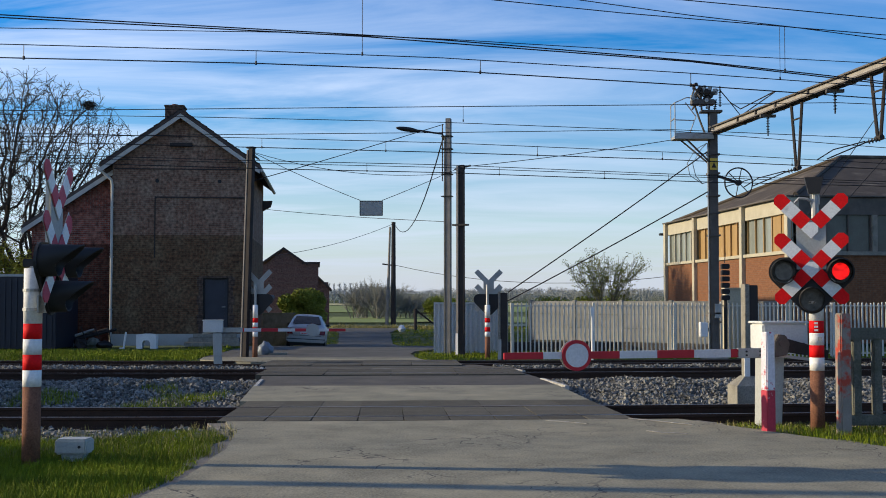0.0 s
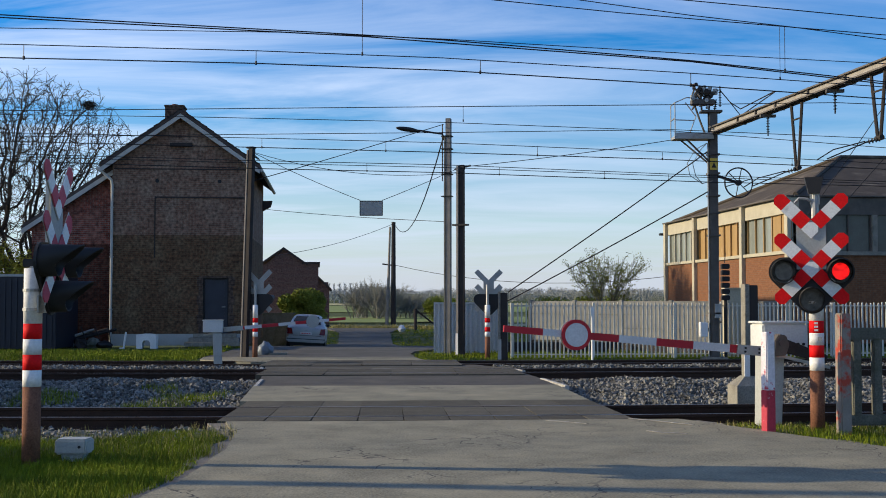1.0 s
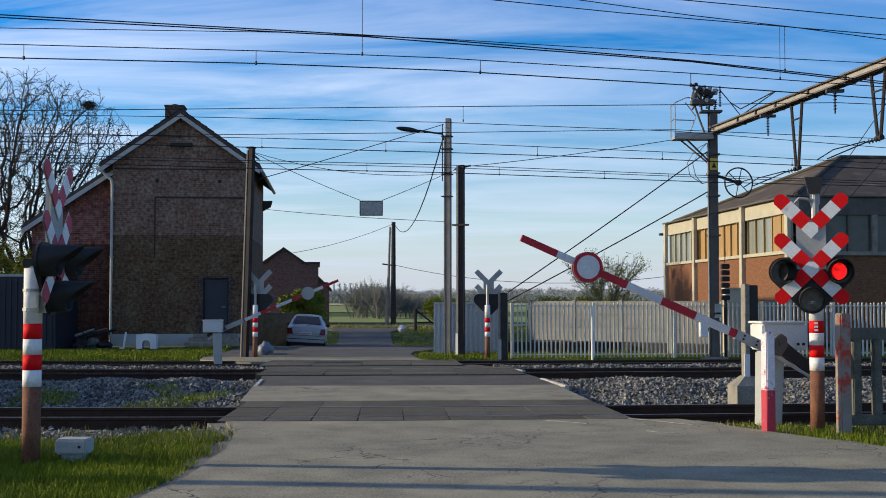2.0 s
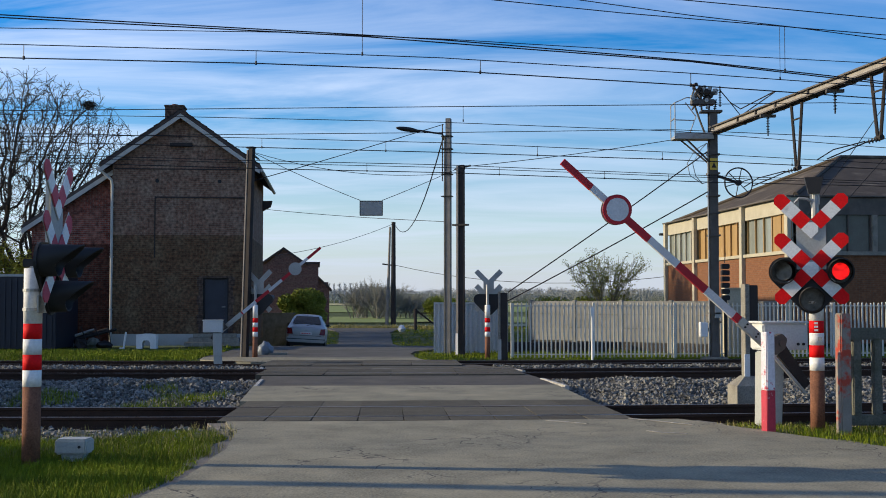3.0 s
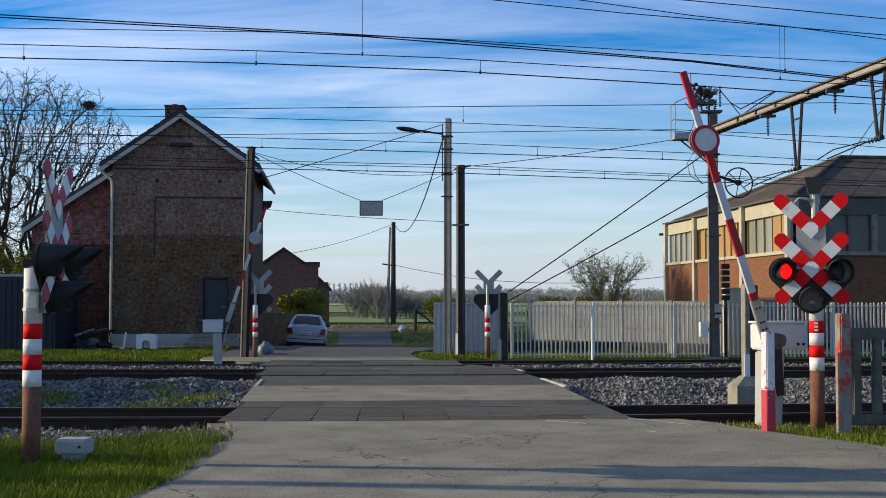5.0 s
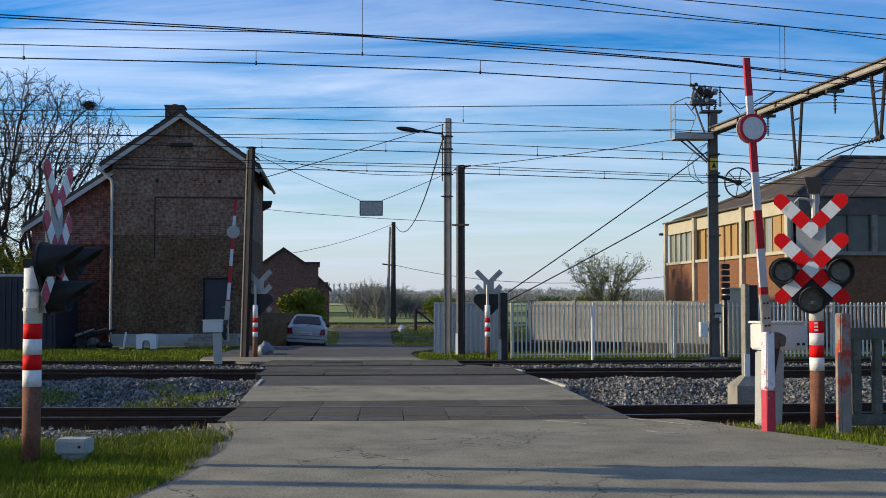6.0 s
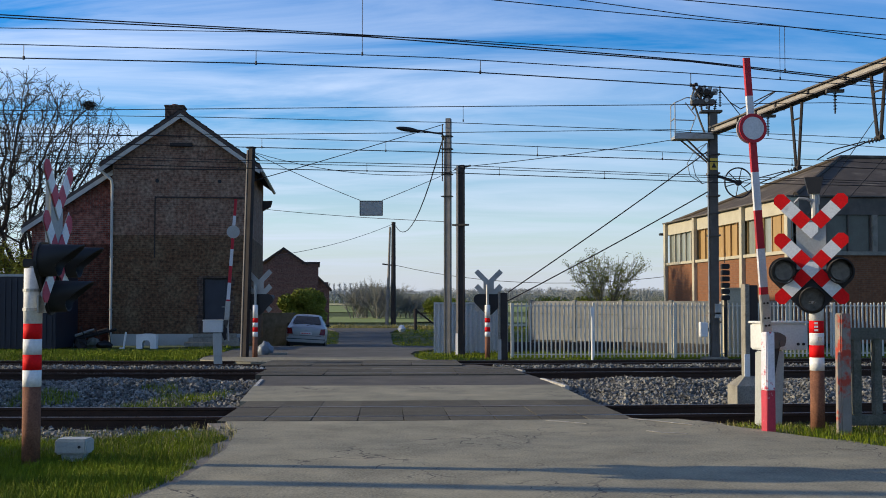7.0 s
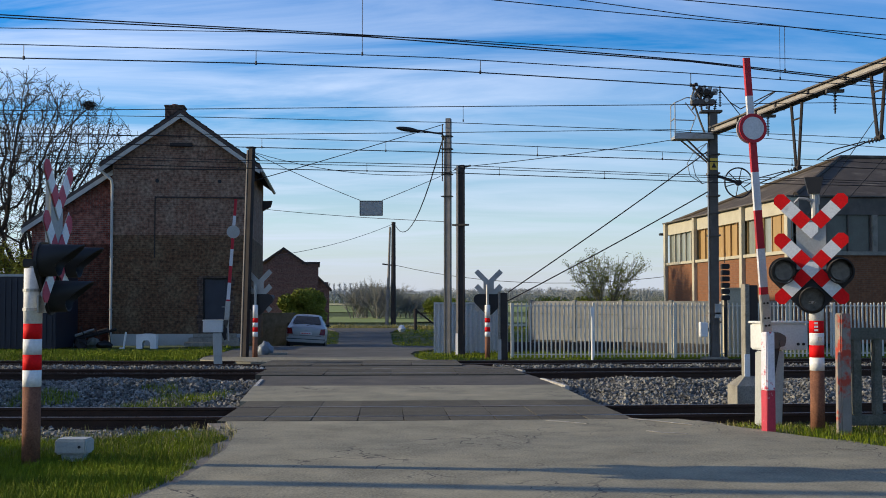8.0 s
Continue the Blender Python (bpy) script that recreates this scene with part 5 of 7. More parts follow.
# ---------- near side posts ----------
def build_near_posts():
    p = thing("guard_post", pose(4.16, 15.1, -0.1, 0, 0, 20), "chipped red and white painted concrete guard post", "guard post")
    chip_w = mat("chipped_white_paint", (0.74, 0.70, 0.72), (0.62, 0.58, 0.60), 6, 0.7, fine=40, bump=0.3, spots=(0.45, 0.05, 0.09), spot_scale=9, spot_lo=0.56, spot_hi=0.62)
    chip_r = mat("chipped_red_paint", (0.50, 0.03, 0.06), (0.38, 0.03, 0.05), 6, 0.7, fine=40, bump=0.3, spots=(0.55, 0.46, 0.45), spot_scale=9, spot_lo=0.62, spot_hi=0.68)
    part("upper_post", box(-0.065, 0.065, -0.065, 0.065, 0.62, 1.36, 0.012), chip_w, p, "chipped white upper part")
    part("lower_post", box(-0.066, 0.066, -0.066, 0.066, 0, 0.62, 0.008), chip_r, p, "faded red lower part")
    chip_c = mat("flaking_concrete", (0.31, 0.265, 0.225), (0.21, 0.185, 0.155), 5, 0.9, fine=40, bump=0.4, spots=(0.42, 0.07, 0.045), spot_scale=3.2, spot_lo=0.50, spot_hi=0.57)
    p = thing("fence_post", pose(5.125, 15.1, -0.1, 0, 0, 12), "weathered concrete post with flaking red paint", "fence post")
    part("post", box(-0.075, 0.075, -0.075, 0.075, 0, 1.60, 0.015), chip_c, p)
    f = thing("concrete_fence", pose(5.36, 15.75, -0.1, 0, 0, 6), "grey mossy concrete post and rail fence", "fence")
    part("top_rail", box(0.0, 4.0, -0.06, 0.06, 1.24, 1.40, 0.015), MOSSY, f)
    part("low_rail", box(0.0, 4.0, -0.05, 0.05, 0.10, 0.24, 0.015), MOSSY, f)
    for i in range(14):
        part("baluster", box(0.10 + i * 0.29, 0.22 + i * 0.29, -0.05, 0.05, 0.24, 1.24, 0.012), MOSSY, f)
    s = thing("steel_stub", pose(5.22, 20.1, -0.2, 0, 0, 5), "short steel post on a concrete block between tracks", "post")
    bm = bmesh.new()
    a = [bm.verts.new(q) for q in ((-0.30, -0.25, 0), (0.16, -0.25, 0), (0.16, 0.25, 0), (-0.30, 0.25, 0), (-0.30, -0.25, 0.42), (0.16, -0.25, 0.42), (0.16, 0.25, 0.42), (-0.30, 0.25, 0.42), (-0.12, -0.12, 0.58), (0.13, -0.12, 0.58), (0.13, 0.12, 0.58), (-0.12, 0.12, 0.58))]
    for q in ((0, 1, 5, 4), (1, 2, 6, 5), (2, 3, 7, 6), (3, 0, 4, 7), (4, 5, 9, 8), (5, 6, 10, 9), (6, 7, 11, 10), (7, 4, 8, 11), (8, 9, 10, 11), (3, 2, 1, 0)):
        bm.faces.new([a[i] for i in q])
    part("block", bm, CONCRETE, s, "chamfered concrete block")
    # One post: shaded right and sunlit left are coloured as two materials.
    part("post", box(-0.02, 0.13, -0.10, 0.10, 0.55, 2.12, 0.008), POLE_DARK, s, "dark steel post")
    part("sunlit_post_face", box(-0.10, -0.02, -0.11, 0.11, 0.55, 2.14, 0.008), CONCRETE, s, "pale face")
    part("plate", box(-0.125, -0.03, -0.125, -0.11, 0.55, 0.95), WHITE, s)
    b = thing("cable_box", pose(-3.91, 12.55, -0.03, 0, 0, -3), "small blue-grey cable box standing in grass", "cable box")
    part("lid", box(-0.17, 0.17, -0.13, 0.13, 0.08, 0.24, 0.02), CABINET, b)
    part("foot", box(-0.11, 0.12, -0.09, 0.09, 0, 0.08, 0.01), CABINET, b)
    part("bolt", disc(0.015, -0.145, -0.13, 8, 0.1, 0.16), BLACK, b)


build_near_posts()


# ---------- signals ----------
LAMP_ON = glow_mat("lit_red_lamp", (0.9, 0.008, 0.008), 1.1)


def ripple(m):
    """Uneven light through a fluted lamp lens."""
    nt = m.node_tree
    n, r, tc = nt.nodes.new("ShaderNodeTexNoise"), nt.nodes.new("ShaderNodeMapRange"), nt.nodes.new("ShaderNodeTexCoord")
    n.inputs["Scale"].default_value = 16
    r.inputs["From Min"].default_value, r.inputs["From Max"].default_value = 0.35, 0.65
    r.inputs["To Min"].default_value, r.inputs["To Max"].default_value = 0.35, 1.7
    nt.links.new(tc.outputs["Object"], n.inputs["Vector"])
    nt.links.new(n.outputs["Fac"], r.inputs["Value"])
    nt.links.new(r.outputs[0], nt.nodes["Principled BSDF"].inputs["Emission Strength"])


ripple(LAMP_ON)
LENS = glass_mat("smoked_lens", (0.75, 0.72, 0.70), 0.08)
BLACK_MATT = mat("black_lamp_cup", (0.02, 0.02, 0.02), (0.03, 0.03, 0.03), 8, 0.8)
LENS_FACE = mat("dull_lens_backing", (0.12, 0.118, 0.11), (0.055, 0.053, 0.05), 14, 0.12, fine=60, bump=0.3)
SQ = 0.176


def bar_squares(root, cx, cz, ang, first, last, colours, y, paint):
    """Painted squares of a crossbuck arm, along the way ang from the centre."""
    for k in range(first, last + 1):
        c, s = math.cos(radians(ang)), math.sin(radians(ang))
        px, pz = cx + c * SQ * k, cz + s * SQ * k
        h = SQ / 2 * 0.995
        pts = [(-h, -h), (h, -h), (h, h), (-h, h)]
        if k == last:
            pts = [(-h, -h), (h - 0.05, -h), (h, -h + 0.05), (h, h - 0.05), (h - 0.05, h), (-h, h)]
        red = colours[k - first]
        bm = prism([(px + c * a - s * b, pz + s * a + c * b) for a, b in pts], y, y + 0.012)
        part("arm_square", bm, paint if red else WHITE, root, "red square" if red else "white square")


def build_signal(m, label, front=True, arm=0.0, paint=RED):
    """A crossing signal: striped post, black lamp board and a double St Andrew's cross; z = 0 at the ground. arm: reach of the board before the post."""
    g = thing("crossing_signal", m, label, "crossing signal", "signals of the crossing")
    R0 = 0.092
    part("post_foot", tube([(0, 0, 0), (0, 0, 0.80)], R0, 20), RUST, g, "rusty brown post foot", True)
    bands = ((0.80, 0.97, WHITE), (0.97, 1.13, RED), (1.13, 1.29, WHITE), (1.29, 1.45, RED), (1.45, 2.02 if arm else 1.9, WHITE))
    for z0, z1, k in bands:
        part("post_band", tube([(0, 0, z0), (0, 0, z1)], R0 + 0.002, 20), k, g, "red band" if k is RED else "white band", True)
    part("upper_post", tube([(0, 0, 1.9), (0, 0, 3.16 if front else 2.6 if not arm else 2.10)], 0.05, 10), STEEL, g)
    oy = -0.12 - arm
    if arm:
        part("bracket", box(-0.05, 0.05, -arm - 0.1, 0.1, 2.03, 2.12, 0.01), BLACK, g)
        part("bracket", box(-0.03, 0.03, -arm - 0.06, -arm - 0.02, 1.75, 3.05, 0.006), STEEL, g)
        for z in (1.58, 1.78):
            part("collar", tube([(0, 0, z), (0, 0, z + 0.03)], R0 + 0.012, 16), STEEL, g)
        part("clamp_plate", box(-0.16, 0.16, -0.11, -0.09, 1.56, 1.74, 0.005), STEEL, g)
    # lamp board: rounded triangle
    cx, cz = -0.06, 2.03
    outline = []
    for ax, az, r, a0, a1 in ((0.35, 0.06, 0.19, -35, 90), (-0.35, 0.06, 0.19, 90, 215), (0, -0.30, 0.19, 215, 325)):
        for k in range(9):
            a = radians(a0 + (a1 - a0) * k / 8)
            outline.append((cx + ax + r * math.cos(a), cz + az + r * math.sin(a)))
    board = part("lamp_board", prism(outline, oy, oy + 0.03), BLACK, g, "black lamp board")
    inserts = []
    for lx, lz in ((-0.35, 0.06), (0.35, 0.06), (0, -0.30)):
        x, z = cx + lx, cz + lz
        n = 24
        # housing with a hood that is long above and short below
        bm = bmesh.new()
        ring = lambda r, y: [bm.verts.new((x + r * math.cos(2 * math.pi * k / n), y(k), z + r * math.sin(2 * math.pi * k / n))) for k in range(n)]
        cut = lambda k: oy - 0.17 - 0.25 * max(0.0, 0.25 + 0.75 * math.sin(2 * math.pi * k / n))
        o0, o1, i1, i0 = ring(0.165, lambda k: oy), ring(0.158, cut), ring(0.150, cut), ring(0.150, lambda k: oy - 0.004)
        for q, s in ((o0, o1), (o1, i1), (i1, i0)):
            for k in range(n):
                bm.faces.new((q[k], q[(k + 1) % n], s[(k + 1) % n], s[k]))
        hood = part("lamp_hood", bm, BLACK, board, "black lamp hood", True)
        part("reflector", disc(0.149, oy - 0.012, oy - 0.004, n, x, z), LENS_FACE, hood, "dull smoked lens")
        # A small glass block is added to stand for the lens highlight.
        part("lens_glint", box(x - 0.04, x + 0.04, oy - 0.020, oy - 0.013, z - 0.06, z - 0.025, 0.004), LENS, hood)
        if lz > 0 and front:
            # lamp insert: lit on one face, turned to the back while the lamp is out
            bm = bmesh.new()
            ring = lambda r, y: [bm.verts.new((r * math.cos(2 * math.pi * k / n), y, r * math.sin(2 * math.pi * k / n))) for k in range(n)]
            back, rim, lip, lit = ring(0.114, 0.006), ring(0.114, -0.130), ring(0.110, -0.130), ring(0.110, 0.0)
            bm.faces.new(back).material_index = 2
            for q, s in ((back, rim), (rim, lip), (lip, lit)):
                for k in range(n):
                    bm.faces.new((q[k], q[(k + 1) % n], s[(k + 1) % n], s[k]))
            bm.faces.new(lit).material_index = 1
            ins = part("lamp_insert", bm, [BLACK_MATT, LAMP_ON, LENS_FACE], g, "red lamp insert")
            inserts.append((ins, (x, oy - 0.145, z)))
            ins.matrix_basis = pose(x, oy - 0.145, z, 0, 0, 180)
    # crosses
    face = oy - 0.055
    plate = part("cross_plate", prism([(cx - 0.185, 2.12), (cx + 0.185, 2.12), (cx + 0.185, 2.74), (cx - 0.185, 2.74)], face + 0.018, face + 0.03), GREYSIGN, g, "bare grey backing plate")
    low, high = 2.13, 2.645
    for ang in (45, 135, 225, 315):
        bar_squares(plate, cx, low, ang, 1, 3, (True, False, True), face, paint)
    bar_squares(plate, cx, low, 45, 0, 0, (False,), face, paint)
    for ang in (45, 135):
        bar_squares(plate, cx, high, ang, 1, 3, (True, False, True), face, paint)
    bar_squares(plate, cx, high, 45, 0, 0, (False,), face, paint)
    # grey bars behind the squares
    for cz2, angs in ((low, (45, 135)), (high, (45, 135))):
        for a in angs:
            c, s = math.cos(radians(a)), math.sin(radians(a))
            reach = 0.57 if front else 0.62
            r0, r1 = (-reach, reach) if cz2 == low else (-0.05, reach)
            h = 0.0885 if front else 0.0905
            part("cross_bar", prism([(cx + c * p - s * q, cz2 + s * p + c * q) for p, q in ((r0, -h), (r1, -h), (r1, h), (r0, h))], face + 0.013 + 0.004 * (a > 90), face + 0.017 + 0.004 * (a > 90)), GREYSIGN, plate)
    if front:
        for k in range(3):      # unreadable writing on the upper red band, and a cable loop
            part("bar", box(-0.035, 0.015, -0.102, -0.094, 1.315 + k * 0.045, 1.34 + k * 0.045), WHITE, g)
        part("notice", box(0.01, 0.06, -0.096, -0.090, 1.19, 1.24), GREYSIGN, g)
        part("cable_loop", tube([(-0.05, -0.10, 1.66), (-0.045, -0.115, 1.60), (0.0, -0.12, 1.57), (0.045, -0.115, 1.60), (0.05, -0.10, 1.66)], 0.008, 6), BLACK, g)
        bm = prism([(-0.08, 3.12), (0.06, 3.12), (0.11, 3.33), (-0.13, 3.33)], -0.12, 0.1)
        part("sounder", bm, BLACK, g, "black flared sounder")
        part("sounder_mount", box(-0.06, 0.06, -0.03, 0.03, 2.98, 3.14), STEEL, g)
        part("lifting_eye", tube([(-0.26, -0.05, 3.0), (-0.2, -0.05, 3.06), (-0.1, -0.05, 3.05), (-0.02, 0, 3.0)], 0.02, 6), STEEL, g)
    return g, inserts


near_signal, near_lamps = build_signal(pose(4.90, 15.45, -0.05, 0, 0, -15), "red and white crossing signal with lamps and double cross")
build_signal(pose(-4.25, 12.2, -0.02, 0, 0, 91), "crossing signal on a striped post, turned away", False, 0.10, FADED_RED)
build_signal(pose(1.30, 34.4, -0.08, 0, 0, 184) @ Matrix.Scale(0.84, 4), "far crossing signal showing its grey back", False)
build_signal(pose(-5.47, 34.3, -0.08, 0, 0, 168) @ Matrix.Scale(0.84, 4), "far crossing signal beside a pole showing its grey back", False)


# ---------- beyond the crossing ----------
def build_car():
    c = thing("car", pose(-5.92, 50.6, -0.47, 0, 3.2, 4.5), "silver hatchback parked on the verge of the lane", "car")
    paint = mat("silver_car_paint", (0.44, 0.44, 0.43), (0.38, 0.38, 0.37), 2, 0.35, metal=0.3, fine=200, bump=0.0)
    TAIL = mat("tail_light_plastic", (0.22, 0.008, 0.012), (0.16, 0.006, 0.01), 4, 0.25, bump=0)
    car_glass = mat("tinted_car_glass", (0.02, 0.024, 0.028), (0.016, 0.02, 0.022), 2, 0.08, fine=20, bump=0)
    # rings along the car: y, half width, underside, belt line, half width and height of the top
    st = [(0.0, .70, .40, .80, .62, .88), (.05, .80, .32, .86, .66, .97), (.30, .85, .26, .91, .66, 1.03), (.42, .86, .24, .93, .64, 1.07), (.98, .87, .22, .95, .58, 1.45), (1.5, .87, .2, .95, .58, 1.49),
          (2.4, .87, .2, .94, .58, 1.44), (3.15, .87, .2, .93, .66, 1.02), (3.95, .84, .22, .84, .66, .90), (4.25, .74, .3, .65, .6, .72)]
    bm = bmesh.new()
    rings = []
    for y, w, zb, zl, wr, zr in st:
        half = [(w * .88, zb), (w * .99, zb + .12), (w, (zb + zl) / 2), (w * .985, zl - .05), (w * .96, zl), (wr + .03, zr - .06), (wr * .86, zr - .008), (wr * .4, zr + .015)]
        pts = half + [(-x, z) for x, z in reversed(half)]
        rings.append([bm.verts.new((x, y, z)) for x, z in pts])
    n = len(rings[0])
    for q, s in zip(rings, rings[1:]):
        for k in range(n):
            bm.faces.new((q[k], q[(k + 1) % n], s[(k + 1) % n], s[k]))
    bm.faces.new(rings[0]); bm.faces.new(rings[-1])
    body = part("body", bm, paint, c, "silver painted body", True)
    sub = body.modifiers.new("rounding", "SUBSURF")
    sub.levels = sub.render_levels = 2
    # rear window with slope, side windows
    def panel(name, a, mtl, lbl, parent=c, off=0.006):
        v = [Vector(p) for p in a]
        nrm = (v[1] - v[0]).cross(v[2] - v[0]).normalized()
        b = bmesh.new()
        lo, hi = [b.verts.new(p - nrm * off) for p in v], [b.verts.new(p + nrm * off) for p in v]
        b.faces.new(lo); b.faces.new(hi)
        for i in range(len(v)):
            b.faces.new((lo[i], lo[(i + 1) % len(v)], hi[(i + 1) % len(v)], hi[i]))
        return part(name, b, mtl, parent, lbl)
    panel("rear_window", [(-.60, .40, 1.085), (.60, .40, 1.085), (.57, .60, 1.225), (.48, .86, 1.40), (-.48, .86, 1.40), (-.57, .60, 1.225)], car_glass, "dark tinted rear window", c, 0.012)
    part("boot_seam", box(-.66, .66, -.012, .0, .585, .60), BLACK, c)
    part("rear_badge", box(-.06, .06, -.02, -.005, .80, .84, 0.01), STEEL, c)
    for s in (-1, 1):
        panel("side_window", [(s * .815, 1.0, .97), (s * .815, 2.6, .95), (s * .625, 2.25, 1.33), (s * .625, 1.15, 1.35)], car_glass, "dark side window", c, 0.012)
        panel("tail_light", [(s * .56, -.01, .64), (s * .80, .035, .64), (s * .82, .09, .90), (s * .62, .03, .89)], TAIL, "dark red tail light", c, 0.02)
        m = part("door_mirror", box(s * .86 - .09, s * .86 + .09, 2.45, 2.58, .93, 1.06, 0.03), BLACK, c)
        for y in (0.72, 3.35):
            w = part("wheel", tube([(s * .66, y, .31), (s * .83, y, .31)], .31, 20), BLACK, c, "black tyre")
            part("rim", tube([(s * .80, y, .31), (s * .84, y, .31)], .19, 14), STEEL, w, "grey wheel rim")
    b = part("bumper", box(-.82, .82, -.07, .16, .30, .56, 0.05), paint, c, "silver bumper")
    part("bumper_strip", box(-.81, .81, -.075, .02, .42, .47, 0.01), BLACK, b)
    part("under_tray", box(-.70, .70, .05, 4.0, .16, .34, 0.02), BLACK, c)
    p = part("plate", box(-.26, .26, -.025, -.005, .63, .74, 0.004), WHITE, c, "white number plate")
    for k in range(5):
        part("bar", box(-.19 + k * .08, -.14 + k * .08, -.03, -.025, .66, .71), RED, p)
    part("wiper", tube([(0, .2, 1.02), (.3, .3, 1.1)], .01, 5), BLACK, c)
    part("roof_aerial", tube([(0, .95, 1.42), (0, .75, 1.6)], .008, 5), BLACK, c)


build_car()


def build_barn():
    b = thing("barn", pose(-7.95, 75.0, -0.1, 0, 0, 6.1) @ pose(7.95, 0, 0), "low red brick barn with gable and lean-to", "barn")
    part("gable_wall", prism([(-12.6, 0), (-8.75, 0), (-8.75, 4.0), (-10.15, 4.95), (-11.3, 4.0), (-12.6, 4.0)], 0, 0.3), BARN_BRICK, b)
    part("annex_wall", prism([(-8.75, 0), (-7.95, 0), (-7.95, 4.05), (-8.75, 4.05)], 0.0, 0.3), BARN_BRICK, b)
    part("side_wall", box(-8.25, -7.95, 0.3, 9, 0, 4.05), BARN_BRICK, b)
    part("lean_to_wall", prism([(-7.95, 0), (-7.25, 0), (-7.25, 2.45), (-7.95, 3.1)], 0.2, 0.5), BARN_BRICK, b)
    part("lean_to_side", box(-7.5, -7.25, 0.5, 8, 0, 2.45), BARN_BRICK, b)
    part("lean_to_roof", prism([(-7.95, 3.12), (-7.1, 2.33), (-7.1, 2.45), (-7.95, 3.26)], 0.0, 8.4), ROOF, b)
    part("annex_roof", box(-9.0, -7.85, -0.1, 9, 4.05, 4.16), ROOF, b)
    for s in (-1, 1):
        part("roof_slope", prism([(-10.15, 4.95), (-10.15 + s * 1.5, 3.93), (-10.15 + s * 1.5, 4.05), (-10.15, 5.1)], -0.15, 9), ROOF, b, "dark tile roof slope")
    part("back_wall", box(-12.6, -7.25, 8.7, 9, 0, 3.0), BARN_BRICK, b)
    w = thing("garden_wall", pose(-7.8, 53.6, -0.45), "low dark mossy garden wall by the lane", "wall")
    part("wall", box(-1.6, 1.0, 0, 0.22, 0, 1.45), MOSSY, w)
    part("coping", box(-1.65, 1.05, -0.03, 0.25, 1.45, 1.52, 0.01), MOSSY, w)
    g = thing("storage_container", pose(-15.4, 40.0, -0.1), "dark navy steel storage container beside the house", "container")
    navy = mat("navy_sheet", (0.012, 0.016, 0.028), (0.008, 0.011, 0.02), 2, 0.5, fine=20, bump=0.1)
    body = part("body", box(-3.0, 2.25, 0, 2.4, 0.1, 2.55, 0.02), navy, g)
    for k in range(26):
        part("rib", box(-2.95 + k * 0.2, -2.87 + k * 0.2, -0.03, 0, 0.2, 2.45), navy, body)
    part("top_edge", box(-3.02, 2.27, -0.04, 0.02, 2.55, 2.64, 0.01), CABINET, g, "pale top edge")


build_barn()


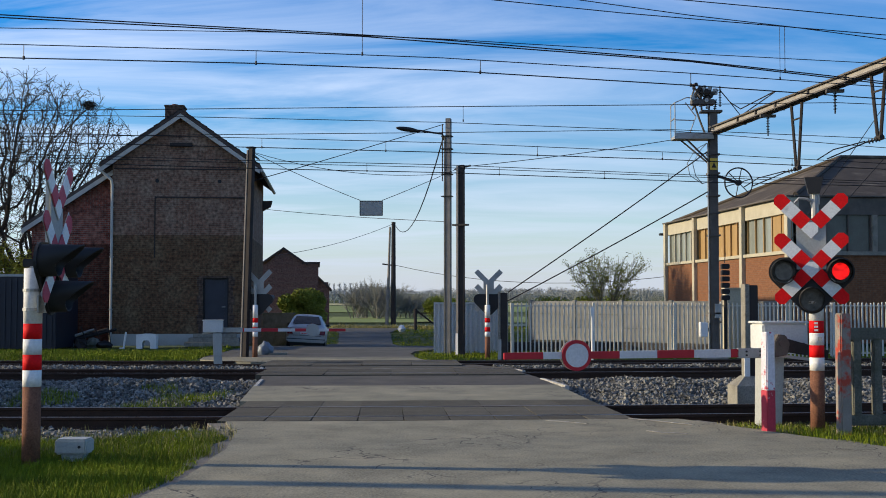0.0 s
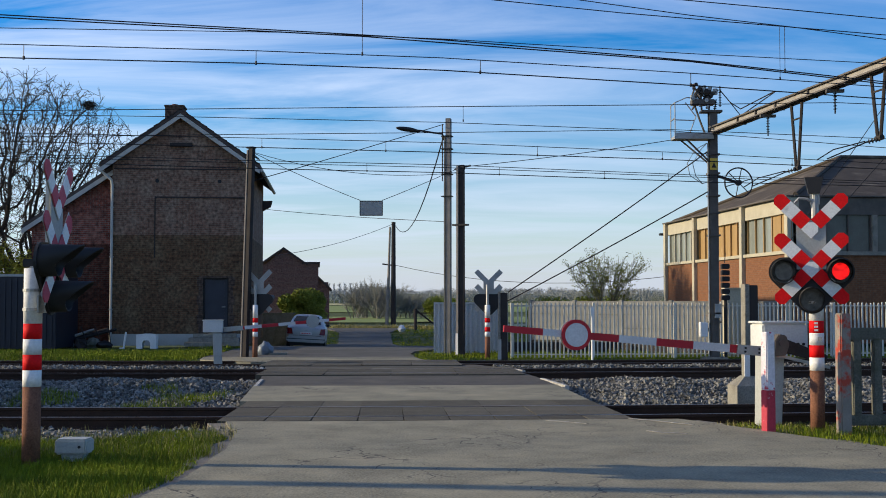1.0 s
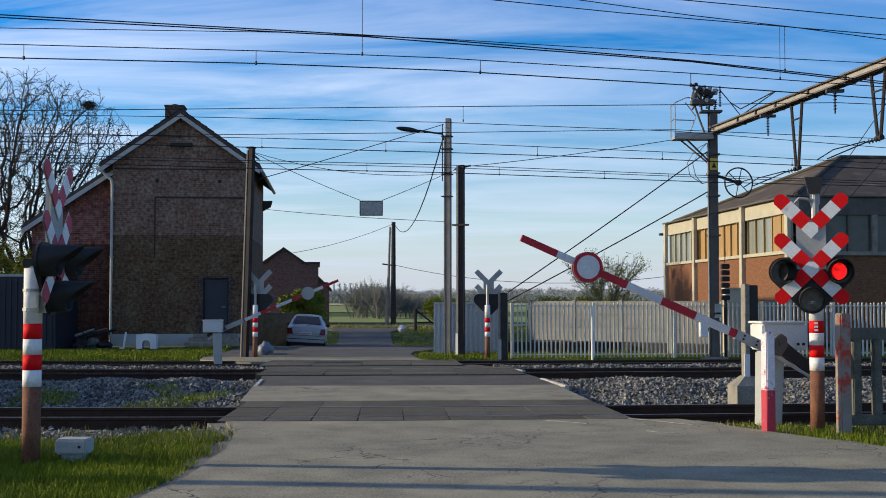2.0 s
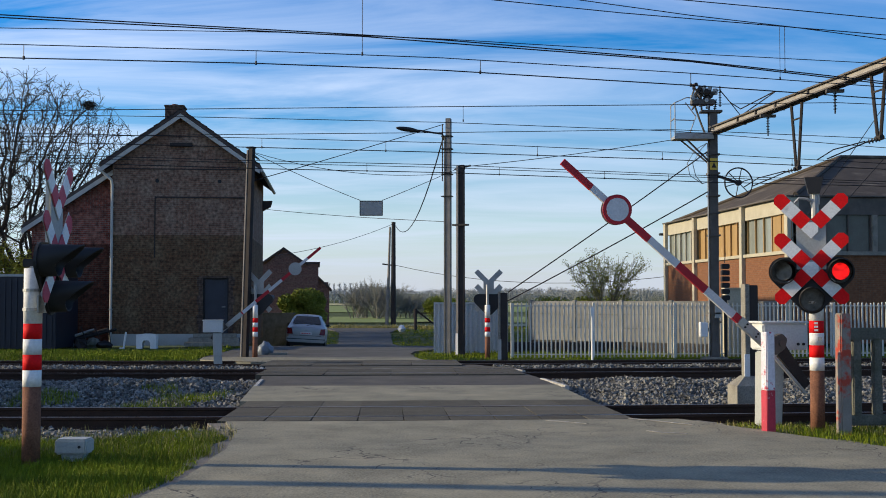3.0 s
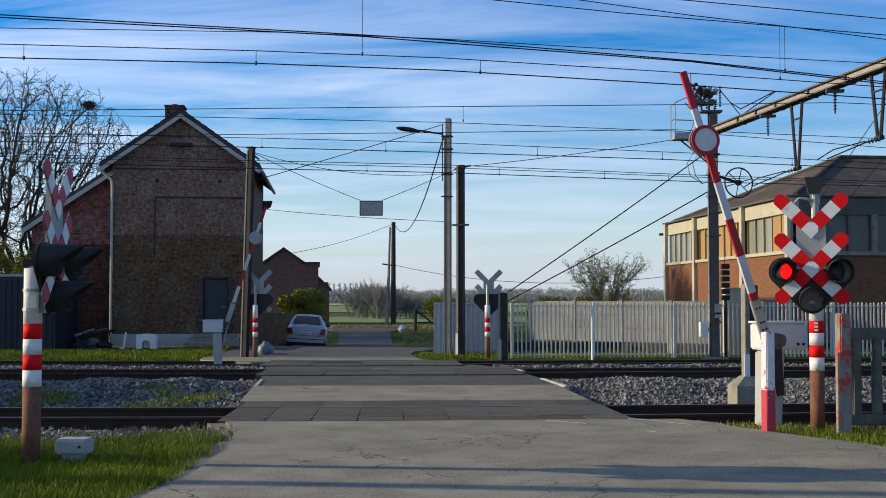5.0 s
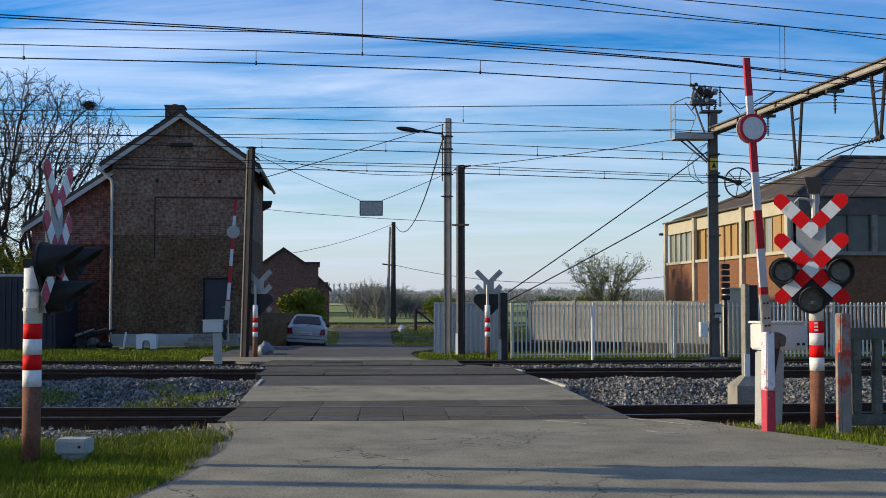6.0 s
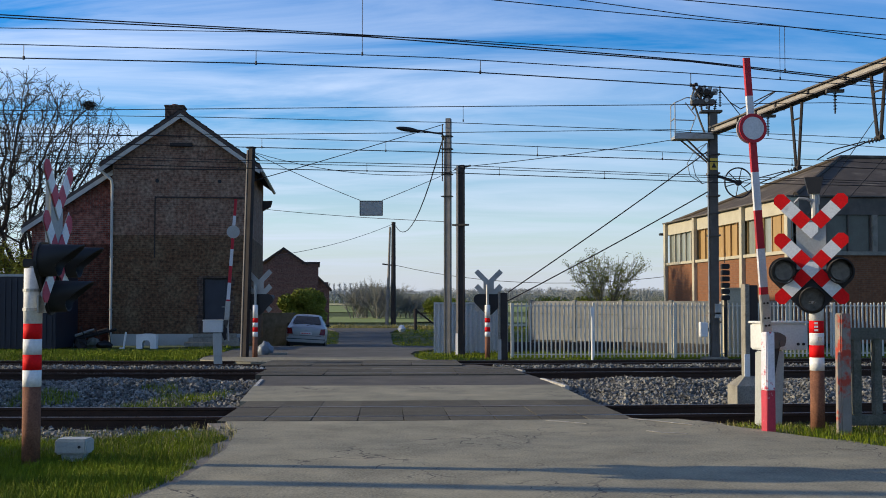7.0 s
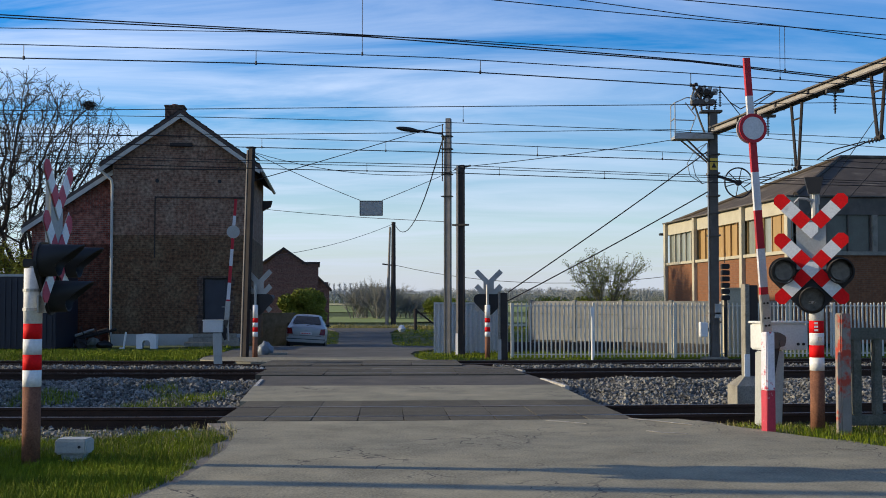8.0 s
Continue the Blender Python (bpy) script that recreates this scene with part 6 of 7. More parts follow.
def build_yard_clutter():
    b = thing("plastic_barrier", pose(-10.42, 41.5, -0.06), "white plastic barrier block with an arch", "barrier")
    part("block", prism([(-.35, 0), (-.14, 0), (-.14, .22), (-.08, .30), (.08, .30), (.14, .22), (.14, 0), (.35, 0), (.35, .50), (.1, .53), (-.1, .53), (-.35, .50)], -0.15, 0.15), WHITE, b)
    u = thing("bucket", pose(-13.7, 40.9, -0.08, 0, 12, 0), "pale upturned plastic bucket in grass", "bucket")
    part("tub", tube([(0, 0, 0), (0, 0, .4)], .13, 14, .17), WHITE, u)
    part("rim", tube([(0, 0, .38), (0, 0, .42)], .185, 14), WHITE, u)
    k = thing("stake", pose(-11.2, 41.3, -0.08, 0, 8, 0), "short white stake stuck beside the wall", "stake")
    part("rod", tube([(0, 0, 0), (0, 0, .62)], .035, 6), WHITE, k)
    part("foot", box(-.14, .04, -.05, .05, 0, .06, .01), WHITE, k)
    for x, y, r, l, c in ((-13.0, 42.2, .07, 1.9, POLE_DARK), (-12.8, 42.0, .05, 2.2, BLACK), (-13.3, 42.0, .05, 1.6, STEEL)):
        p = thing("scrap_pipe", pose(x, y, 0.05), "dark scrap pipe leaning in the yard", "pipe", "scrap by the house")
        part("pipe", tube([(-l / 2, 0, 0.0), (l / 2, 0.2, 0.55)], r, 8), c, p)
    crng = random.Random(14)
    for k in range(7):
        p = thing("junk_heap", pose(-14.6 + k * 0.42, 42.0 + 0.1 * (k % 2), -0.08, 0, 0, 40 * k), "dark heap of scrap and sacking by the house wall", "junk", "scrap by the house")
        bm = bmesh.new()
        bmesh.ops.create_icosphere(bm, subdivisions=2, radius=1)
        for v in bm.verts:
            d = 1 + 0.45 * noise.noise(v.co * 1.9 + Vector((k * 3.1, 0, 0)))
            v.co = Vector((v.co.x * .30 * d, v.co.y * .25 * d, max(-.6, v.co.z) * (.16 + .05 * (k % 3)) * d + .14))
        part("heap", bm, (POLE_DARK, MOSSY, BLACK, CABINET)[k % 4], p)
        part("rod", tube([(-.3, 0, .1), (.2 * crng.uniform(-1, 1), .1, .6 + .3 * crng.random())], .02, 6), POLE_DARK, p)
    t = thing("tarpaulin_bundle", pose(-5.40, 35.8, -0.06), "pale blue tarpaulin bundle on the pavement", "tarpaulin")
    bm = bmesh.new()
    bmesh.ops.create_icosphere(bm, subdivisions=3, radius=1)
    for v in bm.verts:
        d = 1 + 0.3 * noise.noise(v.co * 2.2)
        v.co = Vector((v.co.x * .20 * d * (1.2 - 0.4 * v.co.z), v.co.y * .2 * d, max(-0.9, v.co.z) * .24 * d + .22))
    part("bundle", bm, mat("pale_tarpaulin", (0.19, 0.225, 0.26), (0.11, 0.13, 0.15), 5, 0.5, fine=25, bump=0.4), t, "", True)
    p = thing("plank", pose(-5.0, 35.7, -0.06, 0, 0, 10), "weathered board lying on the pavement", "plank")
    part("board", box(-.28, .28, -.08, .08, .02, .12, .01), CONCRETE, p)
    f = thing("field_gate", pose(-2.0, 66.0, -0.1), "leaning dark wooden field gate", "gate")
    part("post", tube([(0.45, 0, 0), (0.45, 0, 1.25)], .09, 8), POLE_DARK, f)
    part("bar", tube([(0.45, 0, 1.2), (1.6, 0.4, 0.3)], .05, 6), POLE_DARK, f)
    part("post", tube([(4.2, 2, 0), (4.2, 2, 1.5)], .1, 8), POLE_DARK, f)
    for z in (0.5, 1.0):
        part("bar", tube([(0.45, 0, z), (4.2, 2, z)], .025, 5), POLE_DARK, f)
    s = thing("white_bag", pose(-2.25, 64.0, -0.1), "crumpled white sack at the roadside", "sack")
    bm = bmesh.new()
    bmesh.ops.create_icosphere(bm, subdivisions=2, radius=1)
    for v in bm.verts:
        d = 1 + 0.35 * noise.noise(v.co * 2.5)
        v.co = Vector((v.co.x * .22 * d, v.co.y * .2 * d, max(-.8, v.co.z) * .2 * d + .18))
    part("sack", bm, WHITE, s)


build_yard_clutter()


# ---------- trees and shrubs ----------
def branch_tubes(segs, sides):
    """Vertices and faces of straight tapered twigs: start, end, radius at each."""
    verts, faces = [], []
    for a, b, ra, rb in segs:
        d = (b - a).normalized()
        u = d.cross(Vector((0.31, 0.52, 0.8))).normalized()
        w = d.cross(u)
        i = len(verts)
        for p, r in ((a, ra), (b, rb)):
            for k in range(sides):
                an = 2 * math.pi * k / sides
                verts.append(p + (u * math.cos(an) + w * math.sin(an)) * r)
        for k in range(sides):
            faces.append((i + k, i + (k + 1) % sides, i + sides + (k + 1) % sides, i + sides + k))
    return verts, faces


def grow(rng, segs, p, d, r, length, level, spread, lift):
    n = 3
    for k in range(n):
        d = (d + Vector((rng.gauss(0, .13), rng.gauss(0, .13), rng.gauss(0, .10) + lift * level * .4))).normalized()
        q = p + d * (length / n)
        r2 = r * 0.87
        segs.append((p, q, r, r2, level))
        p, r = q, r2
        if level > 0 and (k > 0 or level < 3):
            for _ in range(2 if level > 1 else 3):
                if rng.random() < (0.69 if level < 4 else 0.8):
                    a = Vector((rng.gauss(0, 1), rng.gauss(0, 1), rng.gauss(0, .6)))
                    nd = (d + a.normalized() * spread).normalized()
                    grow(rng, segs, p, nd, r * rng.uniform(.5, .68), length * rng.uniform(.56, .78), level - 1, spread, lift)


def mesh_part(name, verts, faces, material, parent, label=""):
    me = bpy.data.meshes.new(name)
    me.from_pydata(verts, [], faces)
    me.materials.append(material)
    ob = new(name, me)
    ob.parent = parent
    if label:
        ob["label"] = label
    return ob


def crown_tree(seed, base, fork, centre, radii, count, reach, step, kill):
    """A branching skeleton that fills an ellipsoid crown: segments of start, end, radius at each."""
    rng = np.random.default_rng(seed)
    u = rng.normal(size=(count, 3))
    u /= np.linalg.norm(u, axis=1, keepdims=True)
    aim = np.array(centre) + u * (rng.random((count, 1)) ** 0.38) * np.array(radii)
    aim = aim[aim[:, 2] > fork[2] + 0.6]
    nodes, parent = [np.array(base, float), (np.array(base) + np.array(fork)) / 2 + np.array([0.12, 0, 0]), np.array(fork, float)], [-1, 0, 1]
    near = np.full(len(aim), 2)
    dist = np.linalg.norm(aim - nodes[2], axis=1)
    live = np.ones(len(aim), bool)
    for _ in range(260):
        pull = {}
        for k in np.nonzero(live & (dist < reach))[0]:
            d = (aim[k] - nodes[near[k]]) / dist[k]
            pull[near[k]] = pull.get(near[k], 0) + d
        if not pull:
            break
        grown = []
        for i, d in pull.items():
            d = d / (np.linalg.norm(d) + 1e-6) + rng.normal(0, 0.28, 3)
            if parent[i] >= 0:
                back = nodes[i] - nodes[parent[i]]
                d = d + 0.5 * back / (np.linalg.norm(back) + 1e-6)
            nodes.append(nodes[i] + d / (np.linalg.norm(d) + 1e-6) * step)
            parent.append(i)
            grown.append(len(nodes) - 1)
        for i in grown:
            dd = np.linalg.norm(aim - nodes[i], axis=1)
            closer = dd < dist
            dist[closer], near[closer] = dd[closer], i
        live &= dist > kill
    n = len(nodes)
    area = np.zeros(n)
    for i in range(n - 1, 0, -1):
        area[i] = max(area[i], 0.014 ** 2.15)
        area[parent[i]] += area[i]
    r = area ** (1 / 2.15)
    segs = [(Vector(nodes[parent[i]]), Vector(nodes[i]), float(min(r[parent[i]], r[i] * 1.35)), float(r[i])) for i in range(1, n)]
    twigs = []
    for i in range(3, n):
        if r[i] < 0.05:
            for _ in range(2):
                d = Vector(nodes[i] - nodes[parent[i]]).normalized() + Vector(rng.normal(0, 0.65, 3))
                a = Vector(nodes[i])
                m = a + d.normalized() * rng.uniform(0.15, 0.3)
                e = m + (d.normalized() + Vector(rng.normal(0, 0.5, 3))).normalized() * rng.uniform(0.12, 0.32)
                twigs += [(a, m, 0.014, 0.012), (m, e, 0.012, 0.009)]
    return segs, twigs


def build_bare_tree():
    t = thing("bare_tree", pose(-23.2, 63.0, -0.1), "tall leafless tree with many fanned fine branches", "tree")
    segs, twigs = crown_tree(11, (0, 0, 0), (0.2, 0, 1.9), (0.3, 0, 7.6), (7.3, 5.0, 6.4), 6500, 3.6, 0.34, 0.42)
    mesh_part("trunk", *branch_tubes([q for q in segs if q[3] > 0.04], 7), BARK, t, "dark trunk and main limbs")
    mesh_part("crown", *branch_tubes([q for q in segs if q[3] <= 0.04] + twigs, 3), BARK, t, "fine bare twigs")


build_bare_tree()


def leaf_cards(rng, centres, count, size):
    """Small bent leaf shapes scattered in ellipsoids: centre, radii."""
    verts, faces = [], []
    for (cx, cy, cz), (rx, ry, rz), share in centres:
        for _ in range(int(count * share)):
            v = Vector((rng.gauss(0, 1), rng.gauss(0, 1), rng.gauss(0, 1))).normalized() * rng.random() ** 0.4
            p = Vector((cx + v.x * rx, cy + v.y * ry, cz + v.z * rz))
            a = Vector((rng.gauss(0, 1), rng.gauss(0, 1), rng.gauss(0, 1))).normalized()
            b = a.orthogonal().normalized()
            s = size * rng.uniform(.6, 1.4)
            i = len(verts)
            verts += [p - a * s, p + b * s * .45, p + a * s + Vector((0, 0, -.2 * s)), p - b * s * .45]
            faces += [(i, i + 1, i + 2), (i, i + 2, i + 3)]
    return verts, faces


TWIG = mat("grey_twigs", (0.215, 0.21, 0.175), (0.155, 0.15, 0.125), 2, 0.9, fine=10, bump=0)


def build_nest():
    rng = random.Random(2)
    n = thing("bird_nest", pose(-19.1, 63.0, 12.15), "dark ball of twigs high in the bare tree", "nest")
    segs = []
    for k in range(260):
        v = Vector((rng.gauss(0, 1), rng.gauss(0, 1), rng.gauss(0, 1))).normalized() * rng.uniform(.12, .26)
        d = Vector((rng.gauss(0, 1), rng.gauss(0, 1), rng.gauss(0, .5))).normalized() * .16
        v = Vector((v.x * 1.3, v.y * 1.3, v.z * .8))
        segs.append((v - d, v + d, .014, .010))
    segs.append((Vector((0, 0, -2.4)), Vector((0, 0, -.1)), .03, .02))
    mesh_part("twig_ball", *branch_tubes(segs, 3), BARK, n)


build_nest()


def build_shrubs():
    rng = random.Random(4)
    h = thing("hedge_bush", pose(-6.6, 55.2, -0.3), "dense yellow-green bush behind the parked car", "bush")
    blobs = [((rng.uniform(-.75, .75), rng.uniform(-.4, .4), rng.uniform(.5, 2.2)), (.48, .45, .42), .05) for _ in range(34)]
    mesh_part("crown", *leaf_cards(rng, blobs, 16000, .06), LEAF, h, "small yellow-green leaves")
    segs = []
    for k in range(9):
        grow(rng, segs, Vector((rng.uniform(-.8, .8), 0, 0)), Vector((rng.gauss(0, .2), rng.gauss(0, .2), 1)).normalized(), .03, 1.0, 1, .5, .05)
    mesh_part("stems", *branch_tubes([s[:4] for s in segs], 4), BARK, h)
    # small budding tree behind the fence
    t = thing("young_tree", pose(8.1, 59.0, -0.1), "young budding tree with sparse pale leaves", "tree")
    segs = [(Vector((0, 0, 0)), Vector((0, 0, .8)), .09, .08, 5)]
    for k in range(9):
        a = 2 * math.pi * k / 9
        grow(rng, segs, Vector((0, 0, .8)), Vector((math.cos(a) * .62, math.sin(a) * .5, 1)).normalized(), .04, 1.75, 2, .42, .10)
    mesh_part("trunk", *branch_tubes([(a, b, max(c, .011), max(d, .008)) for a, b, c, d, l in segs], 4), TWIG, t)
    tips = [((s[1].x, s[1].y, s[1].z), (.16, .16, .2), .0021) for s in segs if s[4] == 0]
    mesh_part("crown", *leaf_cards(rng, tips, 3600, .045), LEAF, t, "sparse pale green leaves")
    # low bushes further off: x, y, width, height, leafy
    for x, y, w, hh, leafy in ((-0.6, 88, 1.5, 2.4, True), (0.8, 92, 1.4, 2.0, True), (5.8, 62, 1.6, 2.0, True), (8.6, 63, 2.0, 2.1, True), (10.0, 64, 1.2, 1.6, True), (-17.9, 50, 1.8, 4.3, True), (-16.8, 48, 1.2, 3.9, True), (-18.6, 49, 1.4, 4.4, True)):
        b = thing("bush", pose(x, y, -0.1), "low spring bush at the edge of the field", "bush", "bushes in the fields")
        blobs = [((rng.uniform(-w, w) * .7, rng.uniform(-w, w) * .4, rng.uniform(.15, .8) * hh), (w * .35, w * .35, hh * .2), .07) for _ in range(14)]
        mesh_part("crown", *leaf_cards(rng, blobs, 5200, .07), LEAF, b)
    for x, y, w, hh in ((-7.5, 103, 1.3, 2.5), (-6.3, 105, 1.5, 2.9), (-4.9, 101, 1.4, 2.6), (-5.6, 112, 2.0, 2.8), (-3.6, 104, 1.8, 1.9), (-2.4, 106, 1.8, 1.8)):
        b = thing("bare_bush", pose(x, y, -0.1), "twiggy leafless bush in the meadow", "bush", "bare bushes in the meadow")
        segs = []
        for k in range(14):
            grow(rng, segs, Vector((rng.uniform(-w, w) * .6, rng.uniform(-1, 1), 0)), Vector((rng.gauss(0, .35), rng.gauss(0, .3), 1)).normalized(), .05, hh * .55, 3, .5, .05)
        mesh_part("crown", *branch_tubes([(a, b2, max(c, .009), max(d, .007)) for a, b2, c, d, l in segs], 3), TWIG, b)
        blobs = [((rng.uniform(-w, w) * .7, rng.uniform(-1, 1), rng.uniform(.2, .75) * hh), (w * .35, w * .35, hh * .22), .08) for _ in range(14)]
        mesh_part("foliage", *leaf_cards(rng, blobs, 5200, .035), TWIG, b)


build_shrubs()


def build_far_woods():
    rng = np.random.default_rng(8)
    rows = ((360, 460, 26, 2.2, 4.0, HEDGE_WOOD, "thin brown hedgerow trees in the far fields"), (480, 640, 420, 3.2, 6.4, NEAR_WOOD, "grey-brown spring woods along the far fields"), (820, 1250, 300, 4.0, 7.5, NEAR_WOOD, "grey woods beyond the far fields"), (1900, 2900, 900, 9.0, 16.0, HAZED_WOOD, "woods on the far rise, paled for haze"))
    for row, (y0, y1, n, hmin, hmax, wood, label) in enumerate(rows):
        allv, allf = [], []
        base = 0
        for _ in range(n):
            y = rng.uniform(y0, y1)
            x = rng.uniform(-0.45, 0.45) * y
            hgt = rng.uniform(hmin, hmax) * (0.8 + 0.75 * noise.noise((x * 0.011, row * 7.3, 0)))
            wid = hgt * rng.uniform(.6, 1.2)
            z0 = land(x, y)
            k = 210
            u = rng.normal(size=(k, 3)); u /= np.linalg.norm(u, axis=1, keepdims=True)
            c = u * rng.random((k, 1)) ** .45 * np.array([wid, wid, hgt * .5]) + np.array([x, y, z0 + hgt * .5])
            t = rng.normal(size=(k, 3, 3)) * (hgt * .05) * np.array([.6, .6, 1.2])
            allv.append((c[:, None] + t).reshape(-1, 3))
            allf.append(np.arange(k * 3).reshape(-1, 3) + base)
            base += k * 3
        stuff_mesh("far_woods", np.concatenate(allv).tolist(), np.concatenate(allf).tolist(), wood, label, "woods")
    # a row of slim poplars
    for i in range(9):
        x = -49 + i * 2.3
        t = thing("poplar", pose(x, 505, land(x, 505)), "slim bare poplar in a far row", "tree", "far poplars")
        prng = random.Random(i)
        segs = [(Vector((0, 0, 0)), Vector((0, 0, 8.2 + prng.random())), .22, .05, 3)]
        for k in range(60):
            z = prng.uniform(1.8, 8.0)
            a = prng.uniform(0, 6.28)
            l = prng.uniform(.5, 1.1)
            p = Vector((0, 0, z))
            segs.append((p, p + Vector((math.cos(a) * l * .7, math.sin(a) * l * .7, l)), .09, .05, 0))
        mesh_part("trunk", *branch_tubes([s[:4] for s in segs], 3), HAZED_WOOD, t)


build_far_woods()
FIELD = mat("dry_field", (0.46, 0.41, 0.22), (0.34, 0.33, 0.16), 0.06, 0.95, fine=3, bump=0.2)
MEADOW = mat("green_meadow", (0.23, 0.27, 0.09), (0.17, 0.22, 0.07), 0.05, 0.95, fine=3, bump=0.2)
for x0, x1, y0, y1, k, lbl in ((-60, 60, 72.5, 80, FIELD, "pale dry strip of field margin"), (-70, 70, 84, 112, MEADOW, "green meadow strip behind the lane"), (-120, 120, 150, 300, MEADOW, "bright green meadow"), (-200, 200, 340, 470, FIELD, "pale brown far field")):
    bm = bmesh.new()
    vs = [bm.verts.new((x, y, land(x, y) + 0.08)) for x, y in ((x0, y0), (x1, y0), (x1, y1), (x0, y1))]
    bm.faces.new(vs)
    tagged(link("field", bm, k), lbl, "field", kind="structure")


def build_shade_hedge():
    """A tall hedge, added out of view, that keeps the low sun off part of the ballast."""
    rng = random.Random(21)
    h = thing("added_shade_hedge", pose(-17.0, 24.2, -0.1), "unseen tall hedge added to shade the ballast", "hedge")
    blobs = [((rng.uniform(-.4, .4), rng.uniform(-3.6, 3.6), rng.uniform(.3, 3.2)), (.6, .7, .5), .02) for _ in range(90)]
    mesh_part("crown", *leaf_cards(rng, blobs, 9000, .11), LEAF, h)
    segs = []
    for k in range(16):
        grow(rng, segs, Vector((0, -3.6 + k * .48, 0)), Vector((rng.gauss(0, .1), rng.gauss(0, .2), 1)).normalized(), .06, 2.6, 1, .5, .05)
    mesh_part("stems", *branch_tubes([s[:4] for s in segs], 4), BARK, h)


build_shade_hedge()


def build_shade_shrub():
    """An unseen low shrub, added so that its shade lies over the near grass."""
    rng = random.Random(33)
    h = thing("added_shade_shrub", pose(-8.4, 12.7, -0.1), "unseen low shrub added to shade the near grass", "bush")
    blobs = [((rng.uniform(-.3, .3), rng.uniform(-.9, .9), rng.uniform(.25, 1.25)), (.42, .45, .35), .03) for _ in range(40)]
    mesh_part("crown", *leaf_cards(rng, blobs, 5000, .07), LEAF, h)
    segs = []
    for k in range(9):
        grow(rng, segs, Vector((0, -.9 + k * .22, 0)), Vector((rng.gauss(0, .1), rng.gauss(0, .2), 1)).normalized(), .03, 1.0, 1, .5, .05)
    mesh_part("stems", *branch_tubes([q[:4] for q in segs], 4), BARK, h)


build_shade_shrub()


# ---------- grass ----------
def build_grass(name, inside, x0, x1, y0, y1, count, h0, h1, width, material, label, seed, zf=land):
    """Blades as tapered bent strips, where inside(x, y) holds; they stand in tufts."""
    rng = np.random.default_rng(seed)
    tufts = np.stack([rng.uniform(x0, x1, count // 6), rng.uniform(y0, y1, count // 6)], 1)
    pts = (tufts[rng.integers(0, len(tufts), count)] + rng.normal(0, .05, (count, 2)))
    keep = [(x, y, zf(x, y)) for x, y in pts if inside(x, y)]
    p = np.array(keep)
    n = len(p)
    a = rng.uniform(0, 6.283, n)
    patch = np.array([0.65 + 0.7 * (0.5 + 0.5 * noise.noise((x * .9, y * .9, seed))) for x, y, _ in keep])
    h = rng.uniform(h0, h1, n) * patch
    side = np.stack([np.cos(a), np.sin(a), np.zeros(n)], 1) * (width * rng.uniform(.6, 1.3, (n, 1)))
    lean = np.stack([-np.sin(a), np.cos(a), np.zeros(n)], 1) * (h * rng.uniform(.1, .6, n))[:, None]
    up = np.zeros((n, 3)); up[:, 2] = h
    v = np.stack([p - side, p + side, p + up * .6 + lean * .4 + side * .7, p + up * .6 + lean * .4 - side * .7, p + up + lean], 1)
    i = np.arange(n)[:, None] * 5
    f = [tuple(q) for q in np.concatenate([i, i + 1, i + 2, i + 3], 1).tolist()] + [tuple(q) for q in np.concatenate([i + 3, i + 2, i + 4], 1).tolist()]
    stuff_mesh(name, v.reshape(-1, 3).tolist(), f, material, label, "grass")


def off_road(x, y, m=0.0):
    e = edge(y - bend(max(-6, min(6, x))))
    return x < e[0] - m or x > e[1] + m


build_grass("grass", lambda x, y: off_road(x, y, .12 + .22 * noise.noise((x * .8, y * 1.3, 3))) and y - bend(x) < (14.3 + .95 * smooth(-4.4, -3.0, x)) + .35 * noise.noise((x, y, 0)), -7.5, -2.0, 8.5, 16.6, 210000, .03, .12, .0026, GRASS, "bright green rough grass on the near verge", 1)
build_grass("dry_grass", lambda x, y: off_road(x, y) and y - bend(x) < 15.2 + .5 * smooth(-4.4, -3.0, x), -7.5, -2.4, 12.6, 16.6, 5000, .05, .16, .003, DRYGRASS, "yellowed grass stems beside the track", 2)
build_grass("grass", lambda x, y: off_road(x, y, .06 + .25 * noise.noise((x * .8, y * 1.3, 5))) and y - bend(x) < 15.7, 2.8, 9.5, 11.0, 17.0, 48000, .03, .10, .003, GRASS, "green grass round the barrier and posts", 3)
build_grass("dry_grass", lambda x, y: off_road(x, y, -.05) and y - bend(x) < 16.7, 2.4, 9.5, 14.8, 17.5, 7000, .03, .10, .003, DRYGRASS, "yellowed grass along the tarmac edge", 6)
build_grass("grass", lambda x, y: off_road(x, y, .1) and y - bend(x) > 33.0, -17, -4.6, 32, 38.5, 42000, .06, .17, .006, GRASS, "green grass bank before the house", 4)
build_grass("grass", lambda x, y: off_road(x, y, .05) and y - bend(x) > 32.9, -0.9, 14, 32, 37.0, 30000, .04, .11, .005, GRASS, "green grass strip along the fence", 5)
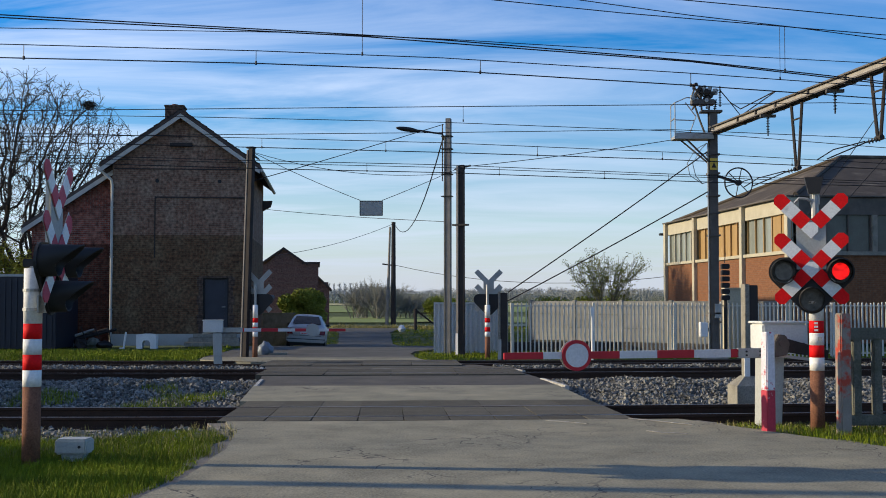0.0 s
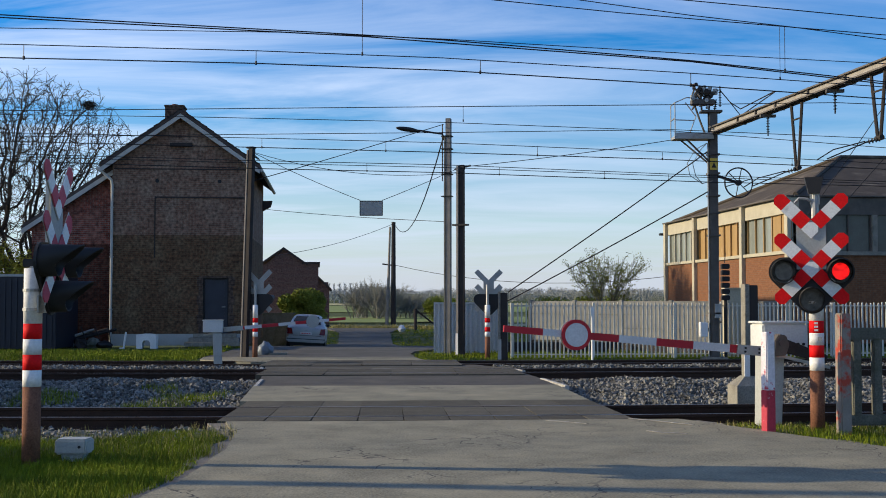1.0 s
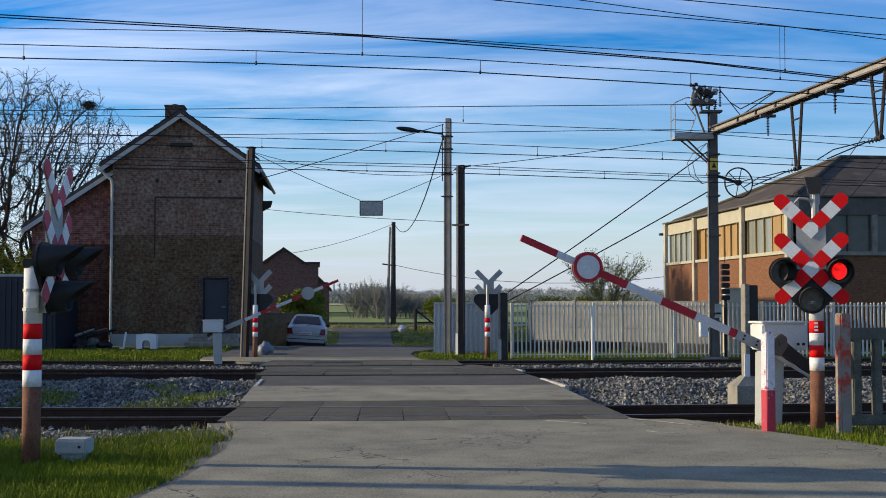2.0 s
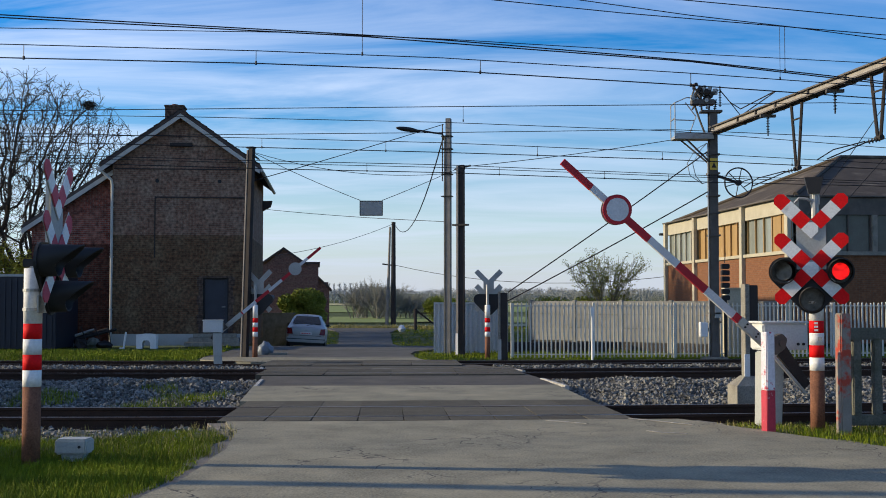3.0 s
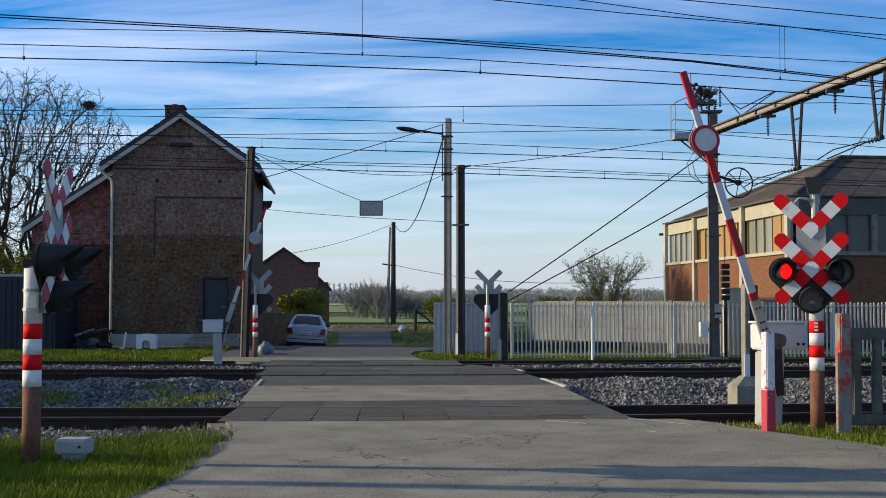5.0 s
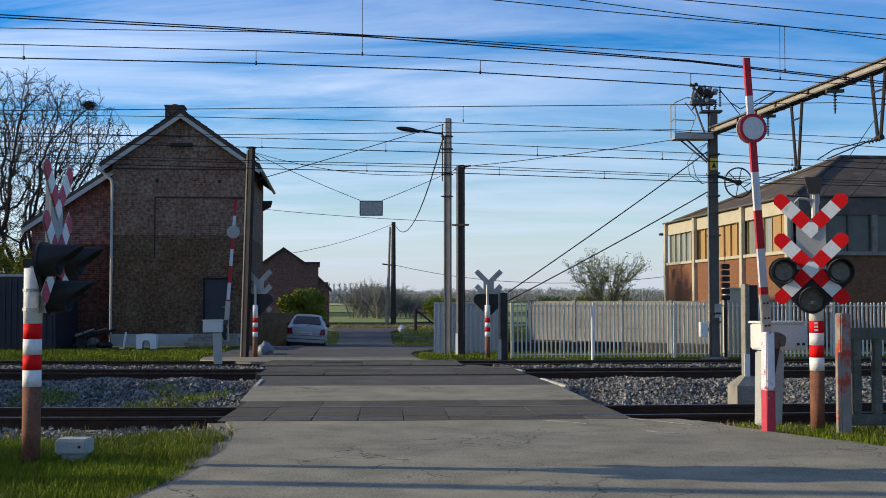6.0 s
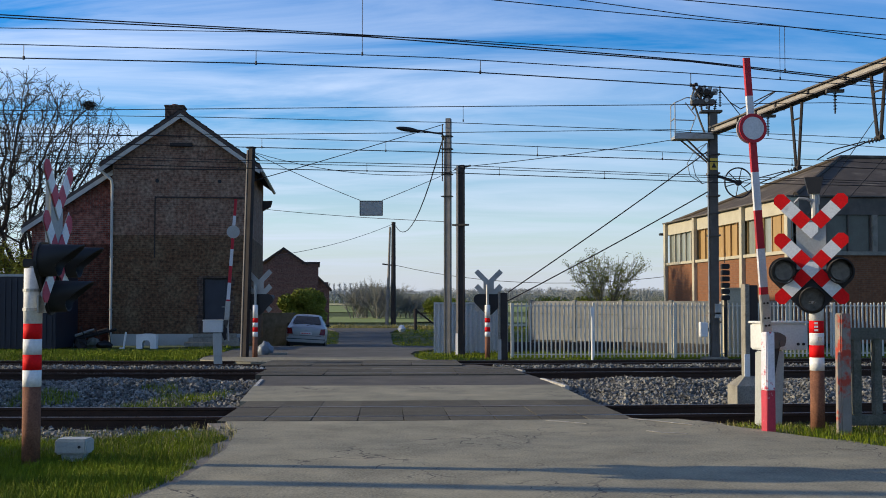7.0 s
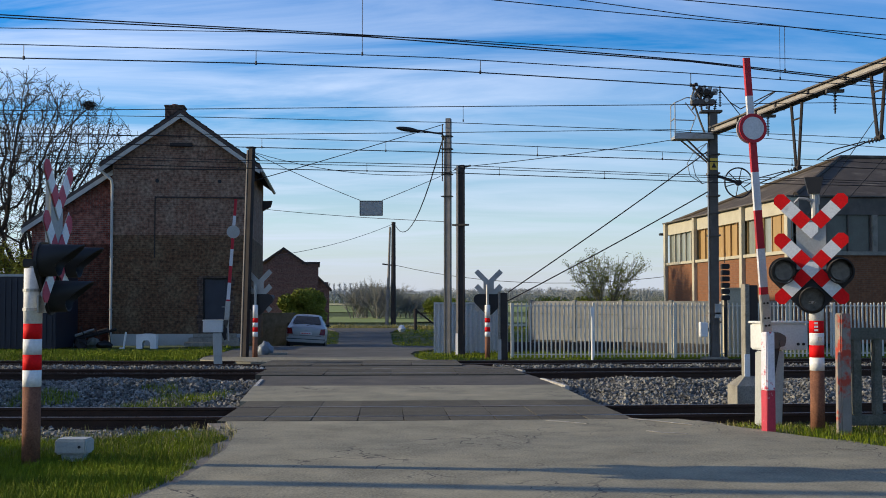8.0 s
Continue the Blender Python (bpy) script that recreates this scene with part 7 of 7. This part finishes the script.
build_grass("grass", lambda x, y: off_road(x, y, .05), -9, 7, 37, 72, 46000, .05, .13, .008, GRASS, "grass verges along the lane", 7)
build_grass("dry_grass", lambda x, y: off_road(x, y, -.1) or y > 68, -12, 4, 67, 80, 16000, .06, .22, .014, DRYGRASS, "pale dry grass strip at the end of the lane", 12)
build_grass("weeds", lambda x, y: noise.noise((x * .7, y * .5, 9)) > .12 and off_road(x, y, .1), -7.5, -3.3, 18.9, 22.5, 9000, .05, .18, .004, GRASS, "weeds growing in the ballast", 8, lambda x, y: bed_height(x, y - bend(x)))


# ---------- what moves ----------
LIFT = [(0, -0.2), (0.8, -0.2), (0.9, 1.2), (1.0, 5.1), (1.2, 8.4), (1.5, 14.0), (2.2, 26.5), (2.8, 37.3), (3.0, 40.3), (3.5, 48.1), (4.0, 56.3), (4.5, 64.2), (5.0, 72.0), (5.5, 80.5), (5.8, 85.4), (5.9, 86.1), (6.2, 86.1), (8.0, 86.1)]
RIGHT_LAMP = (True, [0.36, 0.72, 1.60, 1.95, 2.55, 2.88, 3.68, 3.92, 4.72, 5.02, 5.5])     # lit at the start, then the times of change
LEFT_LAMP = (False, [0.32, 0.76, 1.42, 1.98, 2.5, 2.93, 3.60, 4.14, 4.55, 5.05])


def lamp_rows(p, lit, changes):
    a = 0.0 if lit else 180.0
    rows = [(0.0, a)]
    for t in changes:
        rows += [(t - 0.10, a), (t - 0.033, a + 60), (t + 0.033, a + 120), (t + 0.10, a + 180)]
        a += 180
    rows.append((8.0, a))
    return [(t, pose(*p, 0, 0, a)) for t, a in rows]


def motions():
    walk(near_boom, [(t, pose(*BOOM_AT, 0, 0, 11.0) @ pose(0, 0, 0, 0, a, 0)) for t, a in LIFT])
    walk(far_boom, [(t, pose(*FAR_AT, 0, 0, 186.0) @ pose(0, 0, 0, 0, a, 0)) for t, a in LIFT])
    for (ins, p), plan in zip(near_lamps, (LEFT_LAMP, RIGHT_LAMP)):
        walk(ins, lamp_rows(p, *plan))


motions()
